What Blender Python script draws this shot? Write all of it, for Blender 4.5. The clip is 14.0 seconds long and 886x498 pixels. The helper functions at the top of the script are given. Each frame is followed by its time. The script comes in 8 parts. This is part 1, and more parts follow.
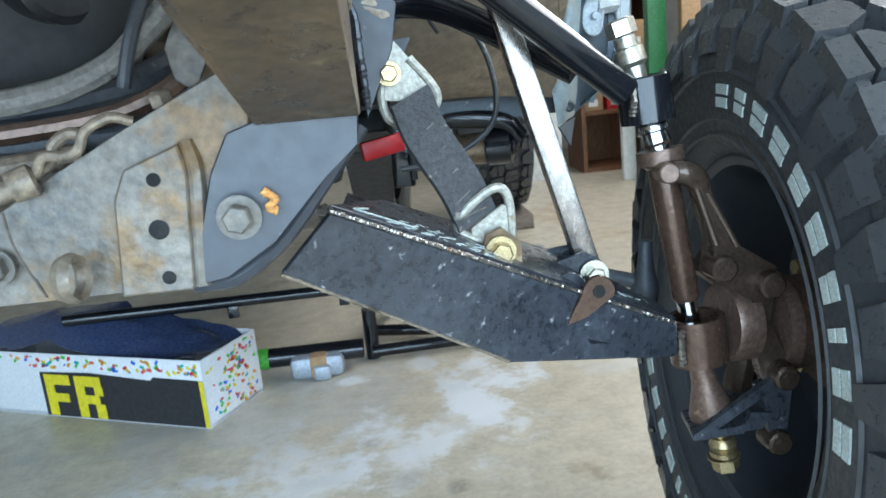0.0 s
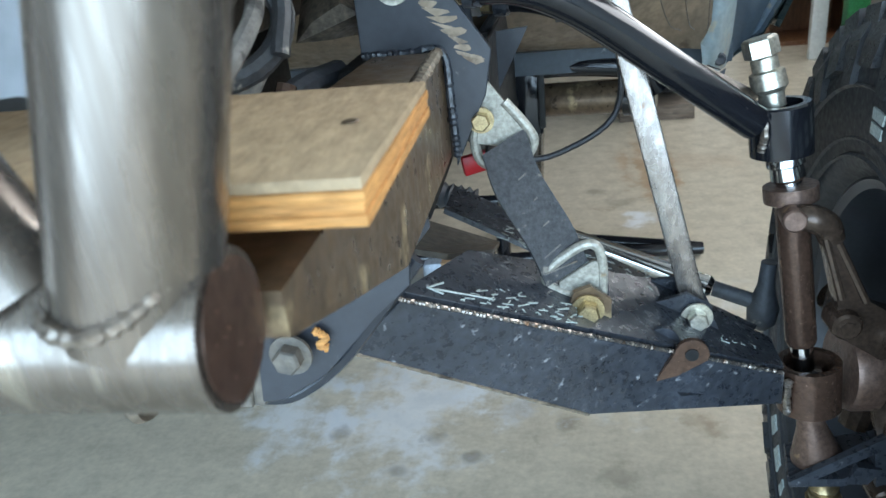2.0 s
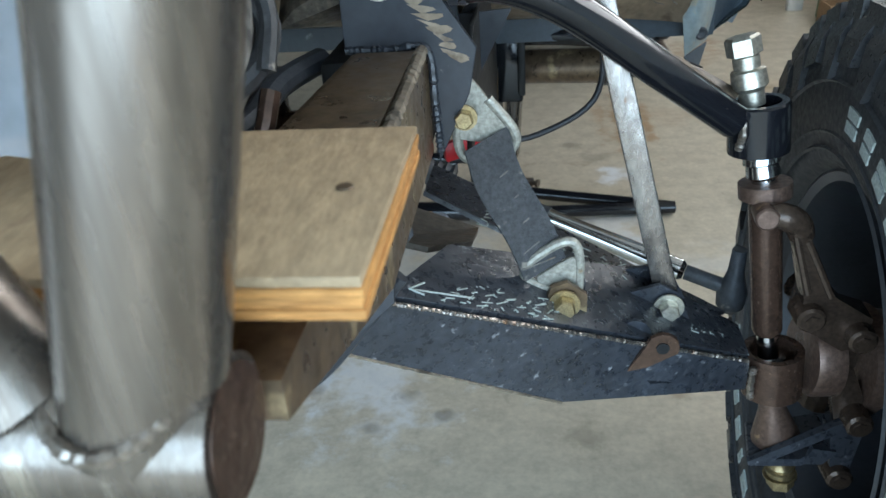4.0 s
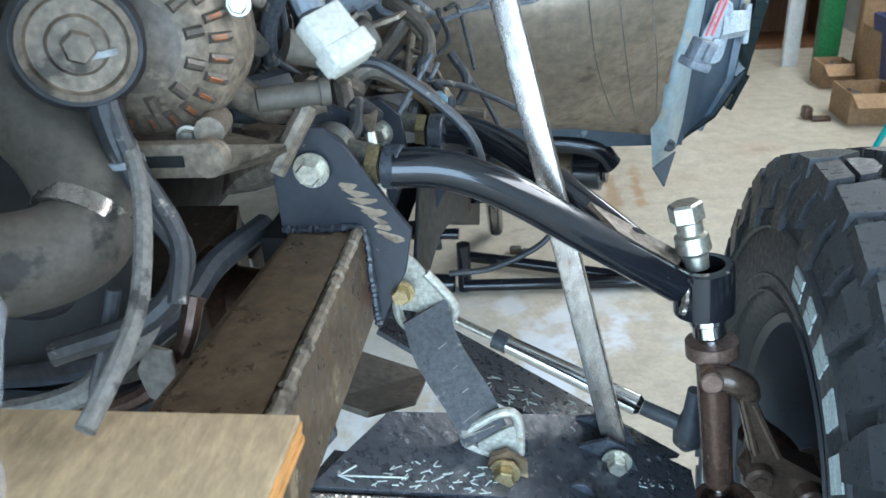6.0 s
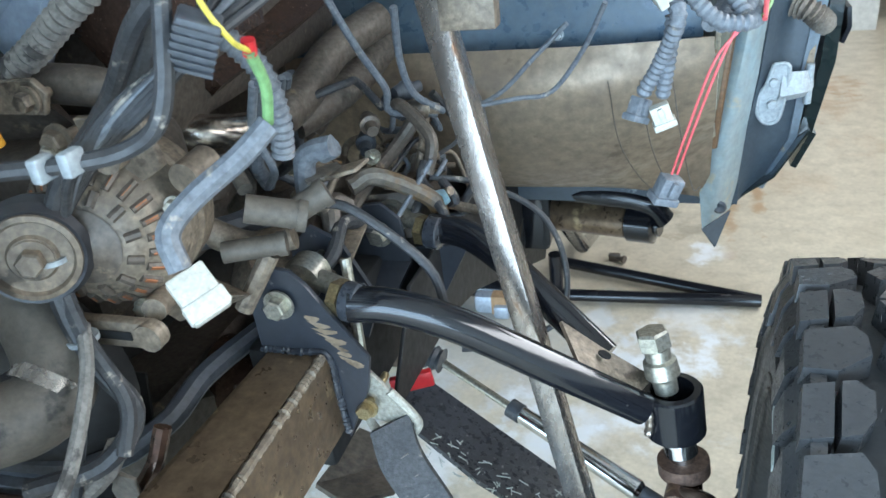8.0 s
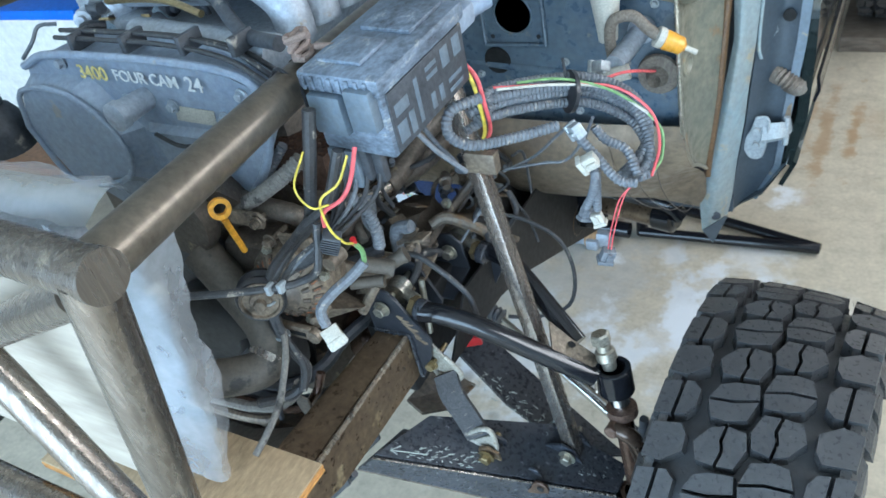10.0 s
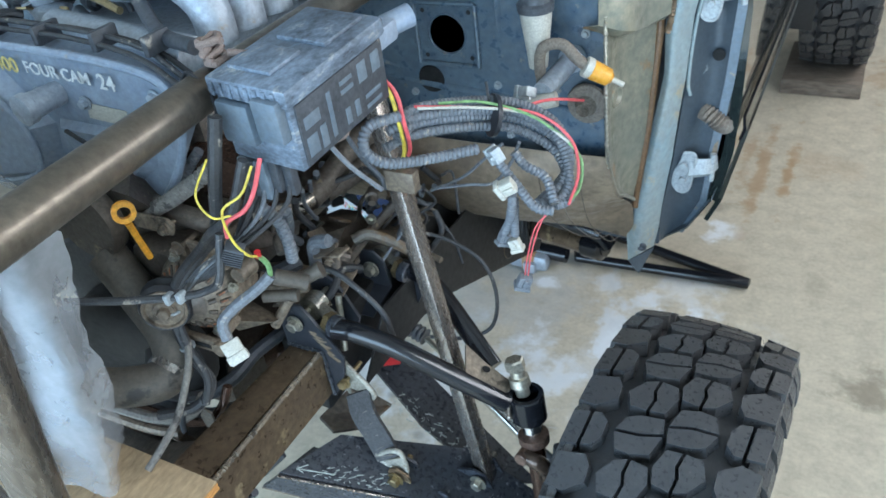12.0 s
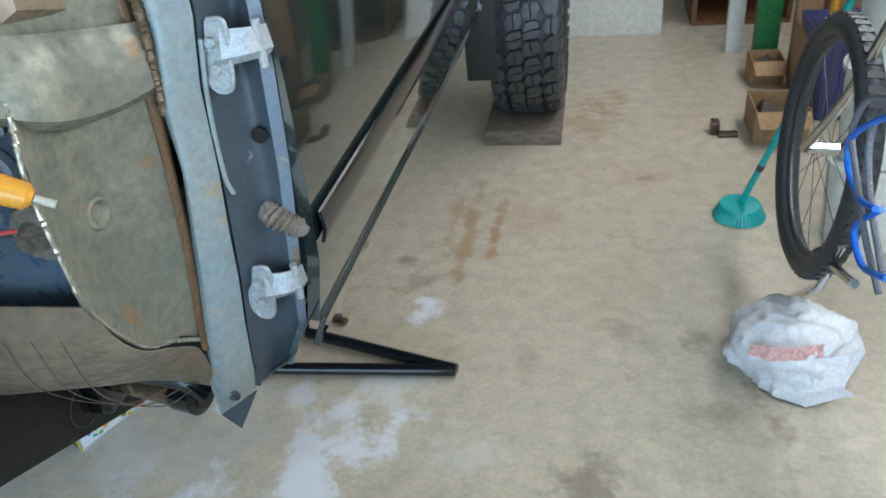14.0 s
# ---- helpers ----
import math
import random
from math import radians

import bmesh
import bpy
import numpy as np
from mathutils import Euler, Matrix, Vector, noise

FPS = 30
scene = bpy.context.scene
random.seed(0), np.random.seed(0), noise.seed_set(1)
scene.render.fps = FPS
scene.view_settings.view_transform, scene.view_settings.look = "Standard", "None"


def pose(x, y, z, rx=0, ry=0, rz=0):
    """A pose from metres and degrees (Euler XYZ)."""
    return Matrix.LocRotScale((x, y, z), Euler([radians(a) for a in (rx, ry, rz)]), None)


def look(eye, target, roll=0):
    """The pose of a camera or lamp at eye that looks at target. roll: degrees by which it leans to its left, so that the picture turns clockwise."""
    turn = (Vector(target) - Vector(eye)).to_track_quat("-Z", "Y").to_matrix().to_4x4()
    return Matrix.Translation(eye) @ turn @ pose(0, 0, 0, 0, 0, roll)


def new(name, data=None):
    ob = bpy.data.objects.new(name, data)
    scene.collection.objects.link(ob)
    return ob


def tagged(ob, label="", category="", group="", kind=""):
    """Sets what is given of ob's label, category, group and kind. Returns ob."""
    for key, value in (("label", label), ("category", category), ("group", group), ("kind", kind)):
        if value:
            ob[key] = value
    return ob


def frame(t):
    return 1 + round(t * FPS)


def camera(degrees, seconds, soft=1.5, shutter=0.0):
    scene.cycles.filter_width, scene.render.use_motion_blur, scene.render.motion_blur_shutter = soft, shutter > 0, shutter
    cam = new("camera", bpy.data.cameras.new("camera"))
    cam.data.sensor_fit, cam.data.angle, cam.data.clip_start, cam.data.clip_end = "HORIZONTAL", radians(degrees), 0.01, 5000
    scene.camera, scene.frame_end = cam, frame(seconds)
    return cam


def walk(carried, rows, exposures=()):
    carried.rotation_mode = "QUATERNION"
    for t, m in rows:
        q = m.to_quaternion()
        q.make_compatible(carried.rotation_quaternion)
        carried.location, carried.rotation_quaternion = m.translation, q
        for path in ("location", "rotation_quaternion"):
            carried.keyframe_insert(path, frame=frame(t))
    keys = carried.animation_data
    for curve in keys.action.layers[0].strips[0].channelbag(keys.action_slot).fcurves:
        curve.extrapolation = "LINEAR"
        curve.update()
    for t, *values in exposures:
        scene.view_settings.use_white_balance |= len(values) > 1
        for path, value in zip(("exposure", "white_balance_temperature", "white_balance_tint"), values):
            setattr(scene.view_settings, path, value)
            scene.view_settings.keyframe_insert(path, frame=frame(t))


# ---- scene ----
cam = camera(59.8, 14.0)
cam.data.dof.use_dof, cam.data.dof.focus_distance, cam.data.dof.aperture_fstop = True, 0.8, 14.0
PATH = [
    (0, (0.313, 0.185, 0.862), (0.45, 2.128, 0.407), -5.6),
    (0.5, (0.402, 0.208, 0.947), (0.291, 2.129, 0.405), -5.8),
    (1, (0.442, 0.22, 1.009), (0.164, 2.093, 0.365), -6.2),
    (1.5, (0.435, 0.234, 1.019), (0.104, 2.064, 0.284), -6.6),
    (2, (0.396, 0.263, 1.036), (0.099, 2.074, 0.242), -6.0),
    (2.2, (0.384, 0.263, 1.042), (0.107, 2.069, 0.229), -5.7),
    (4.3, (0.394, 0.282, 1.102), (0.165, 2.021, 0.14), -4.0),
    (4.5, (0.398, 0.285, 1.112), (0.163, 2.019, 0.144), -3.7),
    (5, (0.414, 0.306, 1.137), (0.177, 2.051, 0.19), -3.6),
    (5.5, (0.433, 0.32, 1.176), (0.189, 2.077, 0.253), -3.5),
    (6, (0.453, 0.345, 1.203), (0.211, 2.125, 0.324), -3.7),
    (6.5, (0.474, 0.371, 1.235), (0.234, 2.165, 0.383), -3.9),
    (7, (0.516, 0.396, 1.277), (0.268, 2.202, 0.456), -4.2),
    (7.5, (0.561, 0.405, 1.315), (0.157, 2.167, 0.459), -6.2),
    (8, (0.634, 0.411, 1.357), (0.017, 2.06, 0.408), -7.5),
    (8.2, (0.657, 0.407, 1.379), (-0.008, 2.008, 0.382), -7.4),
    (10.3, (0.988, 0.159, 1.853), (0.02, 1.46, 0.683), -14.3),
    (10.5, (0.994, 0.148, 1.864), (0.017, 1.464, 0.718), -13.9),
    (11, (0.988, 0.144, 1.866), (0.018, 1.494, 0.753), -12.0),
    (11.5, (0.987, 0.161, 1.857), (0.04, 1.524, 0.74), -10.4),
    (12, (1.003, 0.23, 1.799), (0.155, 1.62, 0.638), -8.0),
    (12.5, (1.047, 0.39, 1.731), (0.336, 1.836, 0.546), -6.9),
    (13, (1.104, 0.574, 1.68), (0.559, 2.082, 0.485), -6.8),
    (13.5, (1.188, 0.688, 1.639), (0.733, 2.261, 0.492), -6.3),
    (14, (1.234, 0.775, 1.612), (0.853, 2.41, 0.526), -6.2),
]
LIGHT = [(0, 0.4, 5800), (1.5, 0.22, 5720), (4.3, -0.15, 5800), (5, 0.05, 5750), (5.5, 0.37, 5560), (6, 0.58, 5480), (6.5, 0.7, 5560), (8.5, 0.64, 5700), (11, 0.2, 5500), (12.5, 0.22, 5650), (13.2, 0.21, 5720), (14, -0.05, 5760)]
walk(cam, [(t, look(eye, target, roll)) for t, eye, target, roll in PATH], [(t, stops, kelvin, 10) for t, stops, kelvin in LIGHT])

# ---------- light ----------
world = bpy.data.worlds.new("daylight")
scene.world = world
world.use_nodes = True
wn = world.node_tree
sky = wn.nodes.new("ShaderNodeTexSky")
sky.sky_type, sky.sun_disc = "NISHITA", False
sky.sun_elevation, sky.sun_rotation = radians(50), radians(150)
wn.links.new(sky.outputs[0], wn.nodes["Background"].inputs[0])
wn.nodes["Background"].inputs[1].default_value = 0.14


def lamp(name, kind, m, energy, color, size=None):
    data = bpy.data.lights.new(name, kind)
    data.energy, data.color = energy, color
    if size:
        data.shape, data.size, data.size_y = "RECTANGLE", size[0], size[1]
    ob = new(name, data)
    ob.matrix_world = m
    return ob


sun = lamp("sun", "SUN", look((2, -6, 9), (0, 0, 0)), 3.0, (1.0, 0.95, 0.87))
sun.data.angle = radians(0.5)
lamp("door_daylight", "AREA", look((0.2, -2.1, 1.35), (0.4, 3, 1.1)), 230, (0.66, 0.87, 1.0), (5.2, 2.2))
# unseen fill lamp added before the solid right wall; no window is built
lamp("window_daylight", "AREA", look((2.66, 3.0, 1.95), (0.6, 3.0, 0.3)), 150, (1.0, 0.96, 0.88), (5.5, 0.9))

# ---------- materials ----------
def material(name, color, rough=0.6, metal=0.0, color2=None, scale=8.0, bump=0.0, bump_scale=60.0, spots=None, spot_scale=20.0, spot_cut=0.62, coat=0.0, detail=6.0, soft=0.12, rough2=None, stretch=(1, 1, 1), grain=0.3):
    """Noise-mixed surface: two colours at a large scale, flecks of a third, fine grain and relief."""
    m = bpy.data.materials.new(name)
    m.use_nodes = True
    nt = m.node_tree
    b = nt.nodes["Principled BSDF"]
    b.inputs["Metallic"].default_value = metal
    b.inputs["Coat Weight"].default_value = coat
    geo = nt.nodes.new("ShaderNodeTexCoord")
    mp = nt.nodes.new("ShaderNodeMapping")
    mp.inputs["Scale"].default_value = stretch
    nt.links.new(geo.outputs["Object"], mp.inputs[0])

    def noise_ramp(s, lo, hi, d=detail):
        n = nt.nodes.new("ShaderNodeTexNoise")
        n.inputs["Scale"].default_value, n.inputs["Detail"].default_value = s, d
        n.inputs["Roughness"].default_value = 0.62
        nt.links.new(mp.outputs[0], n.inputs["Vector"])
        r = nt.nodes.new("ShaderNodeMapRange")
        r.inputs[1].default_value, r.inputs[2].default_value = lo, hi
        nt.links.new(n.outputs[0], r.inputs[0])
        return r.outputs[0]

    def mix(fac, a, c):
        x = nt.nodes.new("ShaderNodeMix")
        x.data_type = "RGBA"
        nt.links.new(fac, x.inputs[0])
        for sock, v in ((x.inputs[6], a), (x.inputs[7], c)):
            if isinstance(v, tuple):
                sock.default_value = (*v, 1)
            else:
                nt.links.new(v, sock)
        return x.outputs[2]

    c2 = color2 or tuple(v * 0.75 for v in color)
    f1 = noise_ramp(scale, 0.5 - soft * 2, 0.5 + soft * 2)
    col = mix(f1, color, c2)
    f3 = noise_ramp(scale * 9, 0.35, 0.75, 3.0)
    dark = mix(f3, col, tuple(v * 0.82 for v in c2))
    if spots:
        f2 = noise_ramp(spot_scale, spot_cut, spot_cut + 0.06)
        dark = mix(f2, dark, spots)
    if grain:
        g = noise_ramp(scale * 5 + 55, 0.32, 0.68, 4.0)
        gm = nt.nodes.new("ShaderNodeMapRange")
        gm.inputs[3].default_value, gm.inputs[4].default_value = 1 - grain, 1 + grain
        nt.links.new(g, gm.inputs[0])
        gh = nt.nodes.new("ShaderNodeHueSaturation")
        nt.links.new(gm.outputs[0], gh.inputs["Value"])
        nt.links.new(dark, gh.inputs["Color"])
        dark = gh.outputs[0]
    nt.links.new(dark, b.inputs["Base Color"])
    rr = nt.nodes.new("ShaderNodeMapRange")
    rr.inputs[3].default_value, rr.inputs[4].default_value = rough, rough2 if rough2 is not None else min(1, rough * 1.3)
    nt.links.new(f3, rr.inputs[0])
    nt.links.new(rr.outputs[0], b.inputs["Roughness"])
    if bump:
        bn = nt.nodes.new("ShaderNodeBump")
        bn.inputs["Strength"].default_value, bn.inputs["Distance"].default_value = bump, 0.002
        n = nt.nodes.new("ShaderNodeTexNoise")
        n.inputs["Scale"].default_value, n.inputs["Detail"].default_value = bump_scale, 5
        nt.links.new(mp.outputs[0], n.inputs["Vector"])
        nt.links.new(n.outputs[0], bn.inputs["Height"])
        nt.links.new(bn.outputs[0], b.inputs["Normal"])
    return m


CONCRETE = material("concrete", (0.58, 0.515, 0.395), 0.32, 0, (0.49, 0.435, 0.335), 1.6, 0.1, 120, (0.33, 0.27, 0.19), 1.9, 0.62, rough2=0.5, detail=10, soft=0.12, grain=0.1)


def stains(mat, spots):
    """Shaped stains on the slab: (x, y, radius x, radius y, colour, strength)."""
    nt = mat.node_tree
    b = nt.nodes["Principled BSDF"]
    col = b.inputs["Base Color"].links[0].from_socket
    tc = nt.nodes.new("ShaderNodeTexCoord")
    warp = nt.nodes.new("ShaderNodeTexNoise")
    warp.inputs["Scale"].default_value, warp.inputs["Detail"].default_value, warp.inputs["Roughness"].default_value = 7.0, 12.0, 0.68
    nt.links.new(tc.outputs["Object"], warp.inputs["Vector"])
    for x, y, rx, ry, c, strength in spots:
        mp = nt.nodes.new("ShaderNodeMapping")
        mp.vector_type = "TEXTURE"
        mp.inputs["Location"].default_value, mp.inputs["Scale"].default_value = (x, y, 0), (rx, ry, 1)
        nt.links.new(tc.outputs["Object"], mp.inputs[0])
        ln = nt.nodes.new("ShaderNodeVectorMath")
        ln.operation = "LENGTH"
        nt.links.new(mp.outputs[0], ln.inputs[0])
        ad = nt.nodes.new("ShaderNodeMath")
        ad.operation = "MULTIPLY_ADD"
        nt.links.new(warp.outputs[0], ad.inputs[0])
        ad.inputs[1].default_value = 6.0
        nt.links.new(ln.outputs["Value"], ad.inputs[2])
        mr = nt.nodes.new("ShaderNodeMapRange")
        mr.inputs[1].default_value, mr.inputs[2].default_value = 4.1, 3.3
        mr.inputs[3].default_value, mr.inputs[4].default_value = 0.0, strength
        nt.links.new(ad.outputs[0], mr.inputs[0])
        mx = nt.nodes.new("ShaderNodeMix")
        mx.data_type = "RGBA"
        nt.links.new(mr.outputs[0], mx.inputs[0])
        nt.links.new(col, mx.inputs[6])
        mx.inputs[7].default_value = (*c, 1)
        col = mx.outputs[2]
    nt.links.new(col, b.inputs["Base Color"])


CHALK, OIL, RUST = (0.72, 0.74, 0.76), (0.16, 0.13, 0.09), (0.33, 0.19, 0.08)
stains(CONCRETE, [
    (0.62, 2.42, 0.12, 0.14, CHALK, 0.5), (0.45, 1.95, 0.16, 0.22, CHALK, 0.35), (0.55, 2.2, 0.18, 0.12, CHALK, 0.3), (0.05, 1.75, 0.16, 0.3, CHALK, 0.6), (-0.22, 1.7, 0.12, 0.16, CHALK, 0.7), (0.44, 2.16, 0.05, 0.17, CHALK, 0.8), (0.53, 1.96, 0.07, 0.11, CHALK, 0.8), (0.36, 2.36, 0.05, 0.09, CHALK, 0.6), (0.52, 2.34, 0.05, 0.06, CHALK, 0.8), (0.68, 2.26, 0.05, 0.05, CHALK, 0.7), (0.68, 2.85, 0.06, 0.08, CHALK, 0.6),
    (0.30, 1.72, 0.05, 0.05, OIL, 0.5), (0.75, 3.3, 0.03, 0.4, RUST, 0.6), (1.2, 4.35, 0.14, 0.2, RUST, 0.45), (1.55, 2.4, 0.14, 0.1, OIL, 0.25), (0.62, 3.0, 0.06, 0.05, OIL, 0.4), (0.0, 2.2, 0.5, 0.4, (0.42, 0.44, 0.45), 0.4),
    (1.3, 3.0, 0.3, 0.2, (0.4, 0.34, 0.24), 0.3), (0.5, 1.5, 0.05, 0.06, OIL, 0.4),
    (0.12, 1.62, 0.03, 0.03, OIL, 0.6), (0.4, 1.66, 0.03, 0.04, OIL, 0.5), (0.22, 1.9, 0.03, 0.03, OIL, 0.5), (0.68, 3.4, 0.035, 0.3, RUST, 0.5), (1.35, 2.75, 0.1, 0.05, OIL, 0.3), (1.0, 3.4, 0.16, 0.1, RUST, 0.2), (1.05, 2.55, 0.05, 0.1, OIL, 0.25), (1.4, 3.8, 0.2, 0.12, RUST, 0.22), (0.9, 2.2, 0.1, 0.09, CHALK, 0.25), (0.61, 2.2, 0.09, 0.12, CHALK, 0.9), (0.49, 2.05, 0.08, 0.09, CHALK, 0.85), (0.66, 2.85, 0.05, 0.07, CHALK, 0.8), (0.15, 2.31, 0.04, 0.04, CHALK, 0.8), (0.3, 1.85, 0.12, 0.2, CHALK, 0.6), (0.86, 3.33, 0.025, 0.3, RUST, 0.7), (1.25, 4.6, 0.12, 0.16, RUST, 0.6), (1.57, 2.72, 0.07, 0.06, OIL, 0.5), (1.232, 2.14, 0.1, 0.085, OIL, 0.62), (0.54, 3.12, 0.04, 0.04, OIL, 0.6), (0.2, 1.55, 0.02, 0.02, OIL, 0.6), (0.33, 1.6, 0.018, 0.02, OIL, 0.6), (0.05, 1.5, 0.02, 0.02, OIL, 0.5), (-0.1, 1.62, 0.02, 0.02, OIL, 0.5)])
PLASTER = material("plaster", (0.66, 0.65, 0.62), 0.9, 0, (0.6, 0.58, 0.54), 1.0, 0.2, 120, grain=0.06)
BLACK_PAINT = material("black_paint", (0.006, 0.0065, 0.009), 0.09, 0, (0.010, 0.0105, 0.013), 9, 0.06, 60, (0.10, 0.09, 0.08), 60, 0.7, rough2=0.2, grain=0.13)
# blue-grey lift paints some reflected sheen; pale flecks are scuffs and painted glints
BLACK_PLATE = material("black_plate", (0.018, 0.020, 0.025), 0.22, 0, (0.046, 0.050, 0.060), 12, 0.6, 70, (0.26, 0.26, 0.27), 85, 0.635, rough2=0.48, soft=0.08)
RUSTY_STEEL = material("mill_steel", (0.085, 0.058, 0.040), 0.26, 0.55, (0.22, 0.155, 0.095), 7, 0.2, 60, (0.42, 0.32, 0.185), 10, 0.59, rough2=0.5, soft=0.09)
SATIN_BLACK = material("satin_black", (0.020, 0.0225, 0.029), 0.3, 0, (0.034, 0.037, 0.045), 10, 0.15, 80, (0.16, 0.15, 0.14), 60, 0.68, rough2=0.45, grain=0.15)
SEALANT = material("brown_sealant", (0.20, 0.115, 0.055), 0.3, 0, (0.13, 0.072, 0.036), 20, 0.2, 80)
BARE_TUBE = material("bare_tube", (0.30, 0.275, 0.25), 0.22, 0.85, (0.185, 0.152, 0.122), 18, 0.04, 160, (0.34, 0.30, 0.245), 50, 0.62, stretch=(1, 1, 0.07), rough2=0.38, soft=0.12, grain=0.1)
STAY_TUBE = material("dull_tube", (0.25, 0.215, 0.17), 0.34, 0.75, (0.17, 0.145, 0.115), 7, 0.02, 120, rough2=0.42, grain=0.08)
ELBOW = material("dusty_elbow", (0.06, 0.052, 0.044), 0.55, 0.1, (0.125, 0.105, 0.082), 18, 0.5, 90, (0.035, 0.03, 0.025), 24, 0.58, grain=0.2)
DUSTY_PIPE = material("dusty_header", (0.19, 0.16, 0.13), 0.45, 0.35, (0.115, 0.09, 0.07), 16, 0.25, 110, (0.28, 0.22, 0.15), 30, 0.62)
BAR_STEEL = material("bar_steel", (0.33, 0.31, 0.285), 0.24, 0.8, (0.245, 0.205, 0.175), 14, 0.06, 160, (0.17, 0.10, 0.06), 44, 0.61, stretch=(1, 1, 0.45), soft=0.1, grain=0.2)
WELD = material("weld", (0.45, 0.42, 0.38), 0.3, 0.9, (0.25, 0.2, 0.16), 60, 0.3, 200)
ZINC = material("zinc", (0.52, 0.5, 0.45), 0.28, 0.85, (0.5, 0.47, 0.38), 30, 0.08, 200, (0.3, 0.26, 0.18), 60, 0.68)
GOLD_ZINC = material("yellow_zinc", (0.46, 0.37, 0.2), 0.3, 0.85, (0.34, 0.26, 0.14), 60, 0.1, 200)
CHROME = material("machined_steel", (0.72, 0.72, 0.72), 0.12, 1.0, (0.55, 0.55, 0.55), 40, grain=0.06)
DUSTY_GREY = material("dusty_frame", (0.06, 0.058, 0.056), 0.42, 0.15, (0.185, 0.16, 0.128), 12, 0.8, 110, (0.155, 0.095, 0.042), 7, 0.53, soft=0.1)
# near-black that paints the shade inside uncut holes, slots and the cab
HOLE_SHADE = material("hole_shade", (0.008, 0.0078, 0.0075), 0.8, 0)
BROWN_CAST = material("brown_casting", (0.062, 0.036, 0.027), 0.22, 0.5, (0.12, 0.072, 0.05), 26, 0.3, 110, (0.22, 0.13, 0.07), 40, 0.66)
DARK_CAST = material("greasy_casting", (0.052, 0.037, 0.029), 0.2, 0.5, (0.088, 0.060, 0.043), 30, 0.35, 110, (0.20, 0.13, 0.08), 50, 0.64)
RUBBER = material("tyre_rubber", (0.027, 0.028, 0.031), 0.38, 0, (0.040, 0.041, 0.044), 12, 0.18, 160, rough2=0.7, grain=0.13)
TREAD = material("tread_rubber", (0.026, 0.028, 0.032), 0.24, 0, (0.052, 0.052, 0.053), 14, 0.25, 140, (0.13, 0.125, 0.115), 22, 0.65, rough2=0.6, grain=0.15)
RIM = material("black_rim", (0.026, 0.029, 0.036), 0.28, 0.1, (0.042, 0.045, 0.052), 14, 0.08, 200, grain=0.13)
LETTER = material("white_letter", (0.50, 0.54, 0.51), 0.6, 0, (0.38, 0.42, 0.39), 40, 0.1, 100, grain=0.2)
WEBBING = material("webbing", (0.036, 0.037, 0.041), 0.85, 0, (0.075, 0.074, 0.075), 30, 0.9, 420, (0.20, 0.18, 0.15), 60, 0.62)
RED = material("red_plastic", (0.62, 0.02, 0.025), 0.35, 0, grain=0.06)
PLY = material("plywood", (0.5, 0.365, 0.215), 0.65, 0, (0.37, 0.265, 0.155), 14, 0.5, 320, (0.27, 0.18, 0.11), 24, 0.6, stretch=(1, 0.35, 1), grain=0.13)
PLY_EDGE = material("ply_edge", (0.66, 0.34, 0.1), 0.7, 0, (0.48, 0.22, 0.06), 30, 0.4, 160, stretch=(0.3, 0.3, 3))
BODY_BLUE = material("blue_green_paint", (0.035, 0.07, 0.12), 0.24, 0.1, (0.12, 0.155, 0.185), 5, 0.1, 90, (0.19, 0.185, 0.17), 38, 0.63, rough2=0.6, soft=0.1, grain=0.13)
PRIMER = material("dusty_primer", (0.27, 0.245, 0.175), 0.32, 0.15, (0.15, 0.155, 0.125), 6, 0.12, 40, (0.22, 0.145, 0.075), 11, 0.6, rough2=0.6, soft=0.09, grain=0.13)
DOOR_PAINT = material("dark_green_gloss", (0.012, 0.018, 0.018), 0.06, 0, (0.015, 0.022, 0.021), 3, coat=1.0, rough2=0.1, grain=0.06)
BLACK_PLASTIC = material("dusty_black_plastic", (0.027, 0.03, 0.036), 0.45, 0, (0.065, 0.071, 0.082), 14, 0.2, 120, (0.24, 0.22, 0.19), 26, 0.66)
BLUE_GREY = material("dusty_cover", (0.19, 0.24, 0.33), 0.36, 0, (0.29, 0.335, 0.40), 9, 0.25, 100, (0.30, 0.285, 0.26), 20, 0.64, soft=0.09, grain=0.15)
ALLOY = material("dusty_alloy", (0.44, 0.485, 0.55), 0.4, 0.35, (0.35, 0.385, 0.43), 14, 0.5, 160, (0.34, 0.31, 0.26), 30, 0.67, grain=0.12)
TAN_METAL = material("dirty_metal", (0.29, 0.23, 0.165), 0.45, 0.25, (0.145, 0.115, 0.085), 17, 0.5, 80, (0.055, 0.042, 0.03), 22, 0.57, soft=0.09)
DARK_METAL = material("greasy_iron", (0.075, 0.064, 0.054), 0.42, 0.3, (0.125, 0.10, 0.078), 20, 0.4, 90, (0.24, 0.185, 0.13), 34, 0.62)
DUSTY_LOOM = material("dusty_hose", (0.12, 0.113, 0.106), 0.65, 0, (0.21, 0.195, 0.172), 30, 0.6, 120, (0.05, 0.046, 0.042), 40, 0.59)
LOOM = material("loom_plastic", (0.085, 0.096, 0.115), 0.5, 0, (0.16, 0.17, 0.185), 26, 0.3, 150, (0.30, 0.27, 0.23), 60, 0.62)
TAPE = material("black_tape", (0.014, 0.0145, 0.017), 0.42, 0, (0.05, 0.05, 0.052), 34, 0.6, 120, (0.26, 0.23, 0.19), 46, 0.61)
WHITE_PLASTIC = material("white_plastic", (0.56, 0.545, 0.49), 0.4, 0, (0.42, 0.40, 0.34), 40, 0.05, 100, grain=0.13)
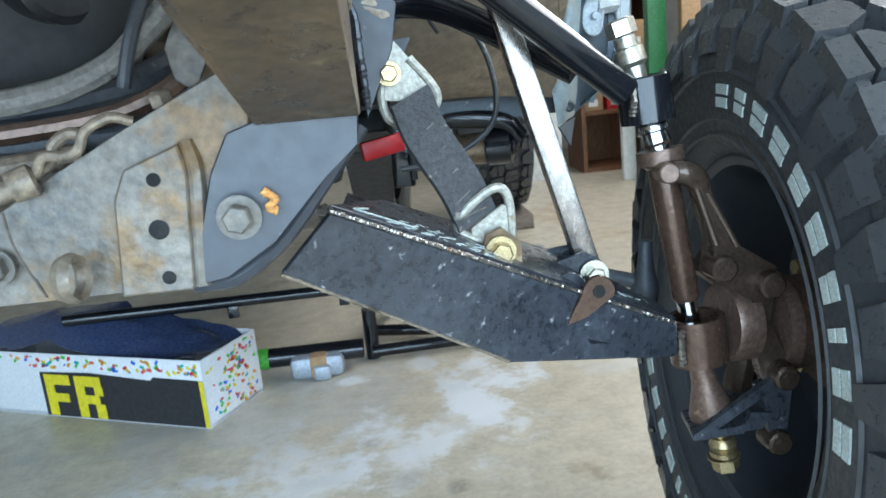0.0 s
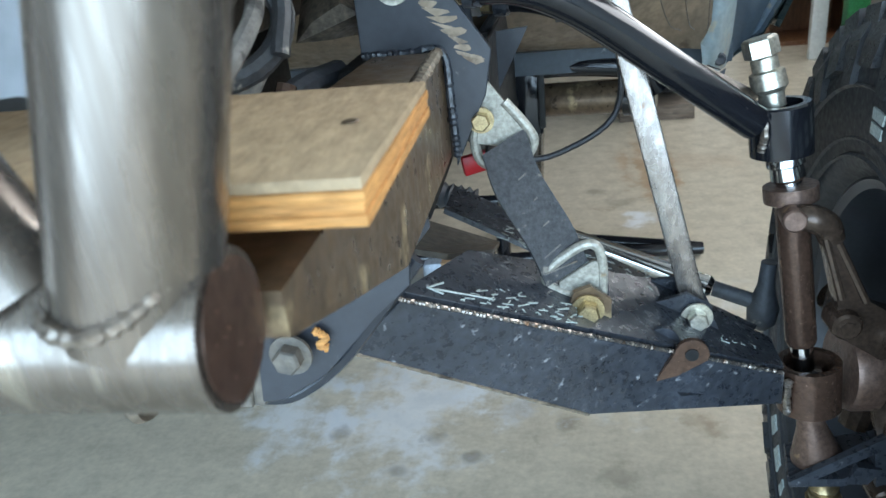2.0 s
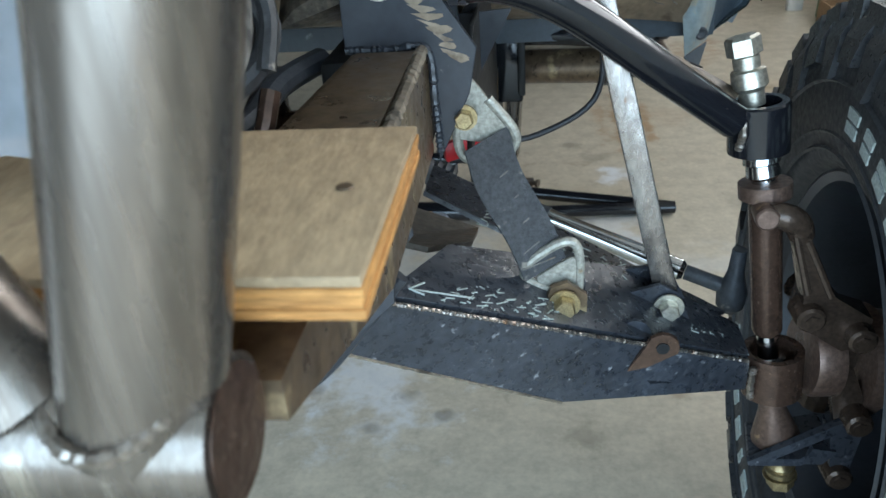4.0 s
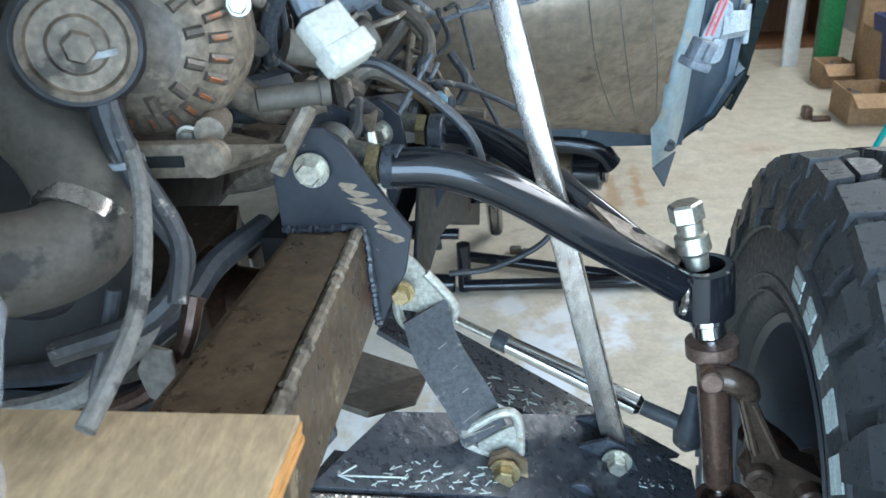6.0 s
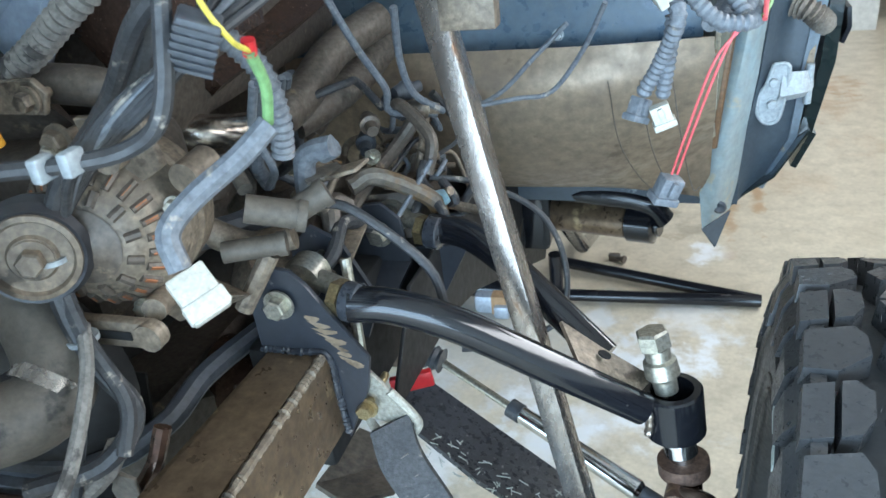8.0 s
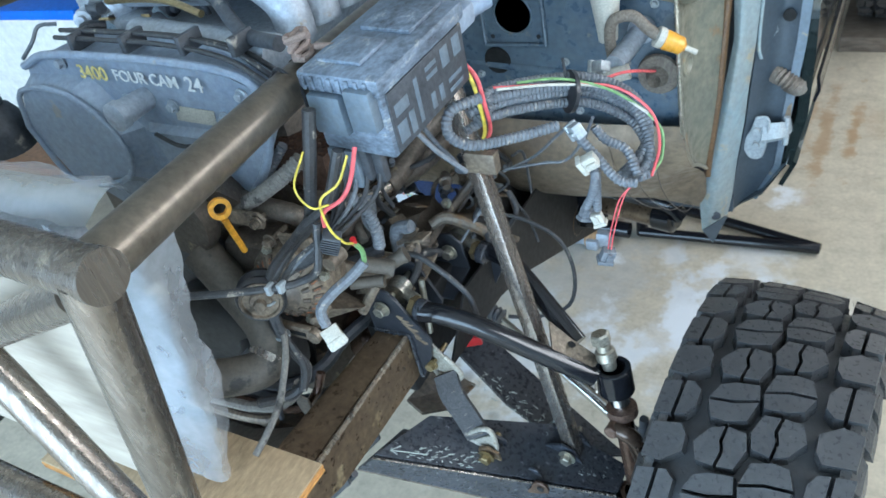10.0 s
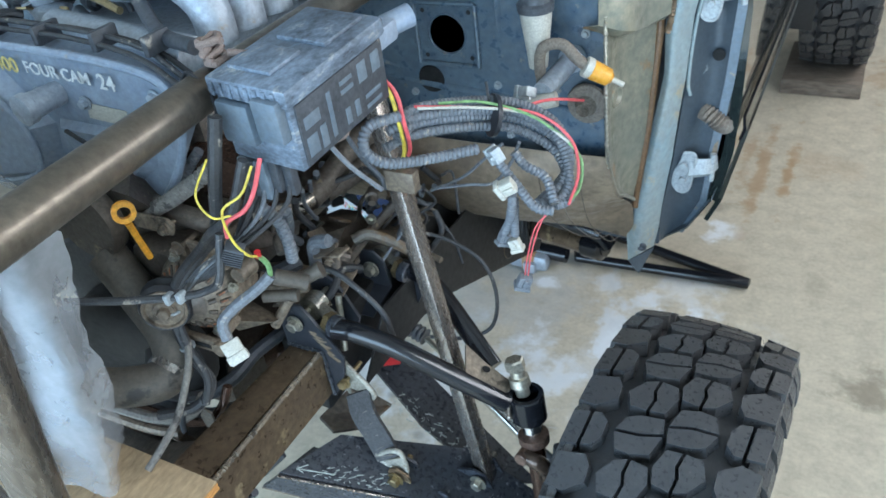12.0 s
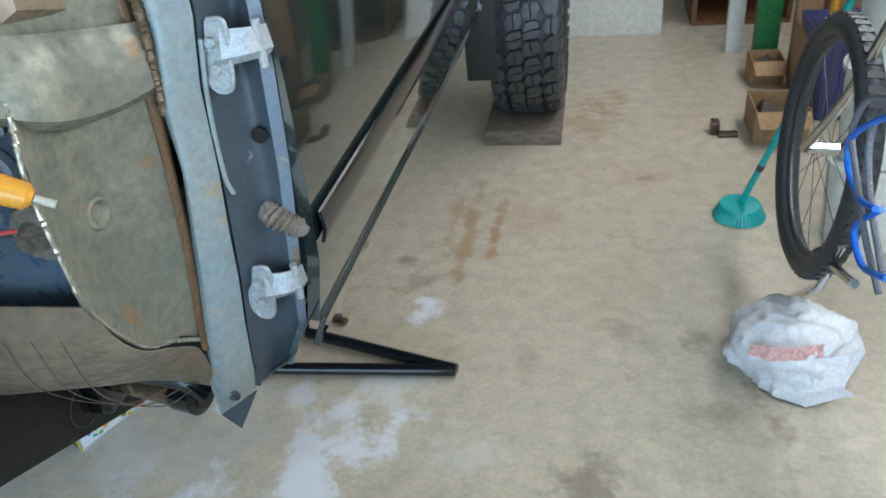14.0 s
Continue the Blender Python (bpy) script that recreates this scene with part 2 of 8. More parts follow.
YELLOW = material("yellow_print", (0.8, 0.68, 0.02), 0.4, 0, grain=0.06)
CARD_BLACK = material("black_card", (0.03, 0.03, 0.034), 0.35, 0)
CARDBOARD = material("cardboard", (0.42, 0.27, 0.14), 0.85, 0, (0.34, 0.21, 0.11), 6, grain=0.13)
WOOD_BROWN = material("brown_wood", (0.2, 0.09, 0.035), 0.5, 0, (0.13, 0.055, 0.02), 6, 0.1, 60, stretch=(1, 1, 0.2))
OLD_WOOD = material("weathered_wood", (0.2, 0.165, 0.13), 0.8, 0, (0.13, 0.1, 0.075), 8, 0.3, 60, stretch=(0.2, 1, 1))
BLACK_FRAME = material("black_frame_paint", (0.007, 0.0072, 0.008), 0.55, 0, (0.014, 0.0135, 0.013), 8, 0.15, 90, (0.07, 0.055, 0.04), 24, 0.68)
TEXT_WHITE = material("white_print", (0.8, 0.82, 0.82), 0.5, 0, grain=0.06)
FUSE_PLASTIC = material("dusty_fuse_plastic", (0.022, 0.026, 0.034), 0.42, 0, (0.19, 0.235, 0.30), 17, 0.35, 90, (0.30, 0.31, 0.31), 34, 0.6, stretch=(1, 0.6, 1.4), soft=0.07)
CLEVIS = material("dull_zinc", (0.42, 0.4, 0.34), 0.42, 0.35, (0.34, 0.32, 0.27), 30, 0.1, 160, (0.26, 0.2, 0.12), 50, 0.66)
HUB_STEEL = material("rusty_hub", (0.2, 0.13, 0.1), 0.34, 0.5, (0.12, 0.075, 0.055), 24, 0.2, 120, (0.3, 0.2, 0.12), 40, 0.66)
GREEN = material("green_paint", (0.03, 0.2, 0.06), 0.45, 0)
TEAL = material("teal_plastic", (0.02, 0.45, 0.44), 0.35, 0)
BLUE_BIN = material("blue_bin", (0.07, 0.075, 0.2), 0.5, 0)
WHITE_WARE = material("white_panel", (0.75, 0.75, 0.72), 0.4, 0, (0.68, 0.68, 0.64), 3, grain=0.06)
PINK = material("pink_wire", (0.75, 0.12, 0.13), 0.4, grain=0.13)
YELLOW_WIRE = material("yellow_wire", (0.75, 0.6, 0.08), 0.4)
GREEN_WIRE = material("green_wire", (0.2, 0.36, 0.14), 0.45)
AMBER = material("amber_plastic", (0.85, 0.4, 0.04), 0.25, grain=0.13)
ORANGE = material("orange_plastic", (0.8, 0.36, 0.02), 0.4)
CHROME_PIPE = material("steel_pipe", (0.5, 0.46, 0.42), 0.2, 0.95, (0.32, 0.27, 0.22), 18, 0.1, 140, (0.2, 0.13, 0.08), 30, 0.66)
ROPE = material("cord", (0.17, 0.12, 0.1), 0.9, 0, (0.26, 0.2, 0.17), 120, 0.6, 300)
PLY_PALE = material("birch_ply", (0.40, 0.345, 0.275), 0.6, 0, (0.34, 0.285, 0.22), 5, 0.1, 90, (0.28, 0.22, 0.16), 9, 0.64, stretch=(0.2, 1, 1), grain=0.06)
DUSTY_BROWN = material("dusty_toe_board", (0.33, 0.255, 0.17), 0.34, 0.3, (0.20, 0.15, 0.105), 6, 0.15, 80, (0.11, 0.078, 0.05), 14, 0.63, rough2=0.58, soft=0.09, grain=0.12)
PILLAR_BLUE = material("pale_blue_paint", (0.2, 0.28, 0.32), 0.36, 0.1, (0.28, 0.31, 0.3), 5, 0.12, 90, (0.32, 0.27, 0.18), 10, 0.6, grain=0.13)
BODY_DARK = material("dark_blue_paint", (0.03, 0.042, 0.058), 0.38, 0, (0.06, 0.075, 0.09), 12, 0.15, 90, (0.25, 0.27, 0.28), 30, 0.66, grain=0.13)
FLANGE_BLUE = material("chalky_blue", (0.09, 0.13, 0.18), 0.45, 0.1, (0.16, 0.19, 0.22), 14, 0.15, 90, (0.3, 0.24, 0.16), 22, 0.64, grain=0.13)
HINGE_GREY = material("grey_hinge", (0.42, 0.46, 0.48), 0.45, 0.3, (0.33, 0.35, 0.36), 24, 0.15, 100, (0.25, 0.17, 0.1), 40, 0.68, grain=0.13)
BOOT_GREY = material("dusty_rubber", (0.23, 0.19, 0.15), 0.75, 0, (0.16, 0.135, 0.11), 30, 0.3, 120)
YELLOW_PALE = material("gold_print", (0.8, 0.66, 0.25), 0.5, 0)
COPPER = material("copper_windings", (0.4, 0.16, 0.07), 0.4, 0.6)
PALE_BLUE = material("pale_blue_cloth", (0.3, 0.45, 0.5), 0.8, 0)
CLEAR_WRAP = material("cloudy_plastic", (0.66, 0.70, 0.75), 0.12, 0, (0.62, 0.66, 0.71), 3, 0.15, 30, rough2=0.2, grain=0.06)
CLEAR_WRAP.node_tree.nodes["Principled BSDF"].inputs["Alpha"].default_value = 0.4
WHITE_PRINT = material("white_print", (0.74, 0.75, 0.76), 0.5, 0, (0.68, 0.7, 0.72), 20, grain=0.06)
BLUE_FILM = material("dark_blue_film", (0.03, 0.05, 0.13), 0.15, 0, (0.06, 0.08, 0.16), 14, rough2=0.3)
GREEN_BRIGHT = material("bright_green", (0.12, 0.55, 0.06), 0.45, 0)
BAG_WHITE = material("thin_white_plastic", (0.8, 0.81, 0.84), 0.35, 0, (0.72, 0.74, 0.78), 14, 0.1, 60, grain=0.06)
PINK_PALE = material("pink_print", (0.8, 0.45, 0.42), 0.4, 0)
BLUE_CABLE = material("blue_cable", (0.01, 0.16, 0.75), 0.35, grain=0.06)

# ---------- mesh helpers ----------
def V(*a):
    return Vector(a)


def part(name, bm, mat, parent=None, label="", smooth=True, m=None):
    me = bpy.data.meshes.new(name)
    if smooth:
        for f in bm.faces:
            f.smooth = True
        for e in bm.edges:
            if len(e.link_faces) == 2 and e.calc_face_angle(0) > 0.6:
                e.smooth = False
    bm.normal_update()
    bm.to_mesh(me)
    bm.free()
    me.materials.append(mat)
    ob = new(name, me)
    if m is not None:
        ob.matrix_world = m
    if parent is not None:
        ob.parent = parent
    if label:
        ob["label"] = label
    return ob


def thing(name, label, category, group="", at=(0, 0, 0), kind=""):
    ob = new(name)
    ob.empty_display_size = 0.05
    return tagged(ob, label, category, group, kind)


def merge(*bms):
    out = bms[0]
    for b in bms[1:]:
        me = bpy.data.meshes.new("tmp")
        b.to_mesh(me)
        b.free()
        out.from_mesh(me)
        bpy.data.meshes.remove(me)
    return out


def box(lo, hi, bevel=0.0, seg=2, m=None):
    bm = bmesh.new()
    bmesh.ops.create_cube(bm, size=1)
    lo, hi = Vector(lo), Vector(hi)
    for v in bm.verts:
        v.co = Vector([(lo[i] + hi[i]) / 2 + v.co[i] * (hi[i] - lo[i]) for i in range(3)])
    if bevel:
        bmesh.ops.bevel(bm, geom=bm.edges[:], offset=bevel, segments=seg, affect="EDGES", profile=0.5)
    if m is not None:
        bm.transform(m)
    return bm


def spline(pts, n=8):
    """A smooth line through the points."""
    p = [Vector(q) for q in pts]
    if len(p) < 3:
        return p
    e = [2 * p[0] - p[1]] + p + [2 * p[-1] - p[-2]]
    out = []
    for i in range(1, len(e) - 2):
        a, b, c, d = e[i - 1], e[i], e[i + 1], e[i + 2]
        for k in range(n):
            t = k / n
            out.append(0.5 * (2 * b + (c - a) * t + (2 * a - 5 * b + 4 * c - d) * t * t + (3 * b - a - 3 * c + d) * t ** 3))
    return out + [p[-1]]


def sweep(pts, radius, sides=12, n=8, ridges=0.0, cap=True, straight=False, squash=1.0):
    """A round bar along the points; ridges: the depth of a corrugation."""
    path = [Vector(q) for q in pts] if straight else spline(pts, n)
    bm = bmesh.new()
    rings, up = [], None
    for i, p in enumerate(path):
        d = (path[min(i + 1, len(path) - 1)] - path[max(i - 1, 0)]).normalized()
        if up is None:
            up = d.orthogonal().normalized()
        up = (up - d * up.dot(d)).normalized()
        side = d.cross(up)
        r = radius if not callable(radius) else radius(i / max(1, len(path) - 1))
        if ridges and i % 2:
            r -= ridges
        rings.append([bm.verts.new(p + (up * math.cos(a) + side * math.sin(a) * squash) * r) for a in [2 * math.pi * k / sides for k in range(sides)]])
    for a, b in zip(rings, rings[1:]):
        for k in range(sides):
            bm.faces.new((a[k], a[(k + 1) % sides], b[(k + 1) % sides], b[k]))
    if cap:
        bm.faces.new(rings[0][::-1])
        bm.faces.new(rings[-1])
    bmesh.ops.recalc_face_normals(bm, faces=bm.faces)
    return bm


def dense(pts, step):
    """The smooth line cut into even steps, for a corrugated loom."""
    p = spline(pts, 12)
    out, left = [p[0]], step
    for a, b in zip(p, p[1:]):
        d = (b - a).length
        while left <= d:
            out.append(a + (b - a) * (left / d))
            left += step
        left -= d
    return out


def lathe(profile, a, b, sides=24, cap=True):
    """Turns (along, radius) pairs about the line from a towards b; cap: close both ends."""
    a, b = Vector(a), Vector(b)
    d = (b - a).normalized()
    up = d.orthogonal().normalized()
    side = d.cross(up)
    bm = bmesh.new()
    rings = []
    for s, r in profile:
        rings.append([bm.verts.new(a + d * s + (up * math.cos(q) + side * math.sin(q)) * max(r, 1e-5)) for q in [2 * math.pi * k / sides for k in range(sides)]])
    for r0, r1 in zip(rings, rings[1:]):
        for k in range(sides):
            bm.faces.new((r0[k], r0[(k + 1) % sides], r1[(k + 1) % sides], r1[k]))
    if cap:
        bm.faces.new(rings[0][::-1])
        bm.faces.new(rings[-1])
    bmesh.ops.recalc_face_normals(bm, faces=bm.faces)
    return bm


def plate(pts, thick, bevel=0.0):
    """A flat outline of points in space, given a thickness along its normal."""
    bm = bmesh.new()
    p = [Vector(q) for q in pts]
    nrm = Vector((0, 0, 0))
    for i in range(len(p)):
        nrm += p[i].cross(p[(i + 1) % len(p)])
    nrm.normalize()
    lo = [bm.verts.new(q - nrm * thick / 2) for q in p]
    hi = [bm.verts.new(q + nrm * thick / 2) for q in p]
    k = len(p)
    bm.faces.new(lo[::-1])
    bm.faces.new(hi)
    for i in range(k):
        bm.faces.new((lo[i], lo[(i + 1) % k], hi[(i + 1) % k], hi[i]))
    if bevel:
        bmesh.ops.bevel(bm, geom=bm.edges[:], offset=bevel, segments=1, affect="EDGES")
    bmesh.ops.recalc_face_normals(bm, faces=bm.faces)
    return bm


def hexbolt(a, b, flat=0.019, washer=0.014):
    """A hexagon head at a with its shank towards b, and a washer under it."""
    a, b = Vector(a), Vector(b)
    d = (b - a).normalized()
    r = flat / math.sqrt(3)
    h = flat * 0.62
    head = lathe([(-h, r * 0.86), (-h * 0.86, r), (0, r)], a, b, 6)
    wash = lathe([(0, washer), (0.0025, washer)], a + d * 0.0002, b, 20)
    shank = lathe([(0.002, flat * 0.3), ((b - a).length, flat * 0.3)], a, b, 12)
    return merge(head, wash, shank)


def bead(pts, r=0.003, step=0.006, seed=1):
    """A weld: a rippled bead along the points."""
    rnd = random.Random(seed)
    p = dense(pts, step / 2)
    wob = [rnd.uniform(0.8, 1.2) for _ in range(len(p) + 1)]
    return sweep(p, lambda t: r * wob[int(t * len(p))] * (1.0 + 0.18 * math.cos(t * len(p) * math.pi)), 7, straight=True)


def hull(points):
    bm = bmesh.new()
    for q in points:
        bm.verts.new(q)
    bmesh.ops.convex_hull(bm, input=bm.verts)
    return bm


def structure(name, bm, mat, label, smooth=False):
    return tagged(part(name, bm, mat, smooth=smooth), label, name.split("_")[0], kind="structure")


def loft(rows, thick=0.0015, n=0):
    """A sheet through rows of points, with a thickness."""
    if n:
        rows = [spline(r, n) for r in rows]
    bm = bmesh.new()
    g = [[bm.verts.new(Vector(q)) for q in r] for r in rows]
    for a, b in zip(g, g[1:]):
        for k in range(len(a) - 1):
            bm.faces.new((a[k], a[k + 1], b[k + 1], b[k]))
    bmesh.ops.recalc_face_normals(bm, faces=bm.faces)
    bmesh.ops.solidify(bm, geom=bm.faces[:], thickness=thick)
    return bm


def words(text, size, m, mat, parent, depth=0.0006, name="lettering"):
    """Raised lettering, as a mesh."""
    c = bpy.data.curves.new(name, "FONT")
    c.offset = size * 0.012
    c.body, c.size, c.extrude, c.align_x, c.align_y = text, size, depth, "CENTER", "CENTER"
    tmp = new("lettering_curve", c)
    me = bpy.data.meshes.new_from_object(tmp.evaluated_get(bpy.context.evaluated_depsgraph_get()))
    bpy.data.objects.remove(tmp)
    me.materials.clear()
    me.materials.append(mat)
    ob = new(name, me)
    ob.matrix_world = m
    ob.parent = parent
    return ob


def frame_of(o, right, up):
    """A pose at o whose x runs along right and whose y runs along up."""
    r = Vector(right).normalized()
    n = r.cross(Vector(up)).normalized()
    u = n.cross(r)
    return Matrix.Translation(o) @ Matrix((r, u, n)).transposed().to_4x4()

# ---------- the garage ----------
structure("floor", box((-14, -14, -0.2), (14, 14, 0)), CONCRETE, "smooth stained concrete garage floor with pale patches")
structure("wall_right", box((2.7, -2.2, 0), (2.85, 7.5, 2.7)), PLASTER, "plain garage side wall")
structure("wall_left", box((-4.65, -2.2, 0), (-4.5, 7.5, 2.7)), PLASTER, "plain garage side wall")
structure("wall_back", box((-4.65, 7.5, 0), (2.85, 7.65, 2.7)), PLASTER, "plain garage back wall")
structure("ceiling", box((-4.65, -2.35, 2.7), (2.85, 7.65, 2.8)), PLASTER, "plain garage ceiling")
structure("wall_front", merge(box((-4.65, -2.35, 2.4), (2.85, -2.2, 2.7)), box((-4.65, -2.35, 0), (-3.0, -2.2, 2.4)), box((2.45, -2.35, 0), (2.85, -2.2, 2.4))), PLASTER, "front wall round the open garage door")

# ---------- front wheel ----------
WC = V(0.855, 1.076, 0.489)
WHEEL = Matrix.Translation(WC) @ pose(0, 0, 0, 0, 2.1, -3.4) @ Matrix.Diagonal((0.915, 0.902, 0.902, 1))
TR, TW = 0.462, 0.15


def wheel(name, label, m, rim_mat, lettered):
    top = thing(name, label, "wheel")
    prof = [(-0.105, 0.252), (-0.124, 0.259), (-0.140, 0.272), (-0.153, 0.298), (-0.159, 0.33), (-0.157, 0.388), (-0.147, 0.425), (-0.125, 0.441), (-0.07, 0.446), (0.0, 0.447),
            (0.07, 0.446), (0.125, 0.441), (0.147, 0.425), (0.157, 0.388), (0.159, 0.33), (0.153, 0.298), (0.140, 0.272), (0.124, 0.259), (0.105, 0.252)]
    tyre = part("tyre", lathe(prof, (0, 0, 0), (1, 0, 0), 72, False), RUBBER, top)
    part("rim", lathe([(-0.116, 0.255), (-0.123, 0.263), (-0.1255, 0.255), (-0.119, 0.243), (-0.09, 0.234), (-0.03, 0.222), (0.10, 0.230), (0.12, 0.255), (0.116, 0.258), (0.09, 0.236), (-0.03, 0.228), (-0.09, 0.240), (-0.116, 0.255)], (0, 0, 0), (1, 0, 0), 72, False), rim_mat, top, "black painted rim barrel")
    part("disc", lathe([(0.05, 0.222), (0.06, 0.18), (0.04, 0.11), (0.05, 0.05), (0.062, 0.05), (0.055, 0.11), (0.075, 0.18), (0.066, 0.222), (0.05, 0.222)], (0, 0, 0), (1, 0, 0), 56, False), rim_mat, top)
    for r in (0.286, 0.308, 0.372):
        part("sidewall_ring", lathe([(-0.1515 - (r - 0.262) * 0.06, r - 0.003), (-0.1545 - (r - 0.262) * 0.07, r), (-0.1515 - (r - 0.262) * 0.06, r + 0.003)], (0, 0, 0), (1, 0, 0), 72, False), RUBBER, tyre)
    for k in range(6):
        part("spoke_rib", sweep([(0.052, 0.215 * math.sin(k * 1.047), 0.215 * math.cos(k * 1.047)), (0.038, 0.105 * math.sin(k * 1.047), 0.105 * math.cos(k * 1.047))], 0.016, 8, straight=True), rim_mat, top)
    n = 38
    def block(outline, base, height, lift):
        bm = bmesh.new()
        for hgt, k in ((base, 1.0), (height, 0.90)):
            cx = sum(p[0] for p in outline) / len(outline)
            ca = sum(p[1] for p in outline) / len(outline)
            for x, a in outline:
                xx, aa = cx + (x - cx) * k, ca + (a - ca) * k
                drop = lift * (xx / TW) ** 2
                rr = hgt - drop
                bm.verts.new((xx, rr * math.sin(aa), rr * math.cos(aa)))
        bm.verts.ensure_lookup_table()
        c = len(outline)
        bm.faces.new(bm.verts[c:])
        for i in range(c):
            bm.faces.new((bm.verts[i], bm.verts[(i + 1) % c], bm.verts[c + (i + 1) % c], bm.verts[c + i]))
        bmesh.ops.recalc_face_normals(bm, faces=bm.faces)
        return bm
    s = 2 * math.pi / n
    # two rows that take turns round the tyre: (half width, angle in pitches) outlines on one side of the centre line
    rows = (
        (("tread_block", [(0.004, -0.36), (0.034, -0.48), (0.037, -0.14), (0.031, 0.10), (0.036, 0.44), (0.010, 0.46), (-0.003, 0.02)]),
         ("tread_block", [(0.037, -0.48), (0.058, -0.42), (0.080, -0.06), (0.068, 0.36), (0.039, 0.44), (0.034, 0.10), (0.040, -0.14)]),
         ("outer_block", [(0.088, -0.20), (0.100, -0.46), (0.150, -0.46), (0.152, 0.34), (0.118, 0.46), (0.086, 0.20)])),
        (("tread_block", [(0.004, -0.46), (0.044, -0.48), (0.066, -0.40), (0.078, -0.06), (0.036, -0.01), (-0.002, -0.08)]),
         ("tread_block", [(-0.002, -0.05), (0.036, 0.02), (0.078, -0.03), (0.066, 0.40), (0.040, 0.48), (0.008, 0.42)]),
         ("outer_block", [(0.088, -0.24), (0.104, -0.46), (0.117, -0.46), (0.119, 0.42), (0.100, 0.40), (0.088, 0.16)]),
         ("outer_block", [(0.120, -0.46), (0.150, -0.46), (0.152, 0.42), (0.122, 0.42)])))
    for turn, row in enumerate(rows):
        for kind, half in row:
            for side in (1, -1):
                first = part(kind, block([(side * x, side * (a + 2.6 * x) * s) for x, a in half], 0.440, 0.479, 0.013), TREAD, top, smooth=False)
                for k in range(n // 2):
                    ob = first if k == 0 else new(kind, first.data)
                    ob.parent = top
                    ob.rotation_euler = ((2 * k + turn) * s + (0 if side > 0 else s * 0.35), 0, 0)
    for side in (1, -1):
        for turn, (low, wide_) in enumerate(((0.372, 0.24), (0.395, 0.34))):
            pts = []
            for x, r, hw in ((0.141, 0.462, 0.40), (0.160, 0.425, 0.37), (0.1665, low, wide_)):
                for a in (-hw * s, hw * s):
                    for d in (0, -0.014):
                        pts.append(((x + d) * side, r * math.sin(a), r * math.cos(a)))
            first = part("shoulder_lug", hull(pts), TREAD, top, smooth=False)
            for k in range(n // 2):
                ob = first if k == 0 else new("shoulder_lug", first.data)
                ob.parent = top
                ob.rotation_euler = ((2 * k + turn) * s + (0 if side > 0 else s * 0.35), 0, 0)
    rnd_ = random.Random(3)
    hairs = bmesh.new()
    for k in range(260):
        x, a = rnd_.uniform(-0.145, 0.145), k * 2 * math.pi / 260 + rnd_.uniform(-0.01, 0.01)
        r0, tilt = 0.474 - 0.013 * (x / TW) ** 2, rnd_.uniform(-0.006, 0.006)
        q = [hairs.verts.new((x + u, r0 * math.sin(a + w), r0 * math.cos(a + w))) for u, w in ((-0.0004, 0), (0.0004, 0), (0, 0.0014))]
        tip = hairs.verts.new((x + tilt, (r0 + 0.013) * math.sin(a + tilt), (r0 + 0.013) * math.cos(a + tilt)))
        for i in range(3):
            hairs.faces.new((q[i], q[(i + 1) % 3], tip))
    tagged(part("vent_hair", hairs, TREAD, tyre, "fine rubber moulding hairs"), kind="stuff")
    if lettered:
        # raised white marks, plain bars in place of the maker's name
        for start, widths in ((0.02, (5, 4, 5, 5, 5, 5, 4, 2, 4, 5)), (3.6, (5, 4, 5, 4, 5, 2, 5, 4, 5, 4))):
            a = start
            for wd in widths:
                da = wd * 0.021
                bm = bmesh.new()
                for lo, hi in ((0.324, 0.337), (0.341, 0.354)):
                    ring = [[bm.verts.new((-0.1605, r * math.sin(q), r * math.cos(q))) for r in (lo, hi)] for q in (a, a - da / 2, a - da)]
                    for u, v in zip(ring, ring[1:]):
                        bm.faces.new((u[0], u[1], v[1], v[0]))
                r2 = bmesh.ops.extrude_face_region(bm, geom=bm.faces[:])
                for g in r2["geom"]:
                    if isinstance(g, bmesh.types.BMVert):
                        g.co.x += 0.008
                bmesh.ops.recalc_face_normals(bm, faces=bm.faces)
                part("raised_mark", bm, LETTER, tyre, "raised white sidewall mark", smooth=False)
                a -= da + 0.075
    top.matrix_world = m
    return top


steered_wheel = wheel("steered_wheel", "large mud-terrain tyre with white raised marks on black rim", WHEEL, RIM, True)
rear_wheel = wheel("rear_wheel", "worn dusty rear tyre standing on a timber block", Matrix.Translation((0.93, 4.42, 0.555)), RIM, False)
part("timber_block", box((0.72, 4.1, 0), (1.08, 4.6, 0.075), 0.004), OLD_WOOD)
tagged(bpy.data.objects["timber_block"], "weathered brown timber block under the rear tyre", "wood block")


# ---------- truck frame ----------
chassis = thing("truck_chassis", "truck frame with rust-brown horn, black rail and dusty grey crossmember", "vehicle frame")
part("frame_horn", hull([(x, y, z) for y, xs, z in ((0.955, (0.238, 0.300), 0.925), (0.955, (0.238, 0.300), 0.828), (0.69, (0.237, 0.303), 0.838), (0.69, (0.222, 0.303), 0.925), (0.57, (0.240, 0.303), 0.878), (0.486, (0.240, 0.303), 0.907), (0.486, (0.222, 0.303), 0.925)) for x in xs]), RUSTY_STEEL, chassis, "bare rust-brown rectangular steel horn")
part("horn_weld", bead([(0.3015, 0.66, 0.926), (0.3015, 0.75, 0.9265), (0.298, 0.94, 0.926)], 0.0046, 0.005), TAN_METAL, chassis, "ground weld seam along the horn")
part("horn_skin", plate([(0.2235, 0.56, 0.927), (0.296, 0.56, 0.927), (0.293, 0.93, 0.927), (0.2425, 0.93, 0.927)], 0.002), RUSTY_STEEL, chassis)
